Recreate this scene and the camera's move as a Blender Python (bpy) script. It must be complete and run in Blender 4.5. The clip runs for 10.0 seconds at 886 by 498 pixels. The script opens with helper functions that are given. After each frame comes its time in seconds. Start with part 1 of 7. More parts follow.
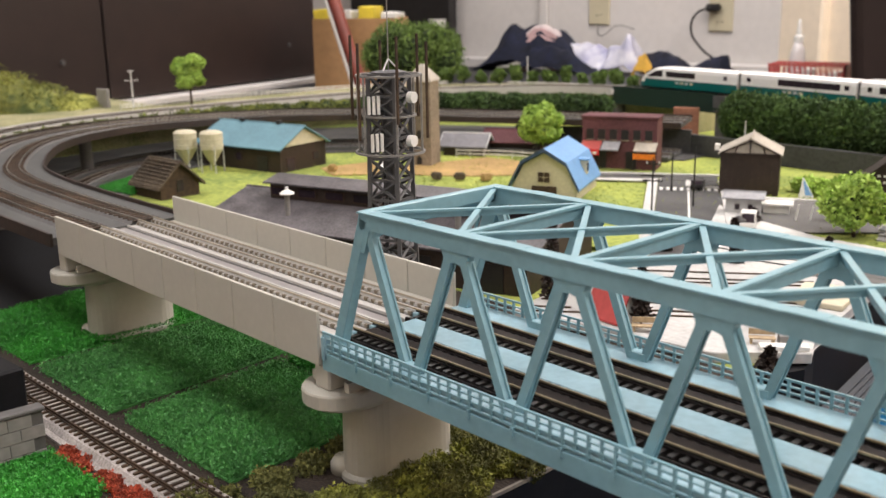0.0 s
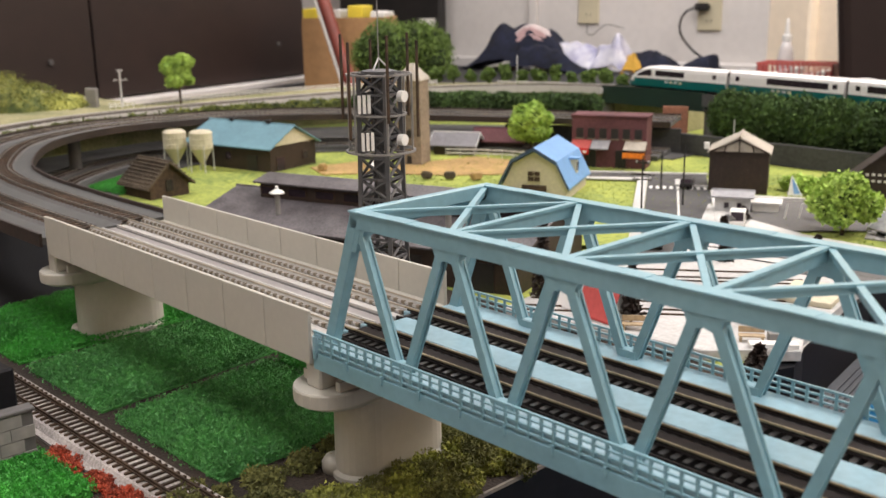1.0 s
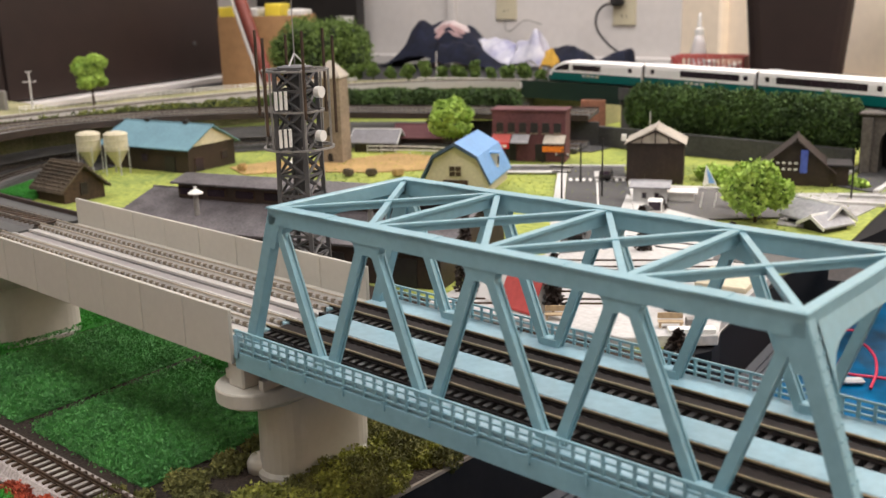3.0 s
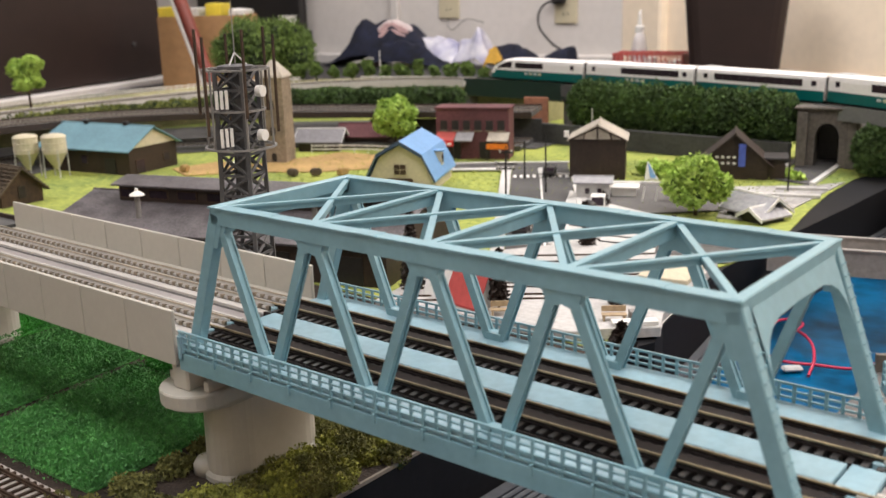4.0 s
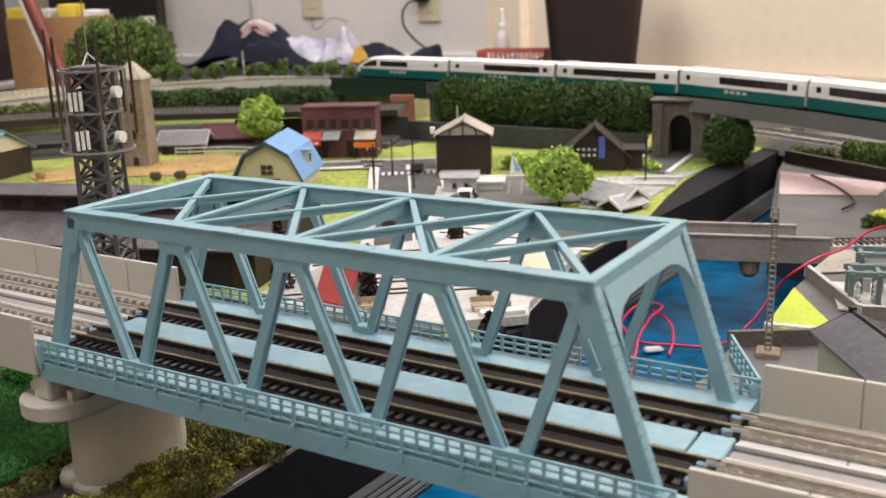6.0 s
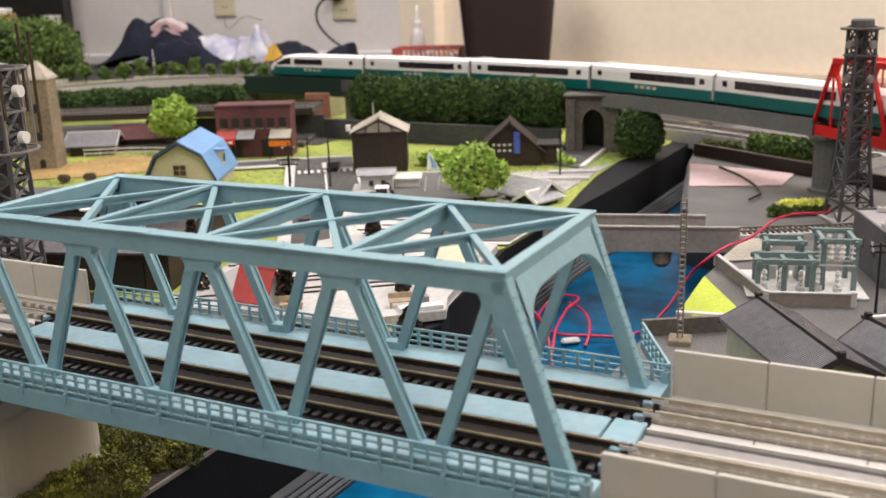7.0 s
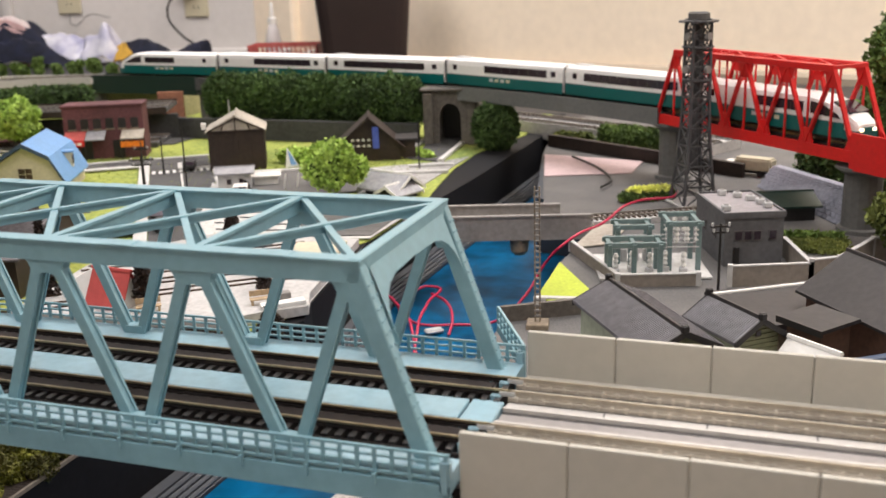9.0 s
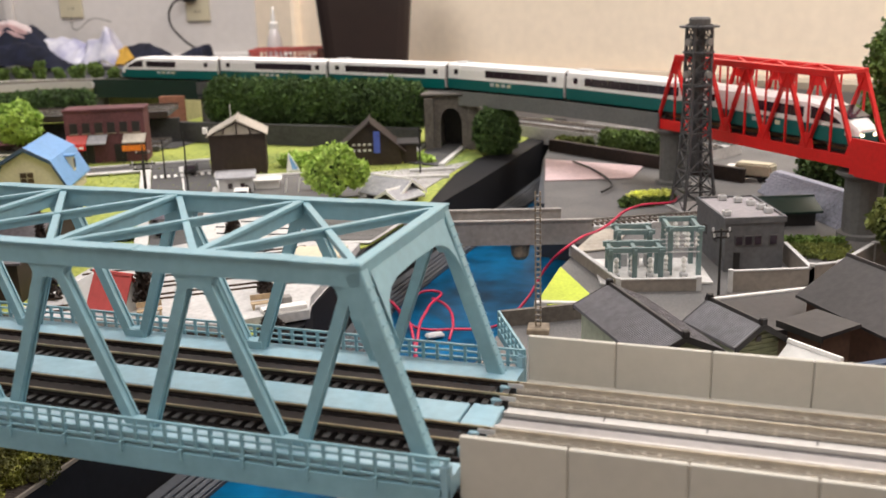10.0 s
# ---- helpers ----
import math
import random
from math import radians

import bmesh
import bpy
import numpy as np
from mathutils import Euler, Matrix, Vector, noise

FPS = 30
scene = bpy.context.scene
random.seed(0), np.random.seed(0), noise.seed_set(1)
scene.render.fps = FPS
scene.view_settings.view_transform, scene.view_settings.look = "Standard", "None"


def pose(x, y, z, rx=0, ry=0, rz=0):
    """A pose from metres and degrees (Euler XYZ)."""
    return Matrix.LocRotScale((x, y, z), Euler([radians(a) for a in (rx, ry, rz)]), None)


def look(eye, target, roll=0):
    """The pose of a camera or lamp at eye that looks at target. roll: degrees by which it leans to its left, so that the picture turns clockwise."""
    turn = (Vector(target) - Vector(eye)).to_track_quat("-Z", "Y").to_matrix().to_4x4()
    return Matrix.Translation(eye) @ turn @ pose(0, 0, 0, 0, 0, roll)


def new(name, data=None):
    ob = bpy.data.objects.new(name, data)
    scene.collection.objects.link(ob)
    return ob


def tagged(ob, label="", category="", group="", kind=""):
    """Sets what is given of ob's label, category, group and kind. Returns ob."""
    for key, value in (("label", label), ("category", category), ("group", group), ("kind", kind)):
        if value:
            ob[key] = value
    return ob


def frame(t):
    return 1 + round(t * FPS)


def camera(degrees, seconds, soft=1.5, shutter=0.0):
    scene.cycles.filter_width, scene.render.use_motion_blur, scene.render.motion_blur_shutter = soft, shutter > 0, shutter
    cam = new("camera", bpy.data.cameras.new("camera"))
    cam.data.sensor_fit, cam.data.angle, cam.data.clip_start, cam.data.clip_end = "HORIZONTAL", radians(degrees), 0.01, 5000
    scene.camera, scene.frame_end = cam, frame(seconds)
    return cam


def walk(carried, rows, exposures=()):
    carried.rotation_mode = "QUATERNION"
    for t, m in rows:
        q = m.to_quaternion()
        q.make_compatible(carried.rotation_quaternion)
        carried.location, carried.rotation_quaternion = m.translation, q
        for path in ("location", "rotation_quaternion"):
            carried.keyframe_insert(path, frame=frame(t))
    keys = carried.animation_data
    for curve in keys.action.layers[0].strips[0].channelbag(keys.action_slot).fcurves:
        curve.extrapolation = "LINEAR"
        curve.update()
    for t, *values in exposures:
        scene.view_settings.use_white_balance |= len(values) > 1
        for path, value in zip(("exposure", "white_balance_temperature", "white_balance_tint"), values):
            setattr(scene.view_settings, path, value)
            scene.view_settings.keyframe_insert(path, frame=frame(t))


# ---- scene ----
# A model railway on tables in a room, at its true small size (1:150). z = 0 is the top of the scenery boards.
cam = camera(47.76, 10.0, soft=1.5)
cam.data.dof.use_dof, cam.data.dof.focus_distance, cam.data.dof.aperture_fstop = True, 0.45, 24.0
PATH = [
    (0, (0.27600, -0.21389, 0.19488), (-0.43559, 0.44342, -0.05325), -0.95),
    (0.5, (0.27627, -0.21452, 0.19487), (-0.43365, 0.44457, -0.05333), -0.95),
    (1, (0.27606, -0.21457, 0.19477), (-0.42846, 0.45002, -0.05417), -0.94),
    (1.5, (0.27625, -0.21495, 0.19463), (-0.41968, 0.45836, -0.05504), -0.90),
    (2, (0.27556, -0.21398, 0.19377), (-0.40875, 0.47096, -0.05640), -1.11),
    (2.5, (0.27651, -0.21368, 0.19346), (-0.39187, 0.48637, -0.05790), -1.23),
    (4, (0.28012, -0.21447, 0.19278), (-0.33056, 0.53528, -0.06209), -1.59),
    (4.5, (0.28139, -0.21501, 0.19263), (-0.30667, 0.55226, -0.06324), -1.56),
    (5, (0.28223, -0.21528, 0.19234), (-0.28468, 0.56768, -0.06377), -1.59),
    (6.5, (0.28709, -0.21738, 0.19153), (-0.18574, 0.62410, -0.06991), -1.87),
    (7, (0.28789, -0.21686, 0.19094), (-0.15022, 0.64258, -0.07256), -1.85),
    (7.5, (0.28916, -0.21788, 0.19070), (-0.11345, 0.65798, -0.07535), -1.90),
    (8, (0.29117, -0.21938, 0.19060), (-0.07199, 0.67252, -0.07890), -1.98),
    (8.5, (0.29259, -0.22049, 0.19030), (-0.03659, 0.68390, -0.08124), -1.89),
    (9, (0.29271, -0.22018, 0.19006), (-0.02175, 0.68962, -0.08083), -1.83),
    (9.5, (0.29306, -0.22055, 0.19023), (-0.01979, 0.69015, -0.07948), -1.78),
    (10, (0.29295, -0.22098, 0.19029), (-0.02249, 0.68977, -0.07625), -1.74),
]
walk(cam, [(t, look(eye, target, roll)) for t, eye, target, roll in PATH], [(0, -0.17), (4, -0.26), (10, -0.29)])

# ---- light: a closed room with white ceiling panels ----
world = bpy.data.worlds.new("room_air")
scene.world = world
world.use_nodes = True
world.node_tree.nodes["Background"].inputs[0].default_value = (0.9, 0.95, 1.0, 1)
world.node_tree.nodes["Background"].inputs[1].default_value = 0.02
CEIL = 1.75


def ceiling_lamp(x, y, power, sx, sy, color=(1.0, 0.945, 0.93)):
    data = bpy.data.lights.new("ceiling_lamp", "AREA")
    data.shape, data.size, data.size_y, data.energy, data.color = "RECTANGLE", sx, sy, power, color
    ob = new("ceiling_lamp_light", data)
    ob.matrix_basis = pose(x, y, CEIL - 0.03)


LAMPS = [(-1.5, -1.7, 11), (0.2, -1.7, 7), (1.6, -1.7, 6), (-1.5, -0.4, 25), (0.2, -0.4, 16), (1.6, -0.4, 14), (-1.5, 1.55, 24), (0.2, 1.45, 38), (1.35, 0.95, 31)]
for lx, ly, power in LAMPS:
    ceiling_lamp(lx, ly, power, 1.2, 0.6)

# ---- materials ----


def mat(name, base, rough=0.6, metal=0.0, vary=0.15, grain=300.0, patch=25.0, bump=0.15, dist=0.0004, second=None, spec=0.5, rnd=0.0):
    """A painted, plastic or natural surface: two scales of tone, fine relief."""
    m = bpy.data.materials.new(name)
    m.use_nodes = True
    nt = m.node_tree
    n, li = nt.nodes, nt.links
    b = n["Principled BSDF"]
    b.inputs["Roughness"].default_value, b.inputs["Metallic"].default_value = rough, metal
    b.inputs["Specular IOR Level"].default_value = spec
    tc = n.new("ShaderNodeTexCoord")
    n1, n2 = n.new("ShaderNodeTexNoise"), n.new("ShaderNodeTexNoise")
    n1.inputs["Scale"].default_value, n2.inputs["Scale"].default_value = grain, patch
    n1.inputs["Detail"].default_value, n2.inputs["Detail"].default_value = 3, 4
    add = n.new("ShaderNodeMix")
    add.inputs[0].default_value = 0.5
    ramp = n.new("ShaderNodeValToRGB")
    other = second or tuple(c * (1 - vary * 2) for c in base)
    light = tuple(min(1, c * (1 + vary)) for c in base)
    ramp.color_ramp.elements[0].position, ramp.color_ramp.elements[1].position = 0.36, 0.64
    ramp.color_ramp.elements[0].color, ramp.color_ramp.elements[1].color = (*other, 1), (*light, 1)
    for k in (n1, n2):
        li.new(tc.outputs["Object"], k.inputs["Vector"])
    li.new(n1.outputs[0], add.inputs[2])
    li.new(n2.outputs[0], add.inputs[3])
    li.new(add.outputs[0], ramp.inputs[0])
    col = ramp.outputs[0]
    if rnd:
        info, hsv, mul = n.new("ShaderNodeNewGeometry"), n.new("ShaderNodeHueSaturation"), n.new("ShaderNodeMapRange")
        li.new(info.outputs["Random Per Island"], mul.inputs[0])
        mul.inputs[3].default_value, mul.inputs[4].default_value = 1 - rnd, 1 + rnd
        li.new(mul.outputs[0], hsv.inputs["Value"])
        li.new(col, hsv.inputs["Color"])
        col = hsv.outputs[0]
    li.new(col, b.inputs["Base Color"])
    if bump:
        bp = n.new("ShaderNodeBump")
        bp.inputs["Strength"].default_value, bp.inputs["Distance"].default_value = bump, dist
        li.new(n1.outputs[0], bp.inputs["Height"])
        li.new(bp.outputs[0], b.inputs["Normal"])
    return m


def glow(name, color, strength):
    m = bpy.data.materials.new(name)
    m.use_nodes = True
    b = m.node_tree.nodes["Principled BSDF"]
    b.inputs["Base Color"].default_value = (*color, 1)
    b.inputs["Emission Color"].default_value = (*color, 1)
    b.inputs["Emission Strength"].default_value = strength
    return m


M = {}
M["blue"] = mat("pale_blue_plastic", (0.207, 0.375, 0.438), 0.34, vary=0.06, bump=0.05, spec=0.8)
M["blue_deck"] = mat("pale_blue_deck", (0.26, 0.42, 0.495), 0.3, vary=0.08, bump=0.05, spec=0.6)
# lighter than the bridge blue: the near walkway's glare is put into the colour
M["blue_glare_walk"] = mat("blue_walkway_glare", (0.29, 0.44, 0.51), 0.3, vary=0.08, bump=0.05, spec=0.7)
M["concrete"] = mat("beige_grey_plastic", (0.465, 0.448, 0.398), 0.4, vary=0.025, bump=0.06)
M["slab"] = mat("pale_slab_plastic", (0.54, 0.52, 0.495), 0.2, vary=0.05, bump=0.05)
M["slab_dark"] = mat("grey_gutter", (0.27, 0.25, 0.245), 0.45, vary=0.08)
M["rail"] = mat("nickel_rail", (0.36, 0.30, 0.19), 0.35, 0.8, vary=0.12, bump=0.03)
M["rail_tan"] = mat("dull_tan_rail", (0.42, 0.37, 0.29), 0.4, 0.5, vary=0.12, bump=0.03)
M["rail_grey"] = mat("grey_rail", (0.3, 0.28, 0.25), 0.4, 0.7, vary=0.12)
M["sleeper"] = mat("dark_sleeper", (0.026, 0.024, 0.024), 0.35, vary=0.25, spec=0.7)
M["bed"] = mat("brown_black_bed", (0.018, 0.013, 0.012), 0.7, vary=0.2, spec=0.25)
M["grey_bed"] = mat("grey_ballast", (0.42, 0.38, 0.36), 0.85, vary=0.3, grain=900, bump=0.6)
M["plinth_tan"] = mat("tan_rail_plinth", (0.40, 0.36, 0.30), 0.5, vary=0.1)
M["clip_pale"] = mat("pale_tan_rail_clip", (0.46, 0.415, 0.35), 0.5, vary=0.2)
M["clip"] = mat("tan_rail_clip", (0.22, 0.18, 0.13), 0.6, vary=0.2)
M["soil"] = mat("brown_soil", (0.034, 0.022, 0.015), 0.9, vary=0.35, grain=700, bump=0.8, dist=0.001)
M["grass"] = mat("bright_green_grass", (0.088, 0.295, 0.075), 0.6, vary=0.3, grain=200, bump=0, second=(0.055, 0.2, 0.053), rnd=0.2)
M["grass_light"] = mat("light_green_grass", (0.05, 0.30, 0.035), 0.6, vary=0.3, grain=200, bump=0, second=(0.03, 0.20, 0.025), rnd=0.2)
M["foam"] = mat("olive_ground_foam", (0.165, 0.165, 0.045), 0.9, vary=0.4, grain=120, patch=35, bump=0, second=(0.075, 0.08, 0.024), rnd=0.22)
M["foam_light"] = mat("yellow_green_foam", (0.33, 0.35, 0.06), 0.9, vary=0.3, grain=120, patch=35, bump=0, second=(0.15, 0.16, 0.035), rnd=0.22)
M["foam_red"] = mat("red_ground_foam", (0.48, 0.085, 0.04), 0.9, vary=0.3, grain=150, bump=0, rnd=0.4)
M["meadow"] = mat("yellow_green_scatter", (0.35, 0.38, 0.075), 0.9, vary=0.15, grain=160, patch=11, bump=0.8, dist=0.0012, second=(0.13, 0.19, 0.04))
M["meadow_dry"] = mat("dry_pale_scatter", (0.32, 0.29, 0.17), 0.9, vary=0.2, grain=400, patch=14, bump=0.7, dist=0.001, second=(0.14, 0.15, 0.06))
M["sand"] = mat("sandy_scatter", (0.4, 0.26, 0.1), 0.9, vary=0.2, grain=400, bump=0.6)
M["leaf_light"] = mat("fresh_green_foliage", (0.42, 0.56, 0.12), 0.8, vary=0.25, grain=120, bump=0, second=(0.22, 0.36, 0.06), rnd=0.3)
M["leaf_mid"] = mat("mid_green_foliage", (0.13, 0.20, 0.04), 0.85, vary=0.3, grain=90, patch=20, bump=0, second=(0.05, 0.09, 0.02), rnd=0.35)
M["leaf_dark"] = mat("dark_green_foliage", (0.06, 0.11, 0.026), 0.85, vary=0.3, grain=90, patch=20, bump=0, second=(0.03, 0.06, 0.015), rnd=0.35)
M["leaf_olive"] = mat("olive_foliage", (0.15, 0.17, 0.035), 0.85, vary=0.3, grain=90, patch=20, bump=0, second=(0.06, 0.085, 0.02), rnd=0.35)
# near-black green stands in for the shade deep between leaves
M["core"] = mat("leaf_shade_core", (0.02, 0.036, 0.012), 0.95, vary=0.2)
M["bark"] = mat("brown_bark", (0.06, 0.035, 0.02), 0.85, vary=0.3)
M["asphalt"] = mat("asphalt", (0.075, 0.073, 0.073), 0.85, vary=0.2, grain=900, bump=0.3)
M["pave"] = mat("pale_paving", (0.56, 0.55, 0.53), 0.8, vary=0.12)
M["forecourt"] = mat("worn_grey_forecourt", (0.36, 0.35, 0.34), 0.8, vary=0.25, grain=300, patch=20)
M["wall_dark"] = mat("dark_retaining_wall", (0.05, 0.05, 0.05), 0.8, vary=0.2)
M["brick_orange"] = mat("orange_brick_panel", (0.34, 0.15, 0.09), 0.85, vary=0.15)
M["quay"] = mat("concrete_quay", (0.475, 0.465, 0.455), 0.8, vary=0.12)
M["girder_grey"] = mat("brown_grey_girder", (0.28, 0.26, 0.245), 0.7, vary=0.12)
M["bench_wood"] = mat("pale_tan_wood", (0.5, 0.38, 0.24), 0.7, vary=0.15)
M["white"] = mat("white_paint", (0.75, 0.74, 0.71), 0.5, vary=0.05)
M["black_board"] = mat("black_board", (0.005, 0.005, 0.007), 0.7, vary=0.2, spec=0.25)
M["table"] = mat("dark_table", (0.012, 0.013, 0.018), 0.5, vary=0.2)
M["girder_green"] = mat("dark_green_girder", (0.008, 0.028, 0.02), 0.5, vary=0.1)
M["water"] = mat("blue_water_sheet", (0.0, 0.085, 0.20), 0.3, vary=0.3, grain=60, patch=20, bump=0.15, dist=0.001, spec=0.08)
M["embank"] = mat("grey_embankment", (0.034, 0.040, 0.052), 0.6, vary=0.1)
M["grey"] = mat("mid_grey_plastic", (0.22, 0.21, 0.2), 0.6, vary=0.1)
M["grey_pier"] = mat("grey_pier_plastic", (0.125, 0.125, 0.12), 0.6, vary=0.1)
M["lane_pale"] = mat("pale_grey_viaduct", (0.135, 0.14, 0.138), 0.5, vary=0.1)
M["hill"] = mat("olive_hill_scatter", (0.25, 0.25, 0.055), 0.9, vary=0.3, grain=90, patch=14, bump=0, second=(0.075, 0.105, 0.03), rnd=0.3)
M["yard"] = mat("worn_beige_grey_yard", (0.115, 0.11, 0.106), 0.7, vary=0.2, grain=700, patch=18, bump=0.2, second=(0.065, 0.064, 0.064))
M["grey_dark"] = mat("dark_grey_plastic", (0.095, 0.09, 0.088), 0.6, vary=0.12)
M["ballast_dark"] = mat("dark_grey_ballast", (0.085, 0.082, 0.08), 0.85, vary=0.3, grain=900, bump=0.5)
M["roof_grey"] = mat("grey_ribbed_tile", (0.17, 0.165, 0.18), 0.4, vary=0.15)
M["sub_grey"] = mat("dull_grey_concrete", (0.105, 0.105, 0.11), 0.7, vary=0.15)
M["sub_roof"] = mat("pale_pinkish_roof", (0.27, 0.25, 0.26), 0.7, vary=0.1)
M["pale_green"] = mat("pale_green_board", (0.42, 0.46, 0.36), 0.7, vary=0.1)
M["roof_brown"] = mat("dark_brown_roof", (0.026, 0.022, 0.022), 0.6, vary=0.2)
M["grey_lane"] = mat("grey_viaduct_plastic", (0.08, 0.08, 0.078), 0.6, vary=0.12)
M["steel"] = mat("dark_steel_grey", (0.075, 0.075, 0.08), 0.5, vary=0.1)
M["antenna"] = mat("grey_white_antenna", (0.5, 0.5, 0.5), 0.5, vary=0.08)
M["near_black"] = mat("near_black", (0.015, 0.013, 0.013), 0.5, vary=0.2)
M["roof_dark"] = mat("dark_roof", (0.098, 0.088, 0.094), 0.5, vary=0.3, grain=500, patch=60)
M["roof_blue"] = mat("blue_sheet_roof", (0.16, 0.33, 0.6), 0.45, vary=0.08)
M["roof_teal"] = mat("blue_green_sheet_roof", (0.14, 0.27, 0.33), 0.5, vary=0.1)
M["trim_blue"] = mat("dark_blue_trim", (0.04, 0.07, 0.13), 0.5, vary=0.1)
M["cream"] = mat("cream_wall", (0.55, 0.50, 0.37), 0.7, vary=0.08)
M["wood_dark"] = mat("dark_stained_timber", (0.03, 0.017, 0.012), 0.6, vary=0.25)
M["brick_red"] = mat("dark_red_brick", (0.12, 0.042, 0.048), 0.8, vary=0.2, grain=600)
M["stone"] = mat("brown_grey_stone", (0.25, 0.2, 0.145), 0.85, vary=0.2)
M["tile_grey"] = mat("grey_tile", (0.33, 0.33, 0.35), 0.6, vary=0.15)
M["tile_pale"] = mat("pale_tile", (0.42, 0.38, 0.32), 0.7, vary=0.15)
M["thatch"] = mat("brown_shingle", (0.1, 0.075, 0.05), 0.9, vary=0.35, grain=500, bump=0.6)
M["red"] = mat("signal_red_plastic", (0.62, 0.012, 0.012), 0.4, vary=0.06)
M["red_roof"] = mat("rose_red_roof", (0.5, 0.07, 0.065), 0.6, vary=0.08)
M["red_wire"] = mat("red_wire_insulation", (0.46, 0.015, 0.06), 0.4, vary=0.05)
M["orange"] = mat("orange_paint", (0.75, 0.2, 0.01), 0.5)
M["yellow"] = mat("yellow_green_paint", (0.42, 0.50, 0.04), 0.7, vary=0.12, grain=500)
M["blossom"] = mat("pale_yellow_blossom", (0.75, 0.78, 0.2), 0.8, vary=0.2, grain=200, bump=0, rnd=0.2)
M["pink"] = mat("pink_paving", (0.55, 0.41, 0.41), 0.85, vary=0.1)
M["teal"] = mat("teal_livery", (0.0, 0.105, 0.1), 0.3, vary=0.04)
M["livery_white"] = mat("white_livery", (0.8, 0.79, 0.78), 0.3, vary=0.03)
M["window_dark"] = mat("dark_window", (0.03, 0.02, 0.03), 0.15, vary=0.2)
M["banner"] = mat("blue_banner", (0.06, 0.1, 0.4), 0.6)
M["car_lilac"] = mat("lilac_car_paint", (0.45, 0.42, 0.5), 0.3)
M["grey_stone"] = mat("grey_brown_stone", (0.13, 0.115, 0.1), 0.85, vary=0.2, bump=0.4)
M["yard_steel"] = mat("blue_grey_steel", (0.15, 0.215, 0.215), 0.5, vary=0.1)
M["stone_pale"] = mat("pale_brown_concrete", (0.24, 0.21, 0.18), 0.8, vary=0.12)
M["slope_blue"] = mat("bluish_stone", (0.27, 0.28, 0.34), 0.8, vary=0.15)
M["lamp_warm"] = glow("warm_headlight", (1.0, 0.8, 0.5), 4.0)
M["red_dull"] = mat("dull_red_plastic", (0.5, 0.1, 0.09), 0.5)
M["pink_pale"] = mat("pale_pink_paper", (0.6, 0.4, 0.4), 0.7)
M["ivory"] = mat("ivory_plastic", (0.55, 0.5, 0.36), 0.5, vary=0.04)
M["gel"] = mat("clear_gel", (0.82, 0.77, 0.76), 0.3, vary=0.05)
M["clear"] = mat("clear_bottle", (0.86, 0.82, 0.82), 0.1, vary=0.02, bump=0)
M["clear"].node_tree.nodes["Principled BSDF"].inputs["Transmission Weight"].default_value = 0.35
M["lining"] = mat("white_lining_cloth", (0.66, 0.56, 0.56), 0.9, vary=0.1)
M["bag"] = mat("printed_bag", (0.7, 0.7, 0.74), 0.4, vary=0.1, second=(0.33, 0.33, 0.50), grain=30, patch=14)
M["strap"] = mat("yellow_strap", (0.6, 0.35, 0.05), 0.8)
M["yellow_paper"] = mat("yellow_paper", (0.75, 0.6, 0.05), 0.6)
M["tube_red"] = mat("brown_red_tube", (0.22, 0.045, 0.03), 0.5)
M["olive_wall"] = mat("olive_clapboard", (0.2, 0.21, 0.12), 0.7, vary=0.15)
M["brown"] = mat("rust_brown_wall", (0.09, 0.045, 0.028), 0.7, vary=0.2)
M["panel"] = mat("dark_brown_panel", (0.022, 0.011, 0.009), 0.55, vary=0.12, grain=20, patch=2, bump=0.05)
M["card"] = mat("cardboard", (0.42, 0.24, 0.11), 0.85, vary=0.08, grain=60, patch=6)
M["wall_white"] = mat("white_wallpaper", (0.64, 0.61, 0.59), 0.9, vary=0.03, grain=40, patch=3)
M["wall_beige"] = mat("beige_wall", (0.94, 0.81, 0.645), 0.9, vary=0.03, grain=40, patch=3)
M["base"] = mat("greige_baseboard", (0.4, 0.33, 0.25), 0.7, vary=0.05)
M["navy"] = mat("navy_cloth", (0.008, 0.011, 0.03), 0.9, vary=0.3, grain=60)
M["ceil"] = mat("white_ceiling", (0.75, 0.74, 0.72), 0.9, vary=0.03, grain=20, patch=2)
M["floor"] = mat("grey_carpet", (0.16, 0.15, 0.14), 0.95, vary=0.15, grain=100)

# ---- mesh helpers ----
I4 = Matrix.Identity(4)


def thing(name, m=None, label="", category="", group="", kind=""):
    ob = new(name)
    ob.empty_display_size = 0.01
    ob.matrix_basis = m or I4
    return tagged(ob, label, category, group, kind)


def part(name, bm, material, parent=None, label="", smooth=False, kind=""):
    me = bpy.data.meshes.new(name)
    bmesh.ops.recalc_face_normals(bm, faces=bm.faces[:])
    bm.to_mesh(me)
    bm.free()
    if smooth:
        me.shade_smooth()
    me.materials.append(material)
    ob = new(name, me)
    ob.parent = parent
    return tagged(ob, label, kind=kind)


def solo(name, bm, material, label, category, m=None, smooth=False, kind="", group=""):
    ob = part(name, bm, material, None, label, smooth)
    ob.matrix_basis = m or I4
    return tagged(ob, label, category, group, kind)


def box(bm, x0, x1, y0, y1, z0, z1, m=None):
    v = [bm.verts.new((m or I4) @ Vector((x, y, z))) for z in (z0, z1) for x, y in ((x0, y0), (x1, y0), (x1, y1), (x0, y1))]
    for f in ((3, 2, 1, 0), (4, 5, 6, 7), (0, 1, 5, 4), (1, 2, 6, 5), (2, 3, 7, 6), (3, 0, 4, 7)):
        bm.faces.new([v[i] for i in f])
    return bm


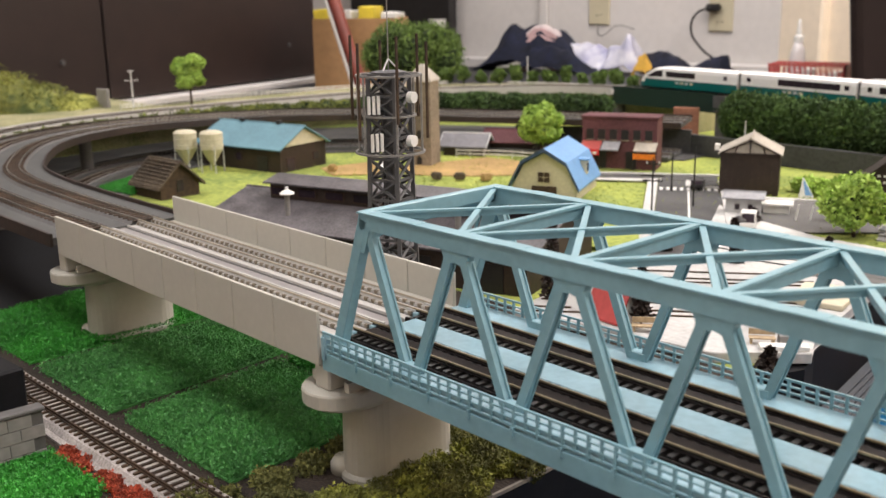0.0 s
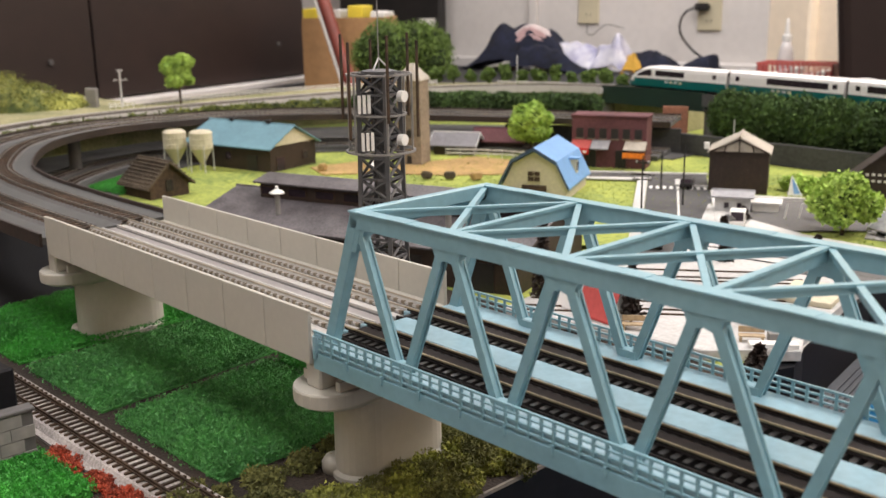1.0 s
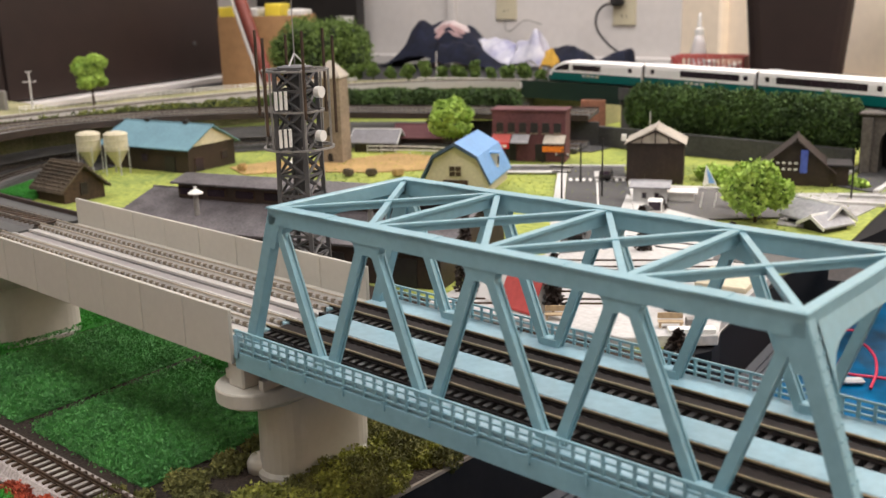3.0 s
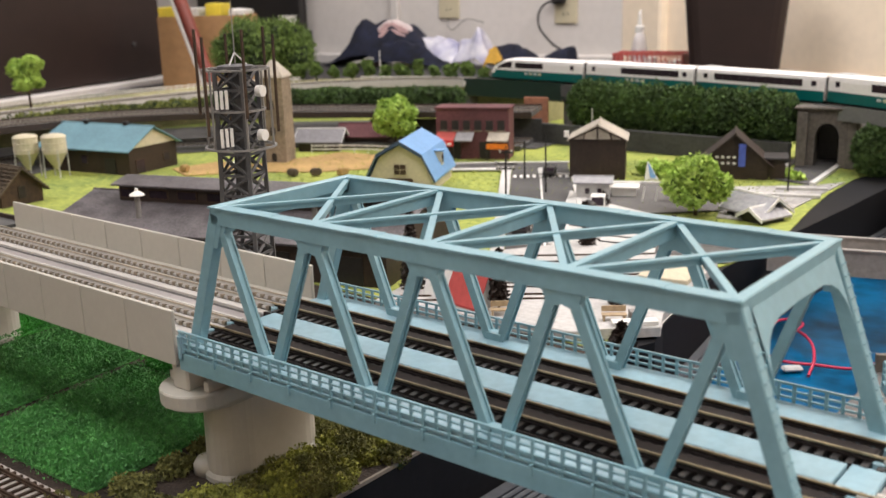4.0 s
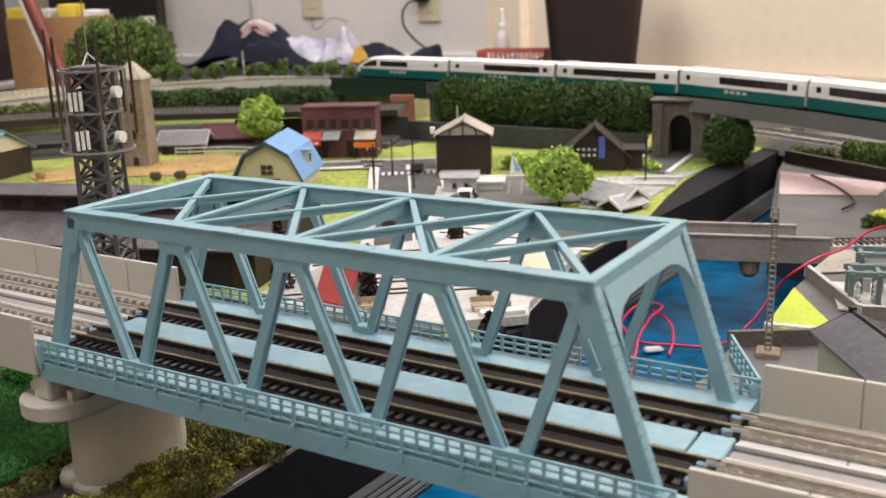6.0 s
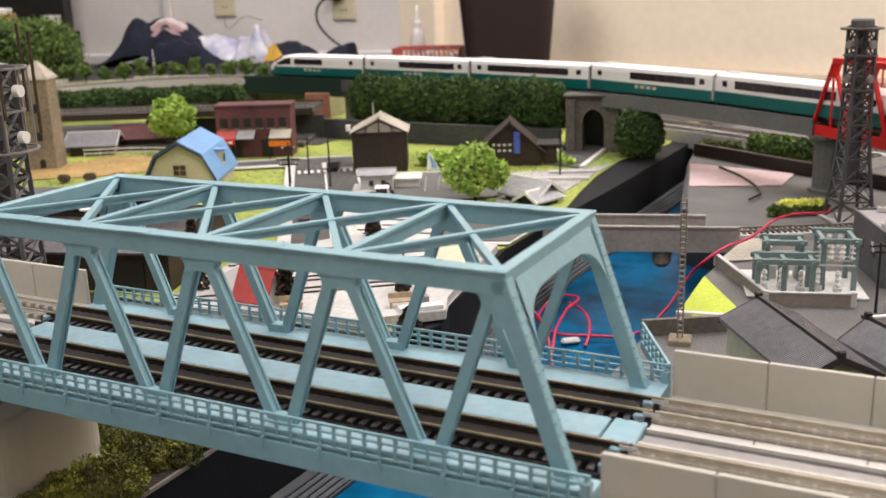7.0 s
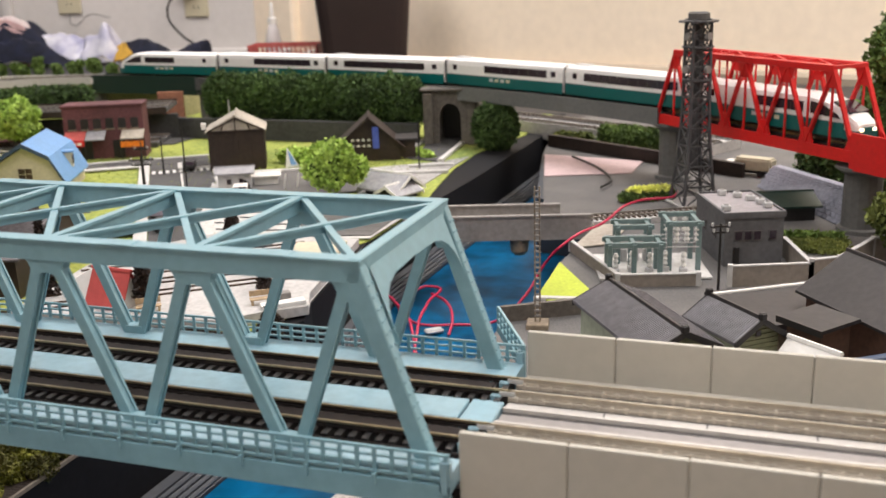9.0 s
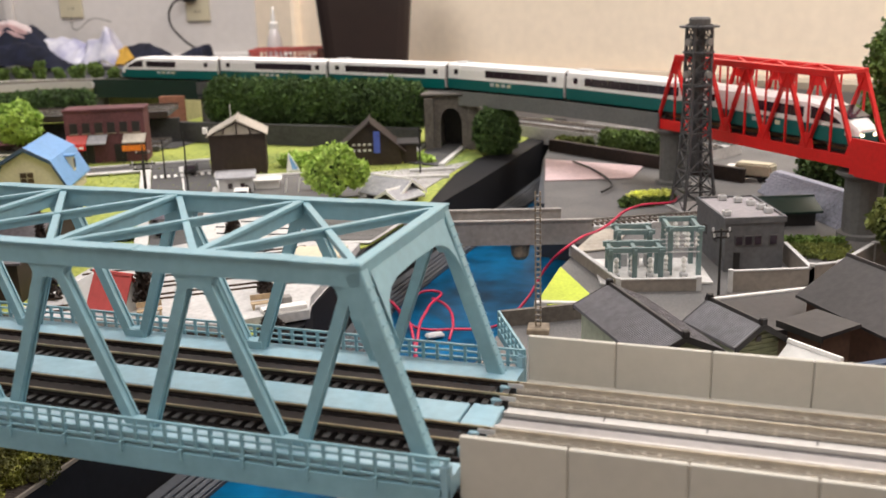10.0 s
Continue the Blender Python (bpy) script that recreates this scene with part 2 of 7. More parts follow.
def B(*a, m=None):
    return box(bmesh.new(), *a, m=m)


def bevel(bm, w, seg=1):
    bmesh.ops.bevel(bm, geom=bm.edges[:], offset=w, segments=seg, affect="EDGES", clamp_overlap=True)
    return bm


def axes(p, q, up=(0, 0, 1)):
    p, q = Vector(p), Vector(q)
    d = (q - p).normalized()
    s = d.cross(Vector(up))
    s = s.normalized() if s.length > 1e-6 else Vector((1, 0, 0))
    u = s.cross(d)
    return Matrix((( d.x, s.x, u.x, p.x), (d.y, s.y, u.y, p.y), (d.z, s.z, u.z, p.z), (0, 0, 0, 1))), (q - p).length


def beam(bm, p, q, w, h, up=(0, 0, 1)):
    """A bar from p to q; w across, h along up."""
    m, n = axes(p, q, up)
    return box(bm, 0, n, -w / 2, w / 2, -h / 2, h / 2, m)


def rod(bm, p, q, r1, r2=None, n=8):
    m, length = axes(p, q, (0, 0, 1) if abs((Vector(q) - Vector(p)).normalized().z) < 0.99 else (0, 1, 0))
    rings = [[bm.verts.new(m @ Vector((s, r * math.cos(a * math.tau / n), r * math.sin(a * math.tau / n)))) for a in range(n)]
             for s, r in ((0, r1), (length, r1 if r2 is None else r2))]
    for a in range(n):
        bm.faces.new((rings[0][a], rings[0][(a + 1) % n], rings[1][(a + 1) % n], rings[1][a]))
    bm.faces.new(rings[0][::-1])
    bm.faces.new(rings[1])
    return bm


def prism(bm, pts, z0, z1, m=None):
    """A flat outline (x, y) raised from z0 to z1."""
    lo = [bm.verts.new((m or I4) @ Vector((x, y, z0))) for x, y in pts]
    hi = [bm.verts.new((m or I4) @ Vector((x, y, z1))) for x, y in pts]
    k = len(pts)
    for i in range(k):
        bm.faces.new((lo[i], lo[(i + 1) % k], hi[(i + 1) % k], hi[i]))
    bm.faces.new(lo[::-1])
    bm.faces.new(hi)
    return bm


def loft(bm, rings, caps=True, close=True):
    rows = [[bm.verts.new(p) for p in r] for r in rings]
    k = len(rows[0])
    for a, b in zip(rows, rows[1:]):
        for i in range(k if close else k - 1):
            bm.faces.new((a[i], a[(i + 1) % k], b[(i + 1) % k], b[i]))
    if caps:
        bm.faces.new(rows[0][::-1])
        bm.faces.new(rows[-1])
    return bm


def lathe(bm, prof, n=16, at=(0, 0, 0)):
    """A turned shape from (radius, height) pairs."""
    return loft(bm, [[(at[0] + r * math.cos(a * math.tau / n), at[1] + r * math.sin(a * math.tau / n), at[2] + z) for a in range(n)] for r, z in prof])


def stadium(cx, cy, hx, hy, n=8):
    """An oblong with round ends along y; half widths hx and hy."""
    s = hy - hx
    return [(cx + hx * math.cos(a), cy + s + hx * math.sin(a)) for a in np.linspace(0, math.pi, n)] + \
           [(cx + hx * math.cos(a), cy - s + hx * math.sin(a)) for a in np.linspace(math.pi, math.tau, n)]


def raw(name, verts, faces, material, label="", category="", kind="", parent=None):
    me = bpy.data.meshes.new(name)
    me.from_pydata(verts, [], faces)
    me.materials.append(material)
    ob = new(name, me)
    ob.parent = parent
    return tagged(ob, label, category, "", kind)


def flakes(rng, centres, size, up=0.0):
    """A small leaf-like triangle at each centre, turned at random (up: how far it points upward)."""
    c = np.asarray(centres, float)
    n = len(c)
    d = rng.normal(size=(n, 3))
    d[:, 2] += up
    d /= np.linalg.norm(d, axis=1, keepdims=True)
    e = np.cross(d, rng.normal(size=(n, 3)))
    e /= np.linalg.norm(e, axis=1, keepdims=True)
    s = size * rng.uniform(0.6, 1.4, (n, 1))
    v = np.stack([c - e * s * 0.5, c + e * s * 0.5, c + d * s * 1.1], 1).reshape(-1, 3)
    return v.tolist(), np.arange(3 * n).reshape(-1, 3).tolist()


def blob_points(rng, n, blobs, shell=0.35):
    """Points in the outer layers of the given balls (x, y, z, rx, ry, rz)."""
    b = np.asarray(blobs, float)
    w = (b[:, 3] * b[:, 4] + b[:, 4] * b[:, 5] + b[:, 3] * b[:, 5])
    pick = rng.choice(len(b), n, p=w / w.sum())
    d = rng.normal(size=(n, 3))
    d /= np.linalg.norm(d, axis=1, keepdims=True)
    r = 1 - shell * rng.random((n, 1)) ** 1.5 + 0.06 * rng.normal(size=(n, 1))
    return b[pick, :3] + d * r * b[pick, 3:]


def lump(bm, c, r, rng, n=1):
    """A rough ball, as the inside of a crown."""
    res = bmesh.ops.create_icosphere(bm, subdivisions=n, radius=1.0)
    for v in res["verts"]:
        k = 1 + 0.12 * rng.normal()
        v.co = Vector((c[0] + v.co.x * r[0] * k, c[1] + v.co.y * r[1] * k, c[2] + v.co.z * r[2] * k))
    return bm




def at(x, y, yaw=27.0, z=0.0):
    return pose(x, y, z, 0, 0, yaw)

# ---- the room ----
TABLE_Z = -0.05


def wall_frame(x, y, dx, dy):
    """A frame whose x axis runs along a wall to the left as the camera sees it, and whose y axis points into the room."""
    return Matrix.Translation((x, y, 0)) @ Matrix.Rotation(math.atan2(dy, dx), 4, "Z")


WALL_B = wall_frame(0.05, 2.06, -0.932, 0.362)
WALL_W = wall_frame(-1.17, 2.54, -0.98, -0.2)


def room():
    solo("floor", B(-4.2, 3.2, -3.2, 4.2, -0.8, -0.75), M["floor"], "grey carpeted floor of the room", "floor", kind="structure")
    solo("ceiling", B(-4.2, 3.2, -3.2, 4.2, CEIL, CEIL + 0.05), M["ceil"], "white ceiling of the room", "ceiling", kind="structure")
    solo("wall_south", B(-4.2, 3.2, -3.2, -3.1, -0.75, CEIL), M["wall_beige"], "plain beige wall behind the camera", "wall", kind="structure")
    solo("wall_east", B(3.1, 3.2, -3.1, 4.2, -0.75, CEIL), M["wall_beige"], "plain beige side wall", "wall", kind="structure")
    solo("wall_west", B(-4.2, -4.1, -3.1, 4.2, -0.75, CEIL), M["wall_white"], "plain white side wall", "wall", kind="structure")
    solo("wall_north_beige", B(-3.6, 1.20, -0.12, 0.0, -0.75, CEIL), M["wall_beige"], "smooth beige painted wall behind the layout", "wall", WALL_B, kind="structure")
    solo("pilaster", bevel(B(1.20, 1.37, -0.12, 0.03, -0.75, CEIL), 0.006), M["wall_beige"], "shallow beige pilaster between two walls", "pilaster", WALL_B, kind="structure")
    solo("baseboard", bevel(B(-3.6, 1.197, 0.003, 0.035, -0.4, -0.035), 0.008), M["base"], "greige ledge along the beige wall", "baseboard", WALL_B, kind="structure")
    solo("wall_north_white", B(0.055, 3.4, -0.12, 0.0, -0.75, CEIL), M["wall_white"], "white papered wall with power sockets", "wall", WALL_W, kind="structure")
    solo("baseboard_white", bevel(B(0.06, 3.4, 0.003, 0.03, -0.4, -0.025), 0.006), M["wall_white"], "white ledge along the papered wall", "baseboard", WALL_W, kind="structure")


room()
t = thing("work_table", label="large dark table under the scenery boards", category="table")
bm = prism(bmesh.new(), [(-2.4, -0.55), (1.1, -0.55), (1.1, 1.55), (0.05, 1.97), (-1.1, 2.42), (-2.4, 2.18)], TABLE_Z - 0.03, TABLE_Z)
part("tabletop", bevel(bm, 0.003), M["table"], t)
for lx, ly in ((-2.3, -0.45), (1.0, -0.45), (1.0, 1.4), (-2.3, 2.08)):
    part("leg", B(lx - 0.03, lx + 0.03, ly - 0.03, ly + 0.03, -0.75, TABLE_Z - 0.03), M["near_black"], t)

# ---- scenery boards, river ----
EDGE_L = [(0.020, -0.40), (0.022, 0.09), (0.027, 0.20), (0.030, 0.235), (0.041, 0.262), (0.032, 0.290), (0.012, 0.42), (0.016, 0.55), (0.022, 0.66), (0.026, 0.78), (0.030, 0.90), (0.02, 1.08)]
EDGE_R = [(0.150, -0.40), (0.152, 0.28), (0.160, 0.325), (0.158, 0.40), (0.168, 0.508), (0.150, 0.570), (0.098, 0.590), (0.058, 0.783), (0.050, 0.84), (0.052, 1.15)]


def boards():
    bm = prism(bmesh.new(), [(-1.45, -0.40)] + EDGE_L + [(-0.84, 1.08), (-0.98, 0.97), (-1.06, 0.80), (-1.07, 0.47), (-1.45, 0.47)], TABLE_Z, -0.001)
    solo("board_farm", bm, M["black_board"], "black-edged scenery board under farm and village", "board", kind="structure")
    bm = prism(bmesh.new(), EDGE_R + [(0.95, 1.15), (0.95, -0.40)], TABLE_Z, -0.001)
    solo("board_town", bm, M["embank"], "grey-edged scenery board under the town houses", "board", kind="structure")
    # river
    bm = prism(bmesh.new(), [(0.0, -0.4), (0.2, -0.4), (0.2, 1.1), (0.0, 1.1)], TABLE_Z + 0.0005, TABLE_Z + 0.002)
    solo("river_water", bm, M["water"], "glossy blue painted river surface", "water", kind="structure")
    bm = bmesh.new()
    rings = [[(x + 0.001, y, TABLE_Z + 0.002), (x + 0.001, y, TABLE_Z + 0.011), (x + 0.004, y, TABLE_Z + 0.010), (x + 0.019, y, TABLE_Z + 0.004), (x + 0.019, y, TABLE_Z + 0.002)] for x, y in EDGE_L]
    loft(bm, rings)
    bank = solo("river_bank", bm, M["embank"], "sloping grey ribbed river bank along the board", "embankment", kind="structure")
    for k in range(5):
        dx, dz = 0.0052 + 0.0030 * k, 0.0098 - 0.0012 * k
        rib = loft(bmesh.new(), [[(x + dx, y, TABLE_Z + dz - 0.001), (x + dx, y, TABLE_Z + dz + 0.0006), (x + dx + 0.0012, y, TABLE_Z + dz + 0.0004), (x + dx + 0.0012, y, TABLE_Z + dz - 0.001)] for x, y in EDGE_L])
        part("rib", rib, M["embank"], bank)
    edge = loft(bmesh.new(), [[(x - 0.0005, y, -0.0012), (x - 0.0005, y, 0.0004), (x + 0.0007, y, 0.0004), (x + 0.0007, y, -0.0012)] for x, y in EDGE_L[:3]])
    part("board_edge", edge, M["stone_pale"], bank, "pale brown board edge")


boards()

# ---- the pale blue truss bridge: 248 mm long ----
RAIL = 0.0672
TR = (0.0205, 0.0535)   # track centres on the straight
TOPZ, FOOTZ = 0.120, 0.0675
NEAR_Y, FAR_Y = 0.0024, 0.0686
TOPX = [0.0014 + 0.0478 * i for i in range(5)]
FOOTX = [-0.0188] + [0.0254 + 0.0484 * i for i in range(4)] + [0.2122]
BX0, BX1 = -0.0262, 0.2190   # floor between the viaduct ends
RX0, RX1 = -0.0195, 0.2178   # side beams and railings


def track(parent, y, x0, x1, z, rail="rail", foot="bed"):
    g = 0.0045
    for s in (-1, 1):
        bm = bmesh.new()
        yc = y + s * (g + 0.0004)
        box(bm, x0, x1, yc - 0.00035, yc + 0.00035, z - 0.0006, z)
        head = part("rail", bm, M[rail], parent)
        bm = B(x0, x1, yc - 0.00025, yc + 0.00025, z - 0.0015, z - 0.0006)
        box(bm, x0, x1, yc - 0.0007, yc + 0.0007, z - 0.0019, z - 0.0015)
        part("rail_foot", bm, M[foot], head)


def truss_bridge():
    t = thing("truss_bridge", label="pale blue double-track steel truss bridge model over the river", category="bridge")
    blue = M["blue"]
    for y, out in ((NEAR_Y, -1), (FAR_Y, 1)):
        bm = bmesh.new()
        box(bm, TOPX[0] - 0.0012, TOPX[-1] + 0.0012, y - 0.0021, y + 0.0021, TOPZ - 0.0062, TOPZ - 0.0006)
        box(bm, TOPX[0] - 0.0018, TOPX[-1] + 0.0018, y - 0.0026, y + 0.0026, TOPZ - 0.0006, TOPZ)
        for i in range(4):
            xm = TOPX[i] + 0.0195
            box(bm, xm, xm + 0.010, y - 0.0027, y + 0.0027, TOPZ - 0.0003, TOPZ + 0.00015)
        part("top_chord", bm, blue, t)
        # gusset plates under each top joint
        for i, x in enumerate(TOPX):
            inner = [(0.0074, 0.0058), (0.0060, 0.0070), (0.0053, 0.0088), (0.0056, 0.0112)]
            outer = [(0.0012, 0.0058), (0.0020, 0.0070), (0.0027, 0.0088), (0.0036, 0.0112)]
            left, right = (outer if i == 0 else inner), (outer if i == 4 else inner)
            outline = [(x - u, TOPZ - v) for u, v in left[::-1]] + [(x + u, TOPZ - v) for u, v in right] + [(x, TOPZ - 0.0098)]
            bm = prism(bmesh.new(), outline, -0.0018, 0.0018, Matrix(((1, 0, 0, 0), (0, 0, 1, y), (0, 1, 0, 0), (0, 0, 0, 1))))
            part("gusset", bm, blue, t)
            if i in (0, 4):
                e = 1 if i else -1
                shape = [(x - e * 0.0050, TOPZ - 0.0045), (x + e * 0.0013, TOPZ - 0.0045), (x + e * 0.0052, TOPZ - 0.0150), (x - e * 0.0010, TOPZ - 0.0150)]
                part("corner_plate", prism(bmesh.new(), shape[::e], -0.0020, 0.0020, Matrix(((1, 0, 0, 0), (0, 0, 1, y), (0, 1, 0, 0), (0, 0, 0, 1)))), blue, t)
        for i, x in enumerate(TOPX):
            for fx in (FOOTX[i], FOOTX[i + 1]):
                end = (i == 0 and fx < x) or (i == 4 and fx > x)
                p = (x + (0.0024 if fx > x else -0.0024) * (0.2 if end else 1), y, TOPZ - 0.006)
                q = (fx + (0.0016 if fx < x else -0.0016), y, FOOTZ - 0.0045)
                bm = bmesh.new()
                if end:
                    m, n = axes(p, q, (0, 1, 0))
                    box(bm, -0.0038, n, -0.0025, 0.0025, -0.0021, 0.0021, m)
                    bevel(bm, 0.0003)
                    ob = part("end_post", bm, blue, t)
                    bm = bmesh.new()
                    side = 1 if x > 0.1 else -1
                    count = 16
                    for k in range(count):
                        s = n * (k + 0.5) / count
                        for dy in (-0.0013, 0.0013):
                            c = m @ Vector((s, 0, 0)) + Vector((0, dy, 0))
                            nrm = Vector((side * 0.93, 0, 0.37))
                            rod(bm, c + nrm * 0.0022, c + nrm * 0.0030, 0.00055, 0.00022, 6)
                    part("rivets", bm, blue, ob, kind="stuff")
                else:
                    m, n = axes(p, q, (0, 1, 0))
                    a, b, c, d = 0.0016, 0.0017, 0.0010, 0.0010
                    half = [(-a, -b), (a, -b), (a, -d), (c, -d), (c, d), (a, d), (a, b), (-a, b), (-a, d), (-c, d), (-c, -d), (-a, -d)]
                    loft(bm, [[m @ Vector((s, u, v)) for u, v in half] for s in (0, n)])
                    part("diagonal", bm, blue, t)
        for fx in FOOTX[1:-1]:
            bm = bmesh.new()
            box(bm, fx - 0.0036, fx + 0.0036, y - 0.0019, y + 0.0019, FOOTZ - 0.004, FOOTZ + 0.0012)
            part("foot_plate", bevel(bm, 0.0004), blue, t)
    # top cross members
    for i, x in enumerate(TOPX):
        if 0 < i < 4:
            bm = bmesh.new()
            box(bm, x - 0.0013, x + 0.0013, NEAR_Y, FAR_Y, TOPZ - 0.0012, TOPZ - 0.0002)
            box(bm, x - 0.0004, x + 0.0004, NEAR_Y, FAR_Y, TOPZ - 0.0055, TOPZ - 0.0012)
            part("cross_strut", bm, blue, t)
        if i < 4:
            for a, b in ((x, TOPX[i + 1]), (TOPX[i + 1], x)):
                bm = bmesh.new()
                dz = 0.0004 if a > b else 0
                beam(bm, (a, NEAR_Y, TOPZ - 0.0008 - dz), (b, FAR_Y, TOPZ - 0.0008 - dz), 0.0021, 0.0009)
                beam(bm, (a, NEAR_Y, TOPZ - 0.0023 - dz), (b, FAR_Y, TOPZ - 0.0023 - dz), 0.0007, 0.002)
                part("lateral_brace", bm, blue, t)
    # portals: a plate with an arched opening in the slope of the end posts
    for xt, xf in ((TOPX[0], FOOTX[0]), (TOPX[-1], FOOTX[-1])):
        m = Matrix(((0, (xt - xf) / 0.056, 0, xf), (1, 0, 0, 0), (0, 0.052 / 0.056, 0, FOOTZ), (0, 0, 0, 1)))
        top, w0, w1 = 0.0550, NEAR_Y, FAR_Y
        arch = []
        for k in range(13):
            a = math.pi * k / 12
            e = 0.45
            arch.append((0.5 * (w0 + w1) + 0.0292 * math.copysign(abs(math.cos(a)) ** e, math.cos(a)), 0.031 + 0.0165 * math.sin(a) ** 0.8))
        bm = bmesh.new()
        nrm = Vector((0.93 if xt > 0.1 else -0.93, 0, 0.37))
        rows = []
        for off in (-0.0006, 0.0006):
            outer = [bm.verts.new(m @ Vector((p[0], top, 0)) + nrm * off) for p in arch]
            inner = [bm.verts.new(m @ Vector((p[0], p[1], 0)) + nrm * off) for p in arch]
            rows.append((outer, inner))
        for k in range(12):
            for (o, n_) in rows:
                bm.faces.new((o[k], o[k + 1], n_[k + 1], n_[k]))
            bm.faces.new((rows[0][1][k], rows[0][1][k + 1], rows[1][1][k + 1], rows[1][1][k]))
            bm.faces.new((rows[0][0][k], rows[0][0][k + 1], rows[1][0][k + 1], rows[1][0][k]))
        part("portal_plate", bm, blue, t, "plate with an arched opening over the tracks")
        bm = bmesh.new()
        box(bm, xt - 0.0017, xt + 0.0017, NEAR_Y - 0.002, FAR_Y + 0.002, TOPZ - 0.0052, TOPZ + 0.0002)
        part("portal_beam", bevel(bm, 0.0003), blue, t)
    # floor: side beams, walkways, centre strip, track troughs
    for y, s in ((NEAR_Y, -1), (FAR_Y, 1)):
        yo = y + s * 0.0052
        bm = B(RX0, RX1, min(yo, yo + s * 0.0016), max(yo, yo + s * 0.0016), 0.0562, 0.0628)
        part("side_beam", bm, blue, t)
        for xe in (RX0 + 0.0012, RX1 - 0.0012):
            part("end_bracket", bevel(B(xe - 0.0014, xe + 0.0014, min(yo - s * 0.001, yo + s * 0.0022), max(yo - s * 0.001, yo + s * 0.0022), 0.0600, 0.0700), 0.0006, 2), M["blue_deck"], t, "paler end bracket")
        for k in range(12):
            xk = RX0 + 0.0010 + (RX1 - RX0 - 0.002) * 2 * k / 24
            part("stiffener", B(xk - 0.0005, xk + 0.0005, min(yo + s * 0.0015, yo + s * 0.0023), max(yo + s * 0.0015, yo + s * 0.0023), 0.0608, 0.0640), blue, t)
        ya, yb = sorted((yo, y - s * (0.0032 if s < 0 else 0.0062)))
        part("walkway", B(RX0 + 0.0005, RX1, ya, yb, 0.0602, 0.0656), M["blue_deck" if s > 0 else "blue_glare_walk"], t)
        # railing
        yr = yo + s * 0.0009
        n = 24
        for k in range(n + 1):
            x = RX0 + 0.0010 + (RX1 - RX0 - 0.002) * k / n
            part("railing_post", B(x - 0.00045, x + 0.00045, yr - 0.0005, yr + 0.0005, 0.0618, 0.0712), blue, t)
        for z in (0.0712, 0.0689, 0.0667, 0.0644):
            bm = B(RX0, RX1, yr - 0.0004, yr + 0.0004, z - (0.00045 if z > 0.070 else 0.0003), z + 0.0003)
            part("railing_bar", bm, blue, t)
        for k in range(n):
            x = RX0 + 0.0010 + (RX1 - RX0 - 0.002) * (k + 0.5) / n
            part("baluster", B(x - 0.00055, x + 0.00055, yr - 0.0003, yr + 0.0003, 0.0644, 0.0712), blue, t)
    # wing railing that turns outward at the far end
    wa, wb = Vector((RX1 - 0.0005, FAR_Y + 0.0066, 0.0632)), Vector((0.1990, 0.1100, 0.0632))
    wing = part("wing_railing", beam(bmesh.new(), wa, wb, 0.0012, 0.0030), blue, t)
    for k in range(8):
        c = wa.lerp(wb, k / 7)
        part("railing_post", B(c.x - 0.0005, c.x + 0.0005, c.y - 0.0005, c.y + 0.0005, 0.0618, 0.0712), blue, wing)
    for z in (0.0712, 0.0689, 0.0667):
        part("railing_bar", beam(bmesh.new(), Vector((wa.x, wa.y, z)), Vector((wb.x, wb.y, z)), 0.0008, 0.0007), blue, wing)
    part("floor", B(BX0, BX1, NEAR_Y - 0.002, FAR_Y + 0.002, 0.0575, 0.0600), M["bed"], t, "dark brown track floor")
    yc = 0.5 * (TR[0] + TR[1])
    part("centre_walkway", bevel(B(BX0 + 0.006, BX1 - 0.0105, yc - 0.0068, yc + 0.0068, 0.0600, 0.0652), 0.0003), M["blue_deck"], t)
    part("end_plate", bevel(B(BX1 - 0.0098, BX1, yc - 0.0078, yc + 0.0078, 0.0600, 0.0650), 0.0004), M["blue_deck"], t)
    for y in TR:
        for s in (-1, 1):
            part("ridge", B(BX0, BX1, y + s * 0.0100 - 0.0004, y + s * 0.0100 + 0.0004, 0.0600, 0.0645), M["bed"], t)
        first = part("sleeper", B(-0.0010, 0.0010, -0.0094, 0.0094, 0.0612, 0.0652), M["sleeper"], t)
        x = BX0 + 0.005
        first.location = (x, y, 0)
        while x < BX1 - 0.006:
            x += 0.0041
            o = new("sleeper", first.data)
            o.parent, o.location = t, (x, y, 0)
        part("inner_bed", bevel(B(BX0 + 0.004, BX1 - 0.006, y - 0.0031, y + 0.0031, 0.0600, 0.0657), 0.0003), M["bed"], t)
        track(t, y, BX0 - 0.001, BX1 + 0.001, RAIL)
        for s in (-1, 1):
            for e in (BX0 + 0.002, BX1 - 0.0035):
                part("rail_clamp", bevel(B(e - 0.0016, e + 0.0016, y + s * 0.0049 - 0.0019, y + s * 0.0049 + 0.0019, 0.0600, 0.0658), 0.0003), M["blue_deck"], t)
                part("rail_joiner", B(e + (0.001 if e > 0 else -0.006), e + (0.006 if e > 0 else -0.001), y + s * 0.0049 - 0.0009, y + s * 0.0049 + 0.0009, RAIL - 0.0019, RAIL - 0.0006), M["antenna"], t)
    return t


truss_bridge()


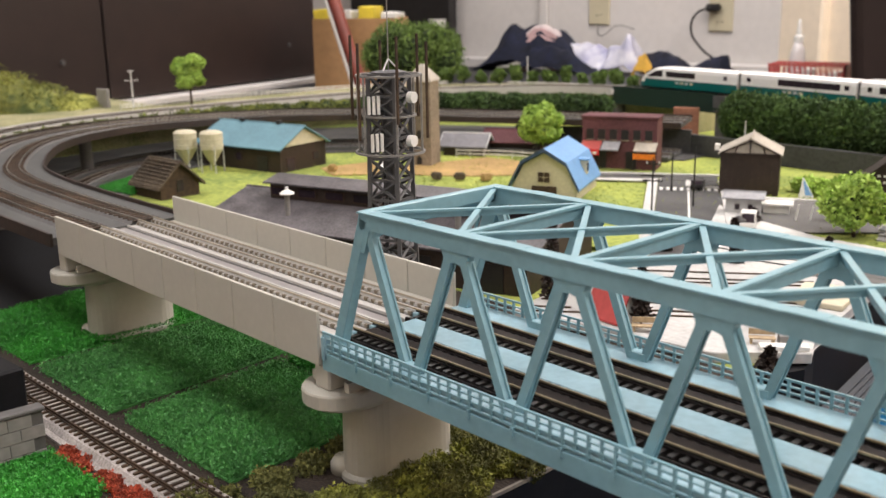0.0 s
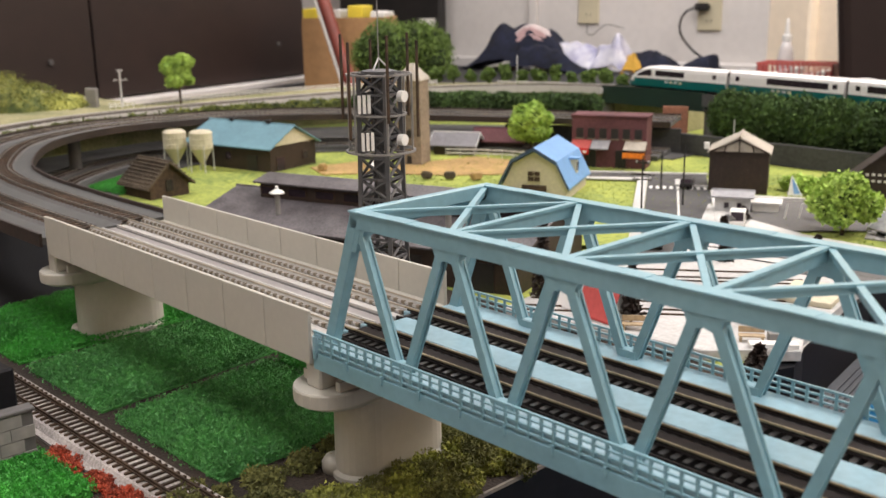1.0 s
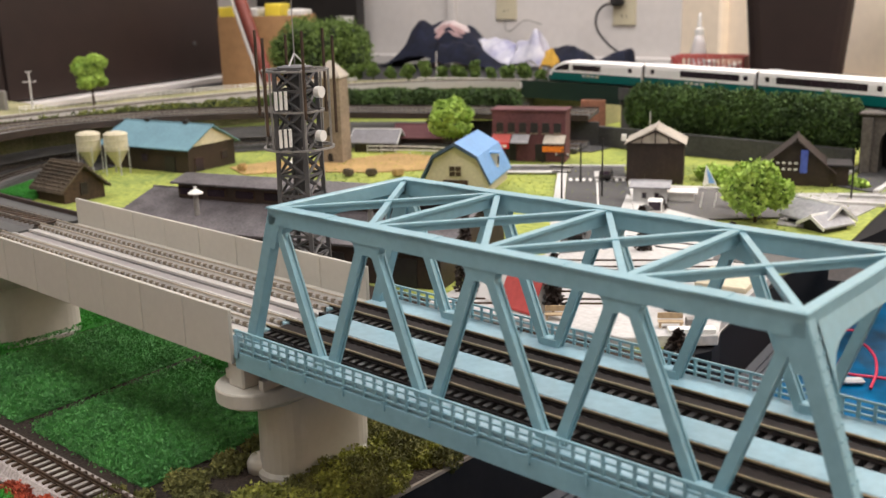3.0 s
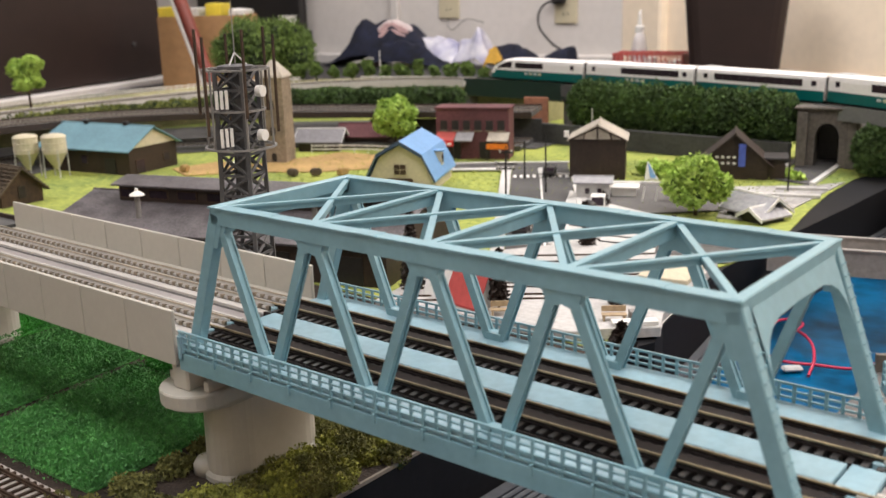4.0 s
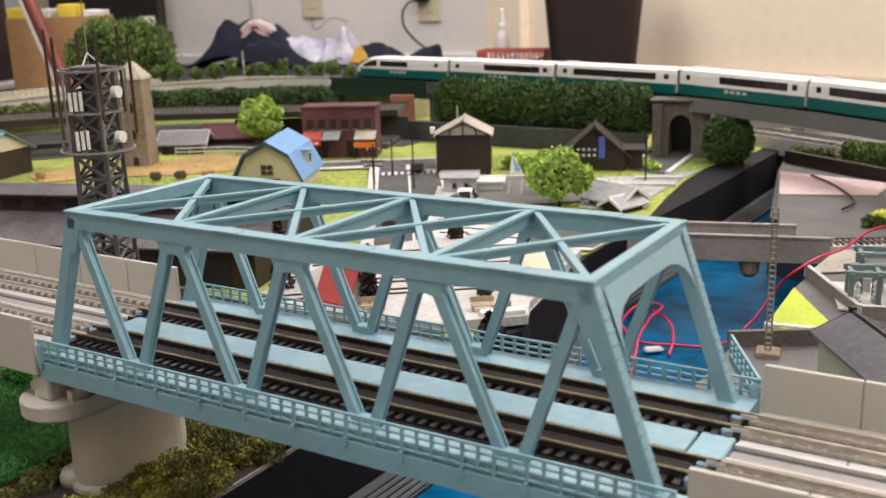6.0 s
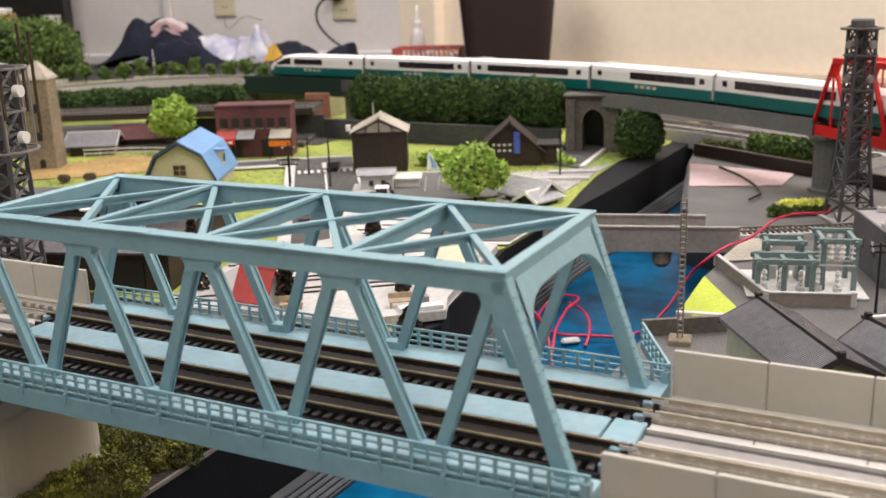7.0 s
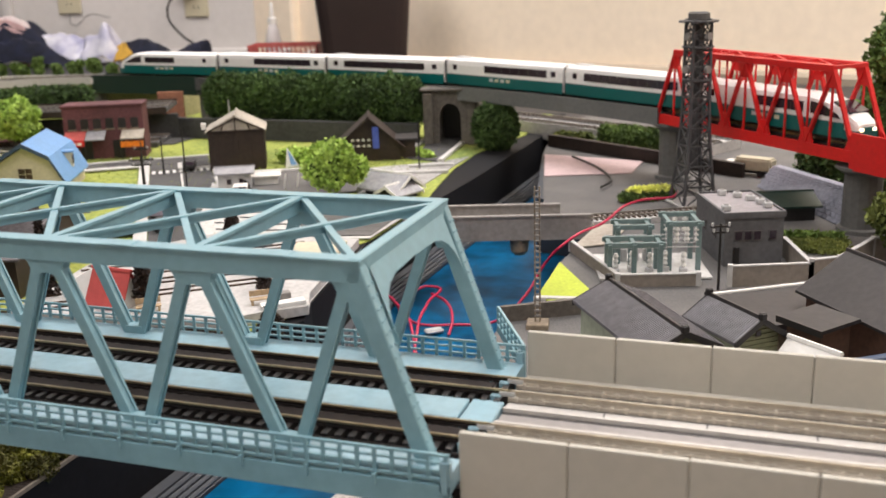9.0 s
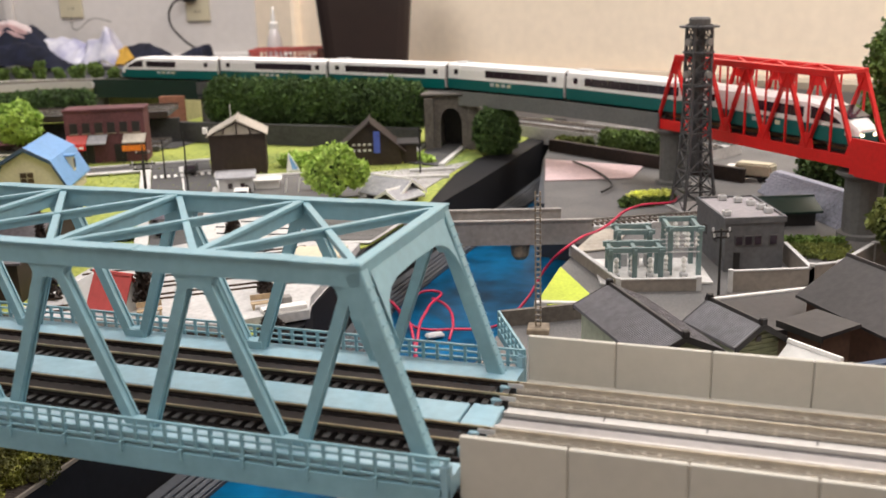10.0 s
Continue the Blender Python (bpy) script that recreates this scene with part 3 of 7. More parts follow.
def slab_viaduct(name, x0, x1, first, step, label, clip, block=0.0019, pitch=0.0049, wide=0.0006, plinth="slab", joint=0.0):
    """A straight double-track viaduct of pale slabs with panelled side walls."""
    t = thing(name, label=label, category="viaduct")
    part("deck", B(x0, x1, -0.0004, 0.0715, 0.0570, 0.0625), M["concrete"], t)
    yc = 0.5 * (TR[0] + TR[1])
    for y in TR:
        part("slab", bevel(B(x0, x1, y - 0.0115, y + 0.0115, 0.0625, 0.0640), 0.0003), M["slab"], t)
        for s in (-1, 1):
            part("plinth", B(x0, x1, y + s * 0.0049 - 0.0016, y + s * 0.0049 + 0.0016, 0.0640, 0.0652), M[plinth], t)
            bm = bmesh.new()
            x = x0 + 0.002
            while x < x1 - 0.001:
                for q in (-1, 1):
                    yy = y + s * 0.0049 + q * 0.0015
                    box(bm, x, x + block, yy - wide, yy + wide, 0.0642, 0.0657)
                x += pitch
            part("fastening", bm, M[clip], t, kind="stuff")
            for q in (-1, 1):
                yy = y + s * 0.0049 + q * 0.0019
                part("plinth_seam", B(x0, x1, yy - 0.0003, yy + 0.0003, 0.0640, 0.06412), M["grey_dark"], t, "dark seam beside the rail plinth")
        track(t, y, x0, x1, RAIL, "rail_tan", plinth)
        x = x0 + joint
        while joint and x < x1 - 0.004:
            part("slab_joint", B(x, x + 0.0005, y - 0.0114, y + 0.0114, 0.0640, 0.06415), M["grey_dark"], t, "dark joint between two slabs")
            x += joint
    part("gutter", B(x0, x1, yc - 0.0042, yc + 0.0042, 0.0625, 0.0632), M["slab_dark"], t)
    part("groove", B(x0, x1, yc + 0.0030, yc + 0.0042, 0.0632, 0.0634), M["grey_dark"], t, "dark drain groove")
    for s in (-1, 1):
        part("kerb", B(x0, x1, yc + s * 0.0048 - 0.0006, yc + s * 0.0048 + 0.0006, 0.0625, 0.0646), M["slab"], t)
    for y, lo, tp in ((-0.0012, 0.0548, 0.0768), (0.0715, 0.0545, 0.0775)):
        edges = [x0]
        x = first
        while x < x1 - 0.004:
            if x > x0 + 0.003:
                edges.append(x)
            x += step
        edges.append(x1)
        for a, b in zip(edges, edges[1:]):
            part("wall_panel", bevel(B(a + 0.00022, b - 0.00022, y, y + 0.0017, lo, tp), 0.0002), M["concrete"], t)
        part("wall_core", B(x0, x1, y + 0.0006, y + 0.0011, lo + 0.0004, tp - 0.0006), M["concrete"], t)
    return t


slab_viaduct("viaduct", -0.2755, BX0 - 0.0004, -0.2755, 0.0312, "beige double-track viaduct with pale slab track and panelled walls", "clip")
slab_viaduct("viaduct", BX1 + 0.0004, 0.58, 0.2185, 0.0290, "beige double-track viaduct joining the blue truss bridge", "clip_pale", 0.0010, 0.0041, 0.0005, "plinth_tan", 0.0290)


def pier(x, y0=0.0385, top=0.0535, base=0.0, name="bridge_pier"):
    t = thing(name, at(x, y0, 0, base), "beige plastic viaduct pier with rounded hammerhead", "pier", "piers under the main line")
    h = top - base
    bm = bmesh.new()
    ring = lambda hx, hy, z: [(px, py, z) for px, py in stadium(0, 0, hx, hy, 14)]
    loft(bm, [ring(0.0122, 0.0262, 0.003), ring(0.0118, 0.0258, h - 0.0175), ring(0.0128, 0.0285, h - 0.0158)])
    part("shaft", bm, M["concrete"], t)
    bm = loft(bmesh.new(), [ring(0.0124, 0.0350, h - 0.0178), ring(0.0142, 0.0425, h - 0.0162), ring(0.0149, 0.0446, h - 0.0148), ring(0.0150, 0.0448, h - 0.0096), ring(0.0146, 0.0444, h - 0.0089)])
    part("cap", bm, M["concrete"], t)
    bm = loft(bmesh.new(), [ring(0.0136, 0.0276, 0), ring(0.0136, 0.0276, 0.002), ring(0.0124, 0.0264, 0.0035)])
    part("footing", bm, M["concrete"], t)
    part("foot_lug", lathe(bmesh.new(), [(0.0070, 0.0), (0.0070, 0.0040), (0.0055, 0.0062), (0.0020, 0.0070)], 14, (-0.0095, -0.0205, 0)), M["concrete"], t, smooth=True)
    for s in (-1, 1):
        bm = bevel(B(-0.0048, 0.0048, s * 0.031 - 0.007, s * 0.031 + 0.007, h - 0.0092, h + 0.001), 0.0008)
        for q in (-1, 1):
            box(bm, q * 0.0105 - 0.0014, q * 0.0105 + 0.0014, s * 0.030 - 0.004, s * 0.030 + 0.004, h - 0.0092, h - 0.0050)
        part("bearing_block", bm, M["concrete"], t)
    return t


pier(-0.0275)
pier(-0.2755)
pier(0.2180, base=-0.001)
# ---- curved lanes behind the village ----


def curve_path(points, step=0.012):
    """A smooth polyline through the given plan points (x, y, z)."""
    p = [Vector(q) for q in points]
    p = [p[0] * 2 - p[1]] + p + [p[-1] * 2 - p[-2]]
    out = []
    for i in range(1, len(p) - 2):
        n = max(2, int((p[i + 1] - p[i]).length / step))
        for k in range(n):
            s = k / n
            out.append(0.5 * ((2 * p[i]) + (p[i + 1] - p[i - 1]) * s + (2 * p[i - 1] - 5 * p[i] + 4 * p[i + 1] - p[i + 2]) * s * s + (3 * p[i] - p[i - 1] - 3 * p[i + 1] + p[i + 2]) * s ** 3))
    return out + [p[-2]]


def sweep(bm, path, prof):
    """The outline prof (across, up) drawn along the path."""
    rings = []
    for i, p in enumerate(path):
        d = (path[min(i + 1, len(path) - 1)] - path[max(i - 1, 0)])
        d.z = 0
        d.normalize()
        s = Vector((d.y, -d.x, 0))
        rings.append([p + s * a + Vector((0, 0, b)) for a, b in prof])
    return loft(bm, rings)


def rect(a0, a1, b0, b1):
    return [(a0, b0), (a1, b0), (a1, b1), (a0, b1)]


def sleepers(parent, path, y, pitch=0.0062):
    """Cross sleepers of one track along a path, y across from its middle."""
    bm, left = bmesh.new(), 0.0
    for a, b in zip(path, path[1:]):
        d = b - a
        n = d.length
        d = Vector((d.x, d.y, 0)).normalized()
        s = Vector((d.y, -d.x, 0))
        while left < n:
            c = a.lerp(b, left / n) + s * y
            beam(bm, c - s * 0.0082 + Vector((0, 0, -0.0012)), c + s * 0.0082 + Vector((0, 0, -0.0012)), 0.0021, 0.0008)
            left += pitch
        left -= n
    part("sleeper_rest", bm, M["bark"], parent, kind="stuff")


def lane(name, path, half, label, tracks=(-0.0165, 0.0165), wall=0.006, thick=0.008, deck="grey_lane", rails="rail_grey", walls=(1, 1), side=""):
    """A curved viaduct lane; the path runs at rail height."""
    t = thing(name, label=label, category="viaduct")
    part("deck", sweep(bmesh.new(), path, rect(-half, half, -0.003 - thick, -0.003)), M[deck], t)
    for s, on in zip((-1, 1), walls):
        if on:
            a, b = sorted((s * half, s * (half + 0.0016)))
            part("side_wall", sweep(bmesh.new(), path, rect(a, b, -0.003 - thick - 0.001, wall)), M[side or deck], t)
    for y in tracks:
        part("track_bed", sweep(bmesh.new(), path, [(y - 0.010, -0.003), (y + 0.010, -0.003), (y + 0.008, -0.0015), (y - 0.008, -0.0015)]), M["grey_dark"], t)
        sleepers(t, path, y)
        for g in (-0.0049, 0.0049):
            part("rail", sweep(bmesh.new(), path, rect(y + g - 0.0004, y + g + 0.0004, -0.0018, 0)), M[rails], t)
    return t


# inner double track: on from the viaduct, round the farm
INNER = [(-0.2762, 0.037, RAIL), (-0.38, 0.038, RAIL - 0.001), (-0.50, 0.048, 0.064), (-0.62, 0.085, 0.058), (-0.74, 0.155, 0.057), (-0.825, 0.255, 0.054), (-0.850, 0.36, 0.052),
         (-0.828, 0.50, 0.049), (-0.745, 0.635, 0.045), (-0.60, 0.745, 0.042), (-0.50, 0.793, 0.042), (-0.415, 0.832, 0.042)]
# side walls take wood_dark: the shade at the deck edge is painted on
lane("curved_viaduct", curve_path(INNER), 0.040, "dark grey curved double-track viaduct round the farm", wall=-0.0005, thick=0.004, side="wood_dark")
# ground-level tracks under and inside it
LOW = [(-0.62, 0.125, 0.008), (-0.745, 0.190, 0.008), (-0.822, 0.28, 0.008), (-0.856, 0.38, 0.008), (-0.838, 0.485, 0.008), (-0.765, 0.585, 0.008), (-0.67, 0.665, 0.008), (-0.52, 0.745, 0.008), (-0.40, 0.79, 0.008)]
lane("ground_track", curve_path(LOW), 0.036, "grey double track lying at ground level behind the farm", wall=-0.0015, thick=0.003)
# outer line that carries the train, on to the red bridge
RED0, RED1 = Vector((0.1977, 0.6925, 0.0625)), Vector((0.3505, 0.5250, 0.0625))
OUTER_A = [(-0.66, 0.01, 0.052), (-0.80, 0.085, 0.050), (-0.90, 0.18, 0.050), (-0.958, 0.30, 0.050), (-0.968, 0.44, 0.050), (-0.958, 0.60, 0.050), (-0.925, 0.75, 0.051), (-0.86, 0.865, 0.053), (-0.76, 0.945, 0.056), (-0.69, 0.972, 0.0575), (-0.63, 0.979, 0.0585)]
OUTER_B = [(-0.63, 0.979, 0.0585), (-0.53, 0.968, 0.0597), (-0.44, 0.953, 0.0602)]
OUTER_C = [(-0.44, 0.953, 0.0602), (-0.33, 0.932, 0.0605), (-0.165, 0.890, 0.061), (-0.07, 0.858, 0.0615)]
OUTER_D = [(-0.07, 0.858, 0.0615), (0.0, 0.826, 0.062), (0.10, 0.762, 0.0625), RED0]
OUTER_E = [RED1, (0.43, 0.438, 0.0625), (0.54, 0.335, 0.0625)]
lane("outer_line", curve_path(OUTER_A), 0.019, "pale concrete single-track embankment deck at the back", tracks=(0.0,), wall=-0.0005, thick=0.007, deck="slab")
lane("green_girder_bridge", curve_path(OUTER_B), 0.012, "dark green plate girder bridge at the back", tracks=(0.0,), wall=0.001, thick=0.020, deck="girder_green")
lane("outer_line", curve_path(OUTER_C), 0.019, "grey single-track deck behind the hedge", tracks=(0.0,), wall=0.0, thick=0.012)
lane("curved_viaduct", curve_path(OUTER_D), 0.017, "grey single-track viaduct leading to the red bridge", tracks=(0.0,), wall=0.0020, thick=0.009, deck="lane_pale")
lane("girder_bridge", curve_path(OUTER_E), 0.016, "red plate girder bridge beyond the red truss", tracks=(0.0,), wall=0.010, thick=0.012, deck="red")
FULL = curve_path(OUTER_A[:-1] + OUTER_B + OUTER_C[1:] + OUTER_D[1:] + [RED0.lerp(RED1, 0.33), RED0.lerp(RED1, 0.67)] + OUTER_E, 0.004)


def lane_pier(x, y, top, r=0.010, col="grey_dark"):
    t = thing("lane_pier", at(x, y, 0), "grey round pier under a curved viaduct", "pier", "piers under the curved lanes")
    part("shaft", lathe(bmesh.new(), [(r * 1.25, 0), (r * 1.25, 0.003), (r, 0.004), (r, top - 0.006), (r * 1.5, top - 0.002), (r * 1.5, top)], 14), M[col], t)
    return t


for i in (3, 5, 7, 9):
    x, y, z = INNER[i]
    lane_pier(x, y, z - 0.0075, 0.007)
lane_pier(0.201, 0.689, 0.0505, 0.013, "grey_pier")
lane_pier(0.3490, 0.5270, 0.0475, 0.013, "grey_pier")
for x, y, z in (OUTER_B[0], OUTER_B[-1], (0.45, 0.42, 0.0625)):
    lane_pier(x, y, z - 0.020 if x < 0 else z - 0.0145)


def red_truss():
    d = RED1 - RED0
    t = thing("red_truss_bridge", Matrix.Translation(RED0) @ Matrix.Rotation(math.atan2(d.y, d.x), 4, "Z"), "bright red single-track truss bridge model in the distance", "bridge")
    n, length, h, w = 5, d.length, 0.0540, 0.0145
    red = M["red"]
    p = length / n
    for s in (-1, 1):
        y = s * w
        part("bottom_chord", B(0, length, y - 0.0014, y + 0.0014, -0.0115, -0.003), red, t)
        part("top_chord", bevel(B(p * 0.48, length - p * 0.48, y - 0.0019, y + 0.0019, h - 0.005, h), 0.0004), red, t)
        for k in range(n):
            xa, xm, xb = p * k, p * (k + 0.5), p * (k + 1)
            for a, b in ((xa, xm), (xb, xm)):
                bm = bmesh.new()
                beam(bm, (a, y, -0.003), (b, y, h - 0.003), 0.0018, 0.0034, (0, 1, 0))
                part("diagonal", bm, red, t)
            bm = prism(bmesh.new(), [(xm - (0.0085 if k else 0.0012), h - 0.004), (xm + (0.0085 if k < n - 1 else 0.0012), h - 0.004), (xm + 0.0045, h - 0.016), (xm - 0.0045, h - 0.016)], y - 0.0009, y + 0.0009, Matrix(((1, 0, 0, 0), (0, 0, 1, 0), (0, 1, 0, 0), (0, 0, 0, 1))))
            part("gusset", bm, red, t)
            part("gusset", prism(bmesh.new(), [(xb - 0.0075, -0.004), (xb + 0.0075, -0.004), (xb + 0.003, 0.008), (xb - 0.003, 0.008)] if k < n - 1 else [(xb - 0.008, -0.004), (xb, -0.004), (xb, 0.004), (xb - 0.003, 0.008)], y - 0.0009, y + 0.0009, Matrix(((1, 0, 0, 0), (0, 0, 1, 0), (0, 1, 0, 0), (0, 0, 0, 1)))), red, t)
            part("hanger", B(xm - 0.0007, xm + 0.0007, y - 0.0007, y + 0.0007, -0.003, h - 0.004), red, t)
            if k:
                part("hanger", B(xa - 0.0006, xa + 0.0006, y - 0.0006, y + 0.0006, -0.003, h - 0.004), red, t)
    for k in range(n):
        xm = p * (k + 0.5)
        part("cross_strut", B(xm - 0.0012, xm + 0.0012, -w, w, h - 0.003, h - 0.0005), red, t)
        if k < n - 1:
            for a, b in ((xm, xm + p), (xm + p, xm)):
                part("lateral_brace", beam(bmesh.new(), (a, -w, h - 0.001), (b, w, h - 0.001), 0.0014, 0.001), red, t)
    part("floor", B(0, length, -w, w, -0.0095, -0.0065), M["near_black"], t)
    for s in (-1, 1):
        part("rail", B(0, length, s * 0.0049 - 0.0004, s * 0.0049 + 0.0004, -0.002, 0), M["rail"], t)
    part("track_bed", B(0, length, -0.0085, 0.0085, -0.0065, -0.002), M["sleeper"], t)


red_truss()
# ---- ground cover ----


def sheet(name, pts, z, material, label, category="ground", thick=0.0008):
    return solo(name, prism(bmesh.new(), pts, z - thick, z), M[material], label, category, kind="structure")


STREET = 34.0


def uv(x, y, a, b):
    """A point a along and b across the village's grid from (x, y)."""
    c, s = math.cos(radians(STREET)), math.sin(radians(STREET))
    return (x + a * c - b * s, y + a * s + b * c)


sheet("ground_soil", [(-0.372, -0.39), (0.0198, -0.39), (0.0218, 0.09), (0.0268, 0.2), (0.0225, 0.232), (-0.372, 0.232)], 0.0, "soil", "dark brown soil between the fields")
sheet("ground_meadow", [(-0.60, 0.2325), (0.020, 0.2325), (0.020, 0.235), (0.030, 0.262), (0.024, 0.290), (0.006, 0.41), (0.0118, 0.43), (0.0138, 0.53), (0.000, 0.62), (-0.010, 0.70), (-0.012, 0.78), (0.010, 0.90), (0.005, 1.07), (-0.84, 1.07), (-0.98, 0.965), (-1.055, 0.80), (-1.065, 0.465), (-1.06, 0.30), (-0.80, 0.205)], 0.0, "meadow", "yellow-green scatter grass of the village")
sheet("ground_town", [(0.1505, -0.39), (0.1525, 0.28), (0.1605, 0.325), (0.1585, 0.40), (0.1645, 0.497), (0.1125, 0.5555), (0.0585, 0.7835), (0.0505, 0.84), (0.0525, 1.14), (0.94, 1.14), (0.94, -0.39)], 0.0, "yard", "worn grey ground of the town")

sheet("ground_ballast", [(-0.64, 0.205), (-0.715, 0.265), (-0.765, 0.335), (-0.79, 0.42), (-0.755, 0.52), (-0.69, 0.61), (-0.60, 0.672), (-0.49, 0.735), (-0.38, 0.775), (-0.38, 0.91), (-0.52, 0.93), (-0.70, 0.90), (-0.85, 0.80), (-0.985, 0.62), (-0.995, 0.42), (-0.97, 0.26), (-0.82, 0.12), (-0.80, 0.206), (-0.61, 0.2015)], 0.0014, "ballast_dark", "dark grey ballast under the curved lines", "ballast")


def patch_field(corners, n, h, material, name, label, seed, size=0.0016, wave=0.0):
    """Tufts of grass fibres over a four-cornered patch, one object."""
    rng = np.random.default_rng(seed)
    c = np.asarray(corners, float)
    a, b = rng.random((n, 1)), rng.random((n, 1))
    p = (1 - a) * (1 - b) * c[0] + a * (1 - b) * c[1] + a * b * c[2] + (1 - a) * b * c[3]
    lift = rng.random((n, 1)) ** 0.6 * h * (1 + wave * np.sin(p[:, :1] * 90 + p[:, 1:] * 70))
    p = p + rng.normal(0, 0.0019, p.shape)
    v, f = flakes(rng, np.hstack([p, lift]), size, up=1.6)
    return raw(name, v, f, M[material], label, "grass", "stuff")


def field(name, corners, seed, label="bright green grass mat field", material="grass"):
    base = solo("field_base", prism(bmesh.new(), corners, 0.0002, 0.0012), M[material], label, "field", kind="structure")
    patch_field(corners, 66000, 0.0048, material, name, label, seed, 0.00095)
    return base


patch_field([(-0.66, 0.34), (-0.06, 0.42), (0.0, 0.80), (-0.58, 0.70)], 7000, 0.0012, "meadow", "scatter_tufts", "yellow-green scatter tufts on the lawns", 91, 0.0013)

field("grass_field", [(-0.1500, -0.0265), (-0.060, -0.0245), (-0.066, 0.064), (-0.1600, 0.066)], 1)
field("grass_field", [(-0.2470, -0.0290), (-0.1640, -0.0275), (-0.1760, 0.095), (-0.2500, 0.100)], 2)
field("grass_field", [(-0.355, -0.032), (-0.2600, -0.0295), (-0.2630, 0.085), (-0.368, 0.05)], 3, material="grass_light")
field("grass_field", [(-0.162, 0.074), (-0.072, 0.072), (-0.080, 0.135), (-0.166, 0.135)], 4, material="grass_light")
field("grass_field", [(-0.27, -0.135), (-0.110, -0.135), (-0.088, -0.067), (-0.142, -0.070)], 5, material="grass_light")
field("grass_field", [(-0.725, 0.225), (-0.672, 0.232), (-0.712, 0.312), (-0.770, 0.300)], 6, material="grass_light")


def foam(name, centres, n, material, seed, label, size=0.0022, category="ground foam"):
    rng = np.random.default_rng(seed)
    v, f = flakes(rng, blob_points(rng, n, centres, 0.5), size, 0.5)
    return raw(name, v, f, M[material], label, category, "stuff")


def scatter_blobs(seed, n, x0, x1, y0, y1, r0, r1, flat=0.7, slope=None):
    rng = np.random.default_rng(seed)
    out = []
    for _ in range(n):
        x, y, r = rng.uniform(x0, x1), rng.uniform(y0, y1), rng.uniform(r0, r1)
        if slope and not slope(x, y):
            continue
        out.append((x, y, r * 0.2, r, r, r * flat))
    return out


foam("ground_foam", scatter_blobs(11, 260, -0.066, 0.020, -0.05, 0.155, 0.004, 0.0085, slope=lambda x, y: (x > -0.056 or y > 0.07 or y < -0.03) and not (abs(x + 0.030) < 0.017 and 0.000 < y < 0.020)), 120000, "foam", 11, "olive green ground foam round the pier", 0.00125)
foam("ground_foam", scatter_blobs(14, 130, -0.022, 0.0185, -0.01, 0.15, 0.004, 0.008, slope=lambda x, y: not (abs(x + 0.030) < 0.017 and 0.000 < y < 0.020)), 60000, "foam_light", 14, "yellow-green ground foam on the river bank", 0.00125)
foam("red_ground_foam", scatter_blobs(12, 70, -0.140, -0.055, -0.067, -0.052, 0.0025, 0.0045, slope=lambda x, y: abs(y + 0.065 - (x + 0.138) * 0.12) < 0.006), 16000, "foam_red", 12, "rusty red ground foam beside the track", 0.0010)
foam("ground_foam", scatter_blobs(13, 60, -0.20, -0.12, 0.10, 0.19, 0.003, 0.006), 7000, "leaf_olive", 13, "dull green scatter behind the viaduct")


def ground_railway():
    """The single track on a grey ballast bed in front of the fields."""
    x0, x1 = -0.60, 0.0195
    t = thing("railway_track", pose(0, -0.0415, 0, 0, 0, 1.6), "single railway track with pale brown sleepers on grey ballast", "track")
    bm = prism(bmesh.new(), [(-0.0125, 0.0), (0.0125, 0.0), (0.0095, 0.0035), (-0.0095, 0.0035)], x0, x1, Matrix(((0, 0, 1, 0), (1, 0, 0, 0), (0, 1, 0, 0), (0, 0, 0, 1))))
    part("ballast", bm, M["grey_bed"], t)
    sl = B(-0.0007, 0.0007, -0.0083, 0.0083, 0.0035, 0.0044)
    first = part("sleeper", sl, M["bark"], t)
    x = -0.36
    first.location.x = x
    while x < x1 - 0.003:
        x += 0.0050
        o = new("sleeper", first.data)
        o.parent, o.location = t, (x, 0, 0)
    for s in (-1, 1):
        yc = s * 0.0049
        bm = B(x0, x1, yc - 0.0004, yc + 0.0004, 0.0054, 0.0062)
        box(bm, x0, x1, yc - 0.0008, yc + 0.0008, 0.0044, 0.0048)
        box(bm, x0, x1, yc - 0.0002, yc + 0.0002, 0.0048, 0.0054)
        part("rail", bm, M["bark"], t, "brown weathered rail")
    return t


ground_railway()
sheet("gravel_strip", [(-0.60, -0.066), (0.0195, -0.058), (0.0195, -0.0535), (-0.60, -0.0545)], 0.0012, "grey_bed", "grey gravel beside the track", "gravel", 0.0011)


def block_wall(x, y, yaw):
    """The corner of a grey block wall in front of the track."""
    t = thing("block_wall", at(x, y, yaw), "low grey concrete block wall by the track", "wall")
    part("wall_body", B(-0.16, 0, -0.0045, 0, 0, 0.0232), M["grey_dark"], t)
    blk = B(-0.0099, 0, -0.0052, -0.0044, 0, 0.0054)
    first = part("block", blk, M["grey"], t)
    for r in range(4):
        for k in range(14):
            if r or k:
                o = new("block", first.data)
                o.parent, o.location = t, (-0.0102 * k - (0.005 if r % 2 else 0), 0.0, 0.0058 * r)
    part("coping", bevel(B(-0.162, 0.001, -0.0058, 0.0014, 0.0232, 0.0250), 0.0004), M["grey_dark"], t)


block_wall(-0.1420, -0.0690, 88)
tagged(solo("dark_box", bevel(B(-0.045, 0.045, -0.032, 0.032, 0, 0.0385), 0.001), M["black_board"], "matt black box behind the block wall", "box", at(-0.196, -0.104, 4)))

# ---- trees, bushes, hedges ----


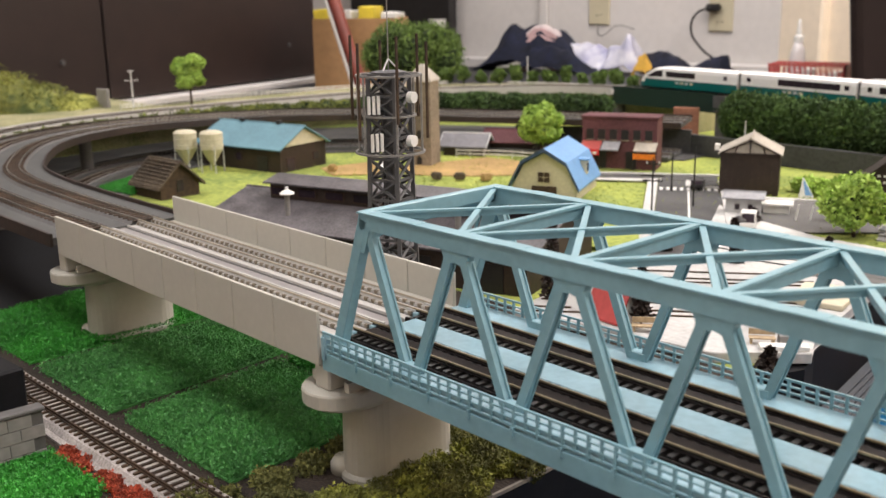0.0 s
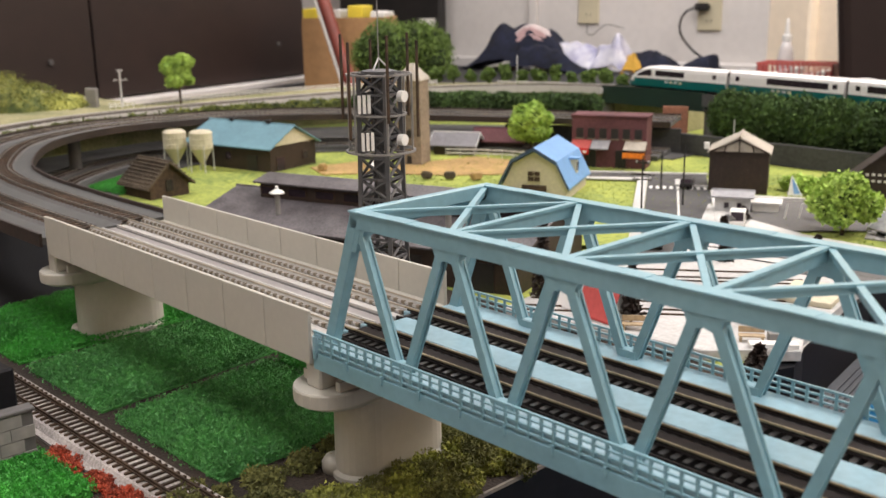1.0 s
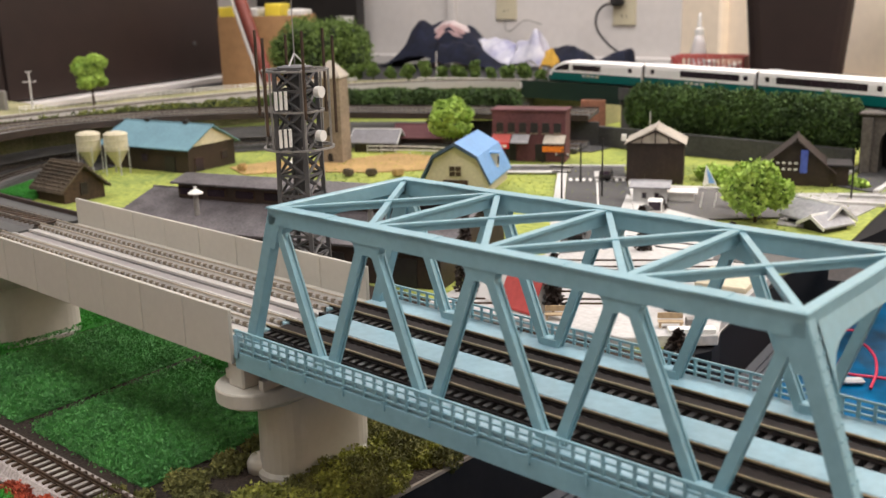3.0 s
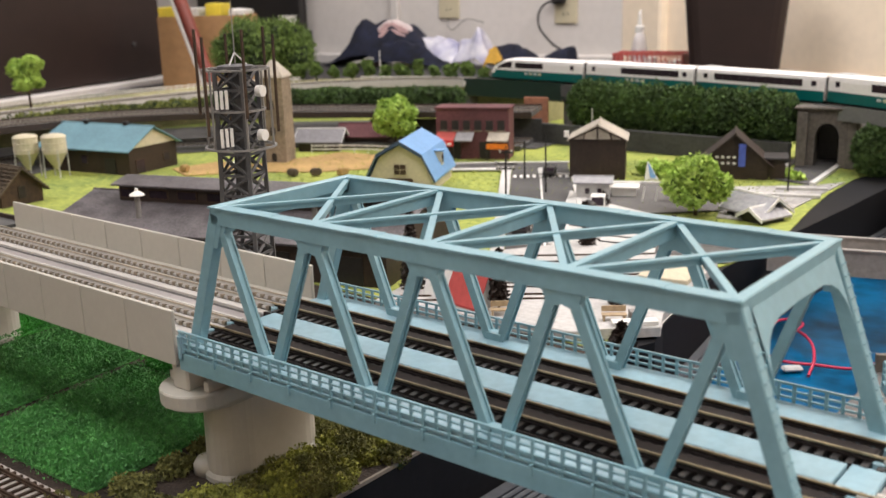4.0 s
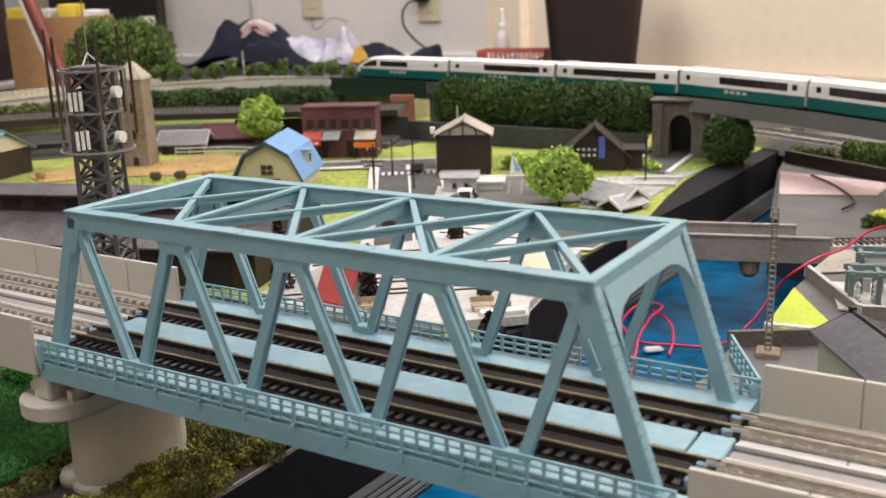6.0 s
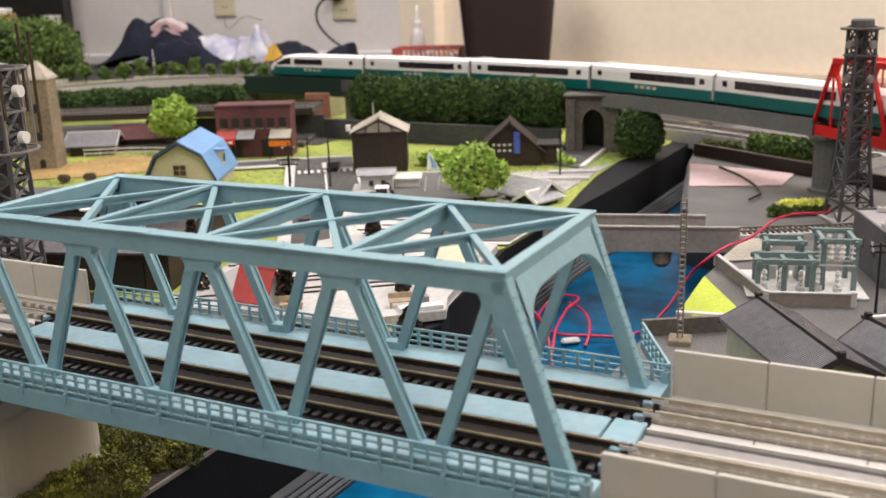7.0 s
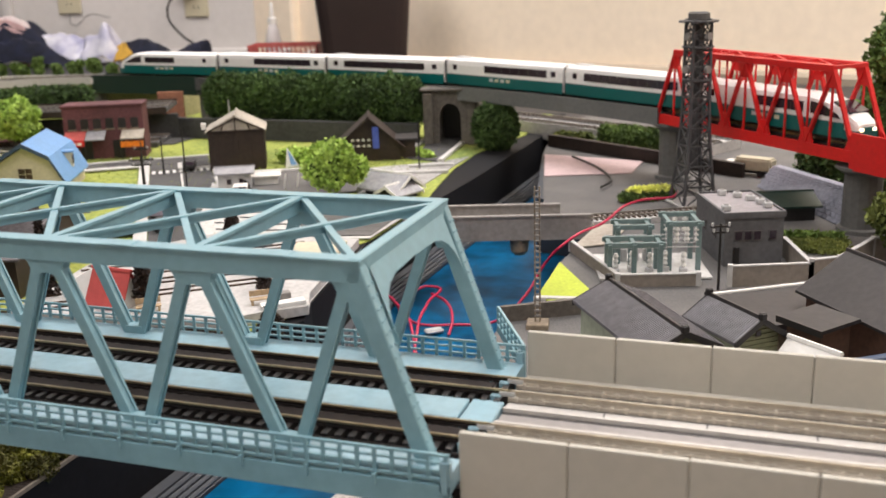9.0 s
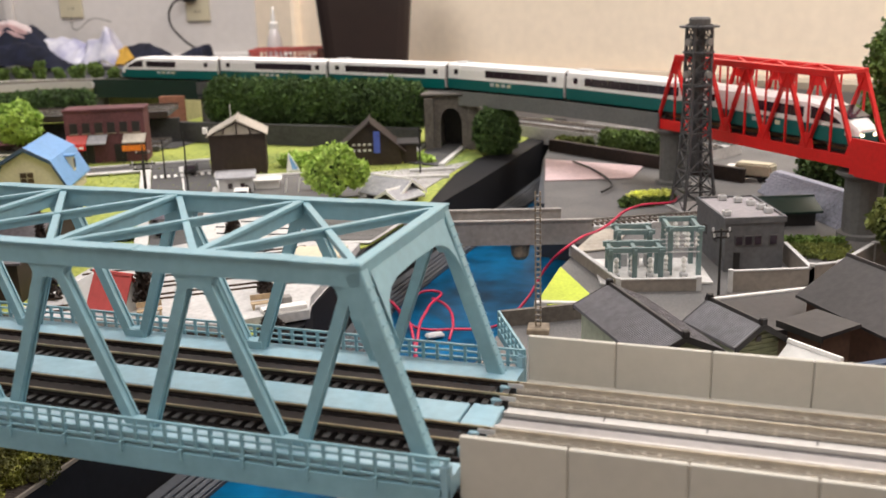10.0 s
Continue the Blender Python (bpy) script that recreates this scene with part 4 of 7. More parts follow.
def tree(name, x, y, h, r, seed, material, label, blobs=9, n=9000, size=0.0032, z=0.0, flat=0.9, trunk=0.35):
    rng = np.random.default_rng(seed)
    t = thing(name, at(x, y, seed * 37 % 360, z), label, "tree")
    zc = h * (trunk + (1 - trunk) * 0.5)
    half = h * (1 - trunk) * 0.5
    bl = [(0, 0, zc, r * 0.62, r * 0.62, half * 0.75)]
    for k in range(blobs):
        a, up = k * 2.4 + rng.uniform(-0.4, 0.4), rng.uniform(-0.75, 0.95)
        w = math.sqrt(max(0.05, 1 - up * up * 0.8))
        q = rng.uniform(0.28, 0.46) * r
        bl.append((math.cos(a) * (r - q) * w, math.sin(a) * (r - q) * w, zc + up * (half - q * 0.6), q, q, q * flat))
    bm = bmesh.new()
    rod(bm, (0, 0, -0.001), (0.0006, 0.0004, zc), h * 0.028, h * 0.014, 7)
    for k in range(1, min(6, len(bl))):
        rod(bm, (0.0003, 0.0002, h * (trunk * 0.75 + 0.05 * k)), bl[k][:3], h * 0.013, h * 0.005, 5)
    part("trunk", bm, M["bark"], t)
    # added balls, coloured dark to paint the shade inside the crown
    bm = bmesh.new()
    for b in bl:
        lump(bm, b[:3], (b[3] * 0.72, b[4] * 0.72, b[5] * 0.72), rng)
    part("crown_shade_core", bm, M["core"], t)
    v, f = flakes(rng, blob_points(rng, n, bl, 0.4), size, 0.3)
    raw("crown", v, f, M[material], parent=t, kind="stuff")
    return t


def hedge(name, path, h, w, seed, material, label, n=9000, size=0.004, z=0.0, category="hedge", lumpy=0.25, core=True):
    """A trimmed or rambling strip of foliage along a plan line."""
    rng = np.random.default_rng(seed)
    pts = [Vector((p[0], p[1], 0)) for p in path]
    bl = []
    for a, b in zip(pts, pts[1:]):
        m = max(3, int((b - a).length / (w * 0.28)))
        for k in range(m):
            c = a.lerp(b, (k + rng.uniform(0, 0.9)) / m)
            q = w * 0.5 * rng.uniform(1 - lumpy, 1 + lumpy)
            hh = h * rng.uniform(1 - lumpy * 0.6, 1 + lumpy * 0.2)
            bl.append((c.x, c.y, z + hh * 0.5, q, q, hh * 0.52))
    t = thing(name, None, label, category)
    # added dark lumps that paint the hedge's inner shade
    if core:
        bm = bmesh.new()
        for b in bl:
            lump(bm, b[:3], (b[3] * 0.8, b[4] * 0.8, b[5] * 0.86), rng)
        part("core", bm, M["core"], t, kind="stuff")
    v, f = flakes(rng, blob_points(rng, n, bl, 0.3), size, 0.3)
    raw("foliage", v, f, M[material], parent=t, kind="stuff")
    return t


tree("broadleaf_tree", -0.072, 0.555, 0.0580, 0.0295, 3, "leaf_light", "fresh green broadleaf model tree by the road", trunk=0.12, blobs=13)
tree("broadleaf_tree", -0.530, 0.696, 0.062, 0.028, 4, "leaf_light", "fresh green broadleaf model tree behind the barn", trunk=0.15, blobs=12)
tree("broadleaf_tree", -1.022, 0.501, 0.074, 0.027, 5, "leaf_light", "small green tree beside the back line", z=0.040, trunk=0.36)
hedge("trimmed_hedge", [(-0.365, 0.846), (-0.30, 0.852), (-0.20, 0.850), (-0.125, 0.838), (-0.098, 0.832)], 0.0560, 0.040, 21, "leaf_dark", "dense dark green hedge above a grey retaining wall", 60000, 0.0030, 0.0190, lumpy=0.15)
for k in range(17):
    q = k / 16
    bx, by = -0.985 + 0.46 * q, 0.925 + 0.105 * q - 0.03 * (2 * q - 1) ** 2 + 0.03
    tree("round_bush", bx, by, 0.030 + 0.005 * ((k * 7) % 3 - 1), 0.0115 + 0.002 * ((k * 5) % 3 - 1), 200 + k, "leaf_mid", "small round green bush behind the outer line", blobs=6, n=1300, size=0.0034, z=0.046, trunk=0.10)
INSIDE = [(-0.79, 0.115), (-0.872, 0.195), (-0.918, 0.30), (-0.922, 0.44), (-0.905, 0.56), (-0.86, 0.68), (-0.79, 0.775), (-0.70, 0.845), (-0.585, 0.888)]
hedge("hedge", INSIDE[:6], 0.020, 0.022, 25, "leaf_olive", "low olive hedge between the two curved lines", 26000, 0.0030, 0.030, lumpy=0.4)
hedge("hedge", INSIDE[5:], 0.029, 0.034, 26, "leaf_dark", "dark green hedge between the two curved lines", 32000, 0.0032, 0.026, lumpy=0.2)
tree("bush", -1.182, 1.065, 0.106, 0.104, 7, "leaf_mid", "large round green bush at the back", z=0.03, trunk=0.02, blobs=22, n=26000, size=0.0042)
hedge("bush", [(-0.008, 0.808), (0.006, 0.812)], 0.048, 0.036, 28, "leaf_dark", "block of dark green bush under the viaduct", 16000, 0.0032, lumpy=0.12)
hedge("hedge", [(0.118, 0.832), (0.150, 0.812), (0.182, 0.792)], 0.026, 0.022, 29, "leaf_mid", "trimmed green hedge behind the dark retaining wall", 12000, 0.0030, lumpy=0.18)
hedge("bush", [(0.058, 0.852), (0.098, 0.842)], 0.013, 0.016, 30, "leaf_olive", "low olive bushes behind the dark retaining wall", 4500, 0.0028, lumpy=0.4)
tree("bush", 0.372, 0.452, 0.045, 0.028, 31, "leaf_olive", "olive green bush beside the pier", trunk=0.05, blobs=12, n=5000, size=0.0035)
tree("broadleaf_tree", 0.402, 0.715, 0.150, 0.050, 32, "leaf_mid", "tall dark green tree beyond the red bridge", trunk=0.12, blobs=20, n=22000, size=0.0036)
hedge("bush", [(0.36, 0.755), (0.42, 0.76), (0.54, 0.74)], 0.06, 0.05, 33, "leaf_dark", "dark bushes on the slope behind the red bridge", 20000, 0.0036, lumpy=0.3)
hedge("bush", [(0.318, 0.700), (0.345, 0.648), (0.368, 0.600)], 0.044, 0.030, 37, "leaf_dark", "dark bushes above the stone slope", 12000, 0.0034, lumpy=0.35)
hedge("bush", [(-0.192, 0.700), (-0.172, 0.694), (-0.150, 0.690)], 0.015, 0.016, 34, "leaf_light", "bright yellow-green shrubs beside the house", 4500, 0.0035, lumpy=0.35)
hedge("bush", [(-0.09, 0.77), (-0.05, 0.74)], 0.008, 0.014, 35, "leaf_light", "small bright shrubs by the lane", 1200, 0.003, lumpy=0.3)
hedge("bush", [(0.300, 0.492), (0.335, 0.497)], 0.005, 0.010, 36, "leaf_mid", "low green shrubs beside the yard", 2600, 0.003, lumpy=0.4)


def hill():
    """The wooded mound at the end of the layout with its end wall."""
    rng = np.random.default_rng(41)
    t = thing("hill", None, "smooth olive green mound with a grey end wall", "hill")
    bl = [(-1.118 - 0.019 * k, 0.362 - 0.033 * k, 0.03, 0.052 + 0.004 * k, 0.058, 0.034 + 0.0165 * k - 0.0003 * k * k) for k in range(11)]
    bm = bmesh.new()
    for b in bl:
        lump(bm, b[:3], (b[3] * 0.93, b[4] * 0.93, b[5] * 0.93), rng, 2)
    part("slope", bm, M["hill"], t)
    v, f = flakes(rng, blob_points(rng, 110000, bl, 0.03), 0.0024, 0.9)
    raw("foliage", v, f, M["hill"], parent=t, kind="stuff")
    part("end_wall", bevel(B(-0.025, 0.0, -0.003, 0.003, 0, 0.072, m=at(-1.075, 0.402, 8)), 0.001), M["grey"], t)


hill()
sheet("back_terrace", [(-1.44, 0.02), (-0.925, 0.02), (-0.945, 0.18), (-0.99, 0.30), (-1.000, 0.44), (-0.99, 0.61), (-0.955, 0.76), (-0.885, 0.885), (-0.77, 0.972), (-0.665, 1.004), (-0.50, 0.988), (-0.50, 1.06), (-0.83, 1.06), (-0.965, 0.955), (-1.045, 0.79), (-1.058, 0.60), (-1.052, 0.462), (-1.44, 0.462)], 0.046, "meadow_dry", "raised back terrace with dry scatter", "ground", 0.046)
# ---- village: roads and paving ----
ROAD0 = (-0.302, 0.668)   # where the street meets the cross street; the street runs towards -v


def street(name, x, y, a0, a1, b0, b1, z, material, label, category="road"):
    pts = [uv(x, y, a0, b0), uv(x, y, a1, b0), uv(x, y, a1, b1), uv(x, y, a0, b1)]
    return sheet(name, pts, z, material, label, category, 0.0012)


street("road", *ROAD0, -0.030, 0.030, -0.40, 0.0, 0.0016, "asphalt", "dark grey asphalt village street")
street("road", *ROAD0, -0.13, 0.030, 0.0005, 0.030, 0.0017, "asphalt", "dark grey asphalt cross street")
for a in (-0.0405, 0.0305):
    street("pavement", *ROAD0, a, a + 0.010, -0.40, -0.0005, 0.0030, "pave", "pale paved footway along the street", "pavement")
street("pavement", *ROAD0, -0.13, -0.0305, -0.0105, -0.0001, 0.0028, "pave", "pale paved footway along the cross street", "pavement")
street("pavement", *ROAD0, -0.13, 0.041, 0.0305, 0.036, 0.0028, "pave", "pale paved footway along the cross street", "pavement")
t = thing("crosswalk", at(*uv(*ROAD0, 0, -0.046), STREET), "white painted zebra crossing on the street", "road marking")
for k in range(9):
    part("stripe", B(-0.028 + 0.0066 * k, -0.0248 + 0.0066 * k, -0.007, 0.007, 0.0016, 0.0019), M["white"], t)
street("pavement", *ROAD0, -0.0025, 0.0025, -0.036, -0.004, 0.0030, "pave", "pale kerbed island between the lanes", "pavement")
street("pavement", *ROAD0, 0.0026, 0.0304, -0.0395, -0.0355, 0.0030, "pave", "pale kerb closing the parking bay", "pavement")
street("lane_line", *ROAD0, -0.0009, 0.0009, -0.39, -0.060, 0.0019, "white", "white painted centre line", "road marking")
# lane to the tunnel
sheet("road", [(-0.075, 0.735), (-0.035, 0.725), (-0.055, 0.87), (-0.085, 0.875)], 0.0014, "asphalt", "asphalt lane into the tunnel", "road")
for a, b in (((-0.083, 0.735), (-0.095, 0.872)), ((-0.034, 0.725), (-0.047, 0.865))):
    solo("kerb", beam(bmesh.new(), (*a, 0.0018), (*b, 0.0018), 0.005, 0.003), M["pave"], "pale kerb along the tunnel lane", "kerb", kind="structure")
sheet("river_walk", [(-0.0950, 0.6800), (-0.0310, 0.7270), (-0.0130, 0.7560), (-0.0130, 0.6540), (-0.0130, 0.5600), (-0.0530, 0.5540)], 0.0010, "forecourt", "worn grey walk between the houses and the river", "pavement", 0.0009)
solo("kerb", beam(bmesh.new(), (-0.055, 0.690, 0.0018), (-0.014, 0.708, 0.0018), 0.006, 0.003), M["pave"], "pale kerb by the river", "kerb", kind="structure")
solo("kerb", beam(bmesh.new(), (-0.06, 0.655, 0.0018), (-0.008, 0.673, 0.0018), 0.005, 0.003), M["pave"], "pale kerb by the river", "kerb", kind="structure")
sheet("forecourt", [(-0.2340, 0.6130), (-0.1640, 0.6520), (-0.1020, 0.6780), (-0.0580, 0.5790), (-0.1330, 0.5090)], 0.0018, "yard", "worn grey forecourt beside the huts", "pavement")
solo("kerb", beam(bmesh.new(), (-0.2300, 0.6170, 0.0024), (-0.1060, 0.6780, 0.0024), 0.005, 0.003), M["pave"], "pale kerb along the forecourt", "kerb", kind="structure")
sheet("station_plaza", [(-0.212, 0.583), (-0.165, 0.555), (-0.09, 0.530), (0.0145, 0.526), (0.0122, 0.428), (-0.095, 0.402), (-0.121, 0.404)], 0.0020, "pave", "pale paved plaza between street and river", "pavement")
sheet("goods_yard", [(-0.075, 0.500), (0.0100, 0.510), (0.0112, 0.434), (-0.040, 0.419)], 0.0028, "yard", "grey asphalt goods yard beside the river", "pavement", 0.0006)
sheet("lawn", [(-0.290, 0.478), (-0.252, 0.518), (-0.168, 0.400), (-0.200, 0.372)], 0.0040, "meadow", "yellow-green lawn beside the village street", "ground", 0.0008)
t = thing("tram_track", None, "thin dark rails set in the pale plaza", "track")
for k in range(4):
    part("rail", beam(bmesh.new(), (-0.150 + 0.012 * k, 0.480 - 0.018 * k, 0.0024), (0.008, 0.492 - 0.016 * k, 0.0024), 0.0009, 0.0009), M["near_black"], t)

# ---- quay and station yard beside the bridge ----
t = thing("quay", None, "pale concrete quay with inset rails beside the bridge", "quay")
QUAY = [(-0.125, 0.215), (0.004, 0.233), (0.020, 0.249), (0.0415, 0.268), (0.0315, 0.289), (0.012, 0.41), (-0.10, 0.40), (-0.145, 0.33)]
part("slab", bevel(prism(bmesh.new(), QUAY, 0.0003, 0.0065), 0.0006), M["quay"], t)


def chord_of(poly, p, d):
    """Where the line p + s * d runs inside a convex outline."""
    lo, hi = -1.0, 1.0
    for (ax, ay), (bx, by) in zip(poly, poly[1:] + poly[:1]):
        nx, ny = ay - by, bx - ax
        num, den = nx * (p[0] - ax) + ny * (p[1] - ay), nx * d[0] + ny * d[1]
        if abs(den) > 1e-9:
            cut = -num / den
            lo, hi = (max(lo, cut), hi) if den > 0 else (lo, min(hi, cut))
    return lo + 0.004, hi - 0.004


RUN = (math.cos(radians(37)), math.sin(radians(37)))
for off in (0.243, 0.252, 0.268, 0.277, 0.2915, 0.3005, 0.3165, 0.3255, 0.342):
    base = (-RUN[1] * off, RUN[0] * off)
    lo, hi = chord_of(QUAY, base, RUN)
    if hi - lo > 0.02:
        a, b = [(base[0] + RUN[0] * q, base[1] + RUN[1] * q, 0.0069) for q in (lo, hi)]
        part("rail", beam(bmesh.new(), a, b, 0.0011, 0.0012), M["bark"], t, "brown rail")
part("platform", bevel(prism(bmesh.new(), [(-0.012, 0.340), (0.020, 0.346), (0.011, 0.392), (-0.022, 0.380)], 0.0065, 0.0100), 0.0005), M["cream"], t)
part("step", bevel(beam(bmesh.new(), (0.018, 0.2545, 0.0078), (0.0375, 0.2715, 0.0078), 0.007, 0.0028), 0.0004), M["white"], t, "white edge step")
part("step", bevel(beam(bmesh.new(), (0.0205, 0.2700, 0.0090), (0.0265, 0.2750, 0.0090), 0.006, 0.0052), 0.0004), M["grey"], t, "grey block")


def bench(x, y, yaw):
    t = thing("wooden_bench", at(x, y, yaw, 0.0065), "small pale wooden bench on the quay", "bench")
    part("seat", B(-0.007, 0.007, -0.0025, 0.0025, 0.003, 0.0038), M["bench_wood"], t)
    part("backrest", B(-0.007, 0.007, 0.002, 0.0027, 0.0045, 0.0078), M["bench_wood"], t)
    for s in (-1, 1):
        part("leg", B(s * 0.0058 - 0.0006, s * 0.0058 + 0.0006, -0.002, 0.002, 0, 0.003), M["bench_wood"], t)


bench(0.0145, 0.2635, 37)
bench(-0.043, 0.2355, 37)


def conifer(x, y, h, r, seed, z=0.0):
    rng = np.random.default_rng(seed)
    t = thing("conifer", at(x, y, 0, z), "thin dark brown-green model conifer", "tree")
    part("trunk", rod(bmesh.new(), (0, 0, 0), (0, 0, h), 0.0009, 0.0003, 6), M["bark"], t)
    n = 1500
    zz = rng.random(n) ** 0.8
    a, q = rng.random(n) * math.tau, r * (1.05 - zz) * (0.55 + 0.45 * np.abs(np.sin(zz * 22))) * rng.random(n) ** 0.5
    v, f = flakes(rng, np.stack([np.cos(a) * q, np.sin(a) * q, h * (0.12 + 0.88 * zz)], 1), 0.0024, -0.2)
    raw("needles", v, f, M["wood_dark"], parent=t, kind="stuff")


conifer(-0.122, 0.247, 0.056, 0.009, 51)
conifer(-0.086, 0.402, 0.026, 0.006, 57, 0.002)
conifer(-0.047, 0.462, 0.018, 0.006, 58, 0.002)
conifer(-0.051, 0.243, 0.036, 0.007, 52, 0.0065)
conifer(0.003, 0.287, 0.016, 0.005, 53, 0.0065)
conifer(0.0350, 0.2350, 0.016, 0.010, 59)
conifer(-0.128, 0.470, 0.020, 0.008, 54)
conifer(-0.098, 0.425, 0.016, 0.007, 55)
conifer(-0.155, 0.545, 0.012, 0.008, 56)

# ---- buildings ----


def gable_house(name, x, y, yaw, w, d, eave, ridge, wall, roof, label, over=0.003, z=0.0, along="x", trim=None, windows=(), door=None, thick=0.0014):
    """A house w by d with a ridge along its x (or y) axis; its front is local -y."""
    t = thing(name, at(x, y, yaw, z), label, "house")
    bm = bmesh.new()
    hw, hd = w / 2, d / 2
    if along == "x":
        pts, m = [(-hd, 0), (hd, 0), (hd, eave), (0, ridge - thick * 2), (-hd, eave)], Matrix(((0, 0, 1, 0), (1, 0, 0, 0), (0, 1, 0, 0), (0, 0, 0, 1)))
        prism(bm, pts, -hw, hw, m)
        span, run = hd, hw
    else:
        pts, m = [(-hw, 0), (hw, 0), (hw, eave), (0, ridge - thick * 2), (-hw, eave)], Matrix(((1, 0, 0, 0), (0, 0, 1, 0), (0, 1, 0, 0), (0, 0, 0, 1)))
        prism(bm, pts, -hd, hd, m)
        span, run = hw, hd
    part("wall_shell", bm, M[wall], t)
    slope = (ridge - eave) / span
    for s in (-1, 1):
        o = s * (span + over)
        zz = eave - slope * over
        bm = bmesh.new()
        prof = [(0, ridge - thick), (0, ridge), (o, zz + thick), (o, zz)]
        prism(bm, prof, -run - over, run + over, m)
        part("roof_slope", bm, M[roof], t)
    bm = prism(bmesh.new(), [(-0.0012, ridge - 0.0006), (0.0012, ridge - 0.0006), (0.0006, ridge + 0.0009), (-0.0006, ridge + 0.0009)], -run - over - 0.0006, run + over + 0.0006, m)
    part("ridge_cap", bm, M[trim or roof], t)
    if trim:
        for e in (-1, 1):
            for s in (-1, 1):
                o = s * (span + over)
                q = e * (run + over)
                bm = prism(bmesh.new(), [(0, ridge - thick - 0.0012), (0, ridge + 0.0003), (o, eave - slope * over + thick + 0.0002), (o, eave - slope * over - 0.0014)], min(q, q + e * 0.0008), max(q, q + e * 0.0008), m)
                part("bargeboard", bm, M[trim], t)
    for wx, wz, ww, wh, face in windows:
        if face == "f":
            frame_box, pane_box = (wx - ww / 2, wx + ww / 2, -hd - 0.0007, -hd + 0.0005, wz, wz + wh), (wx - ww / 2 + 0.0006, wx + ww / 2 - 0.0006, -hd - 0.0009, -hd - 0.0003, wz + 0.0006, wz + wh - 0.0006)
        else:
            frame_box, pane_box = (hw - 0.0005, hw + 0.0007, wx - ww / 2, wx + ww / 2, wz, wz + wh), (hw + 0.0003, hw + 0.0009, wx - ww / 2 + 0.0006, wx + ww / 2 - 0.0006, wz + 0.0006, wz + wh - 0.0006)
        win = part("window", B(*frame_box), M["wood_dark" if wall != "wood_dark" else "bark"], t)
        part("pane", B(*pane_box), M["window_dark"], win)
    if door:
        part("door", B(door[0] - door[1] / 2, door[0] + door[1] / 2, -hd - 0.0009, -hd + 0.0004, 0, door[2]), M["near_black"], t)
    return t


def vent(t, x, y, z0, z1, r=0.0038):
    v = part("chimney_vent", lathe(bmesh.new(), [(r * 0.55, z0), (r * 0.55, z1 - 0.005)], 12, (x, y, 0)), M["grey"], t, "grey roof vent with white conical cap")
    part("cap", lathe(bmesh.new(), [(r * 1.5, z1 - 0.0056), (r * 1.5, z1 - 0.0048), (r * 0.35, z1 - 0.002), (r * 0.3, z1)], 14, (x, y, 0)), M["white"], v)


def engine_shed():
    """The long dark workshop with a raised roof lantern."""
    t = gable_house("workshop_building", -0.2976, 0.2655, 18, 0.276, 0.118, 0.0265, 0.0430, "wood_dark", "roof_dark", "long dark workshop building with a raised roof lantern", over=0.004)
    part("lantern", B(-0.105, 0.125, -0.016, 0.016, 0.034, 0.0515), M["wood_dark"], t)
    for s in (-1, 1):
        bm = prism(bmesh.new(), [(0, 0.0550), (0, 0.0562), (s * 0.0205, 0.0520), (s * 0.0205, 0.0508)], -0.109, 0.129, Matrix(((0, 0, 1, 0), (1, 0, 0, 0), (0, 1, 0, 0), (0, 0, 0, 1))))
        part("lantern_roof", bm, M["roof_dark"], t)
    for k in range(9):
        x = -0.095 + 0.026 * k
        win = part("lantern_window", B(x - 0.009, x + 0.009, -0.0166, -0.0155, 0.041, 0.0485), M["bark"], t)
        part("pane", B(x - 0.008, x + 0.008, -0.0169, -0.0163, 0.042, 0.0477), M["window_dark"], win)
    vent(t, -0.070, -0.040, 0.028, 0.0545)
    vent(t, -0.030, 0.034, 0.033, 0.066)
    vent(t, 0.075, -0.036, 0.028, 0.0545)
    for k in range(5):
        x = -0.11 + 0.055 * k
        part("door", B(x - 0.011, x + 0.011, -0.0598, -0.0585, 0, 0.020), M["near_black"], t)


engine_shed()


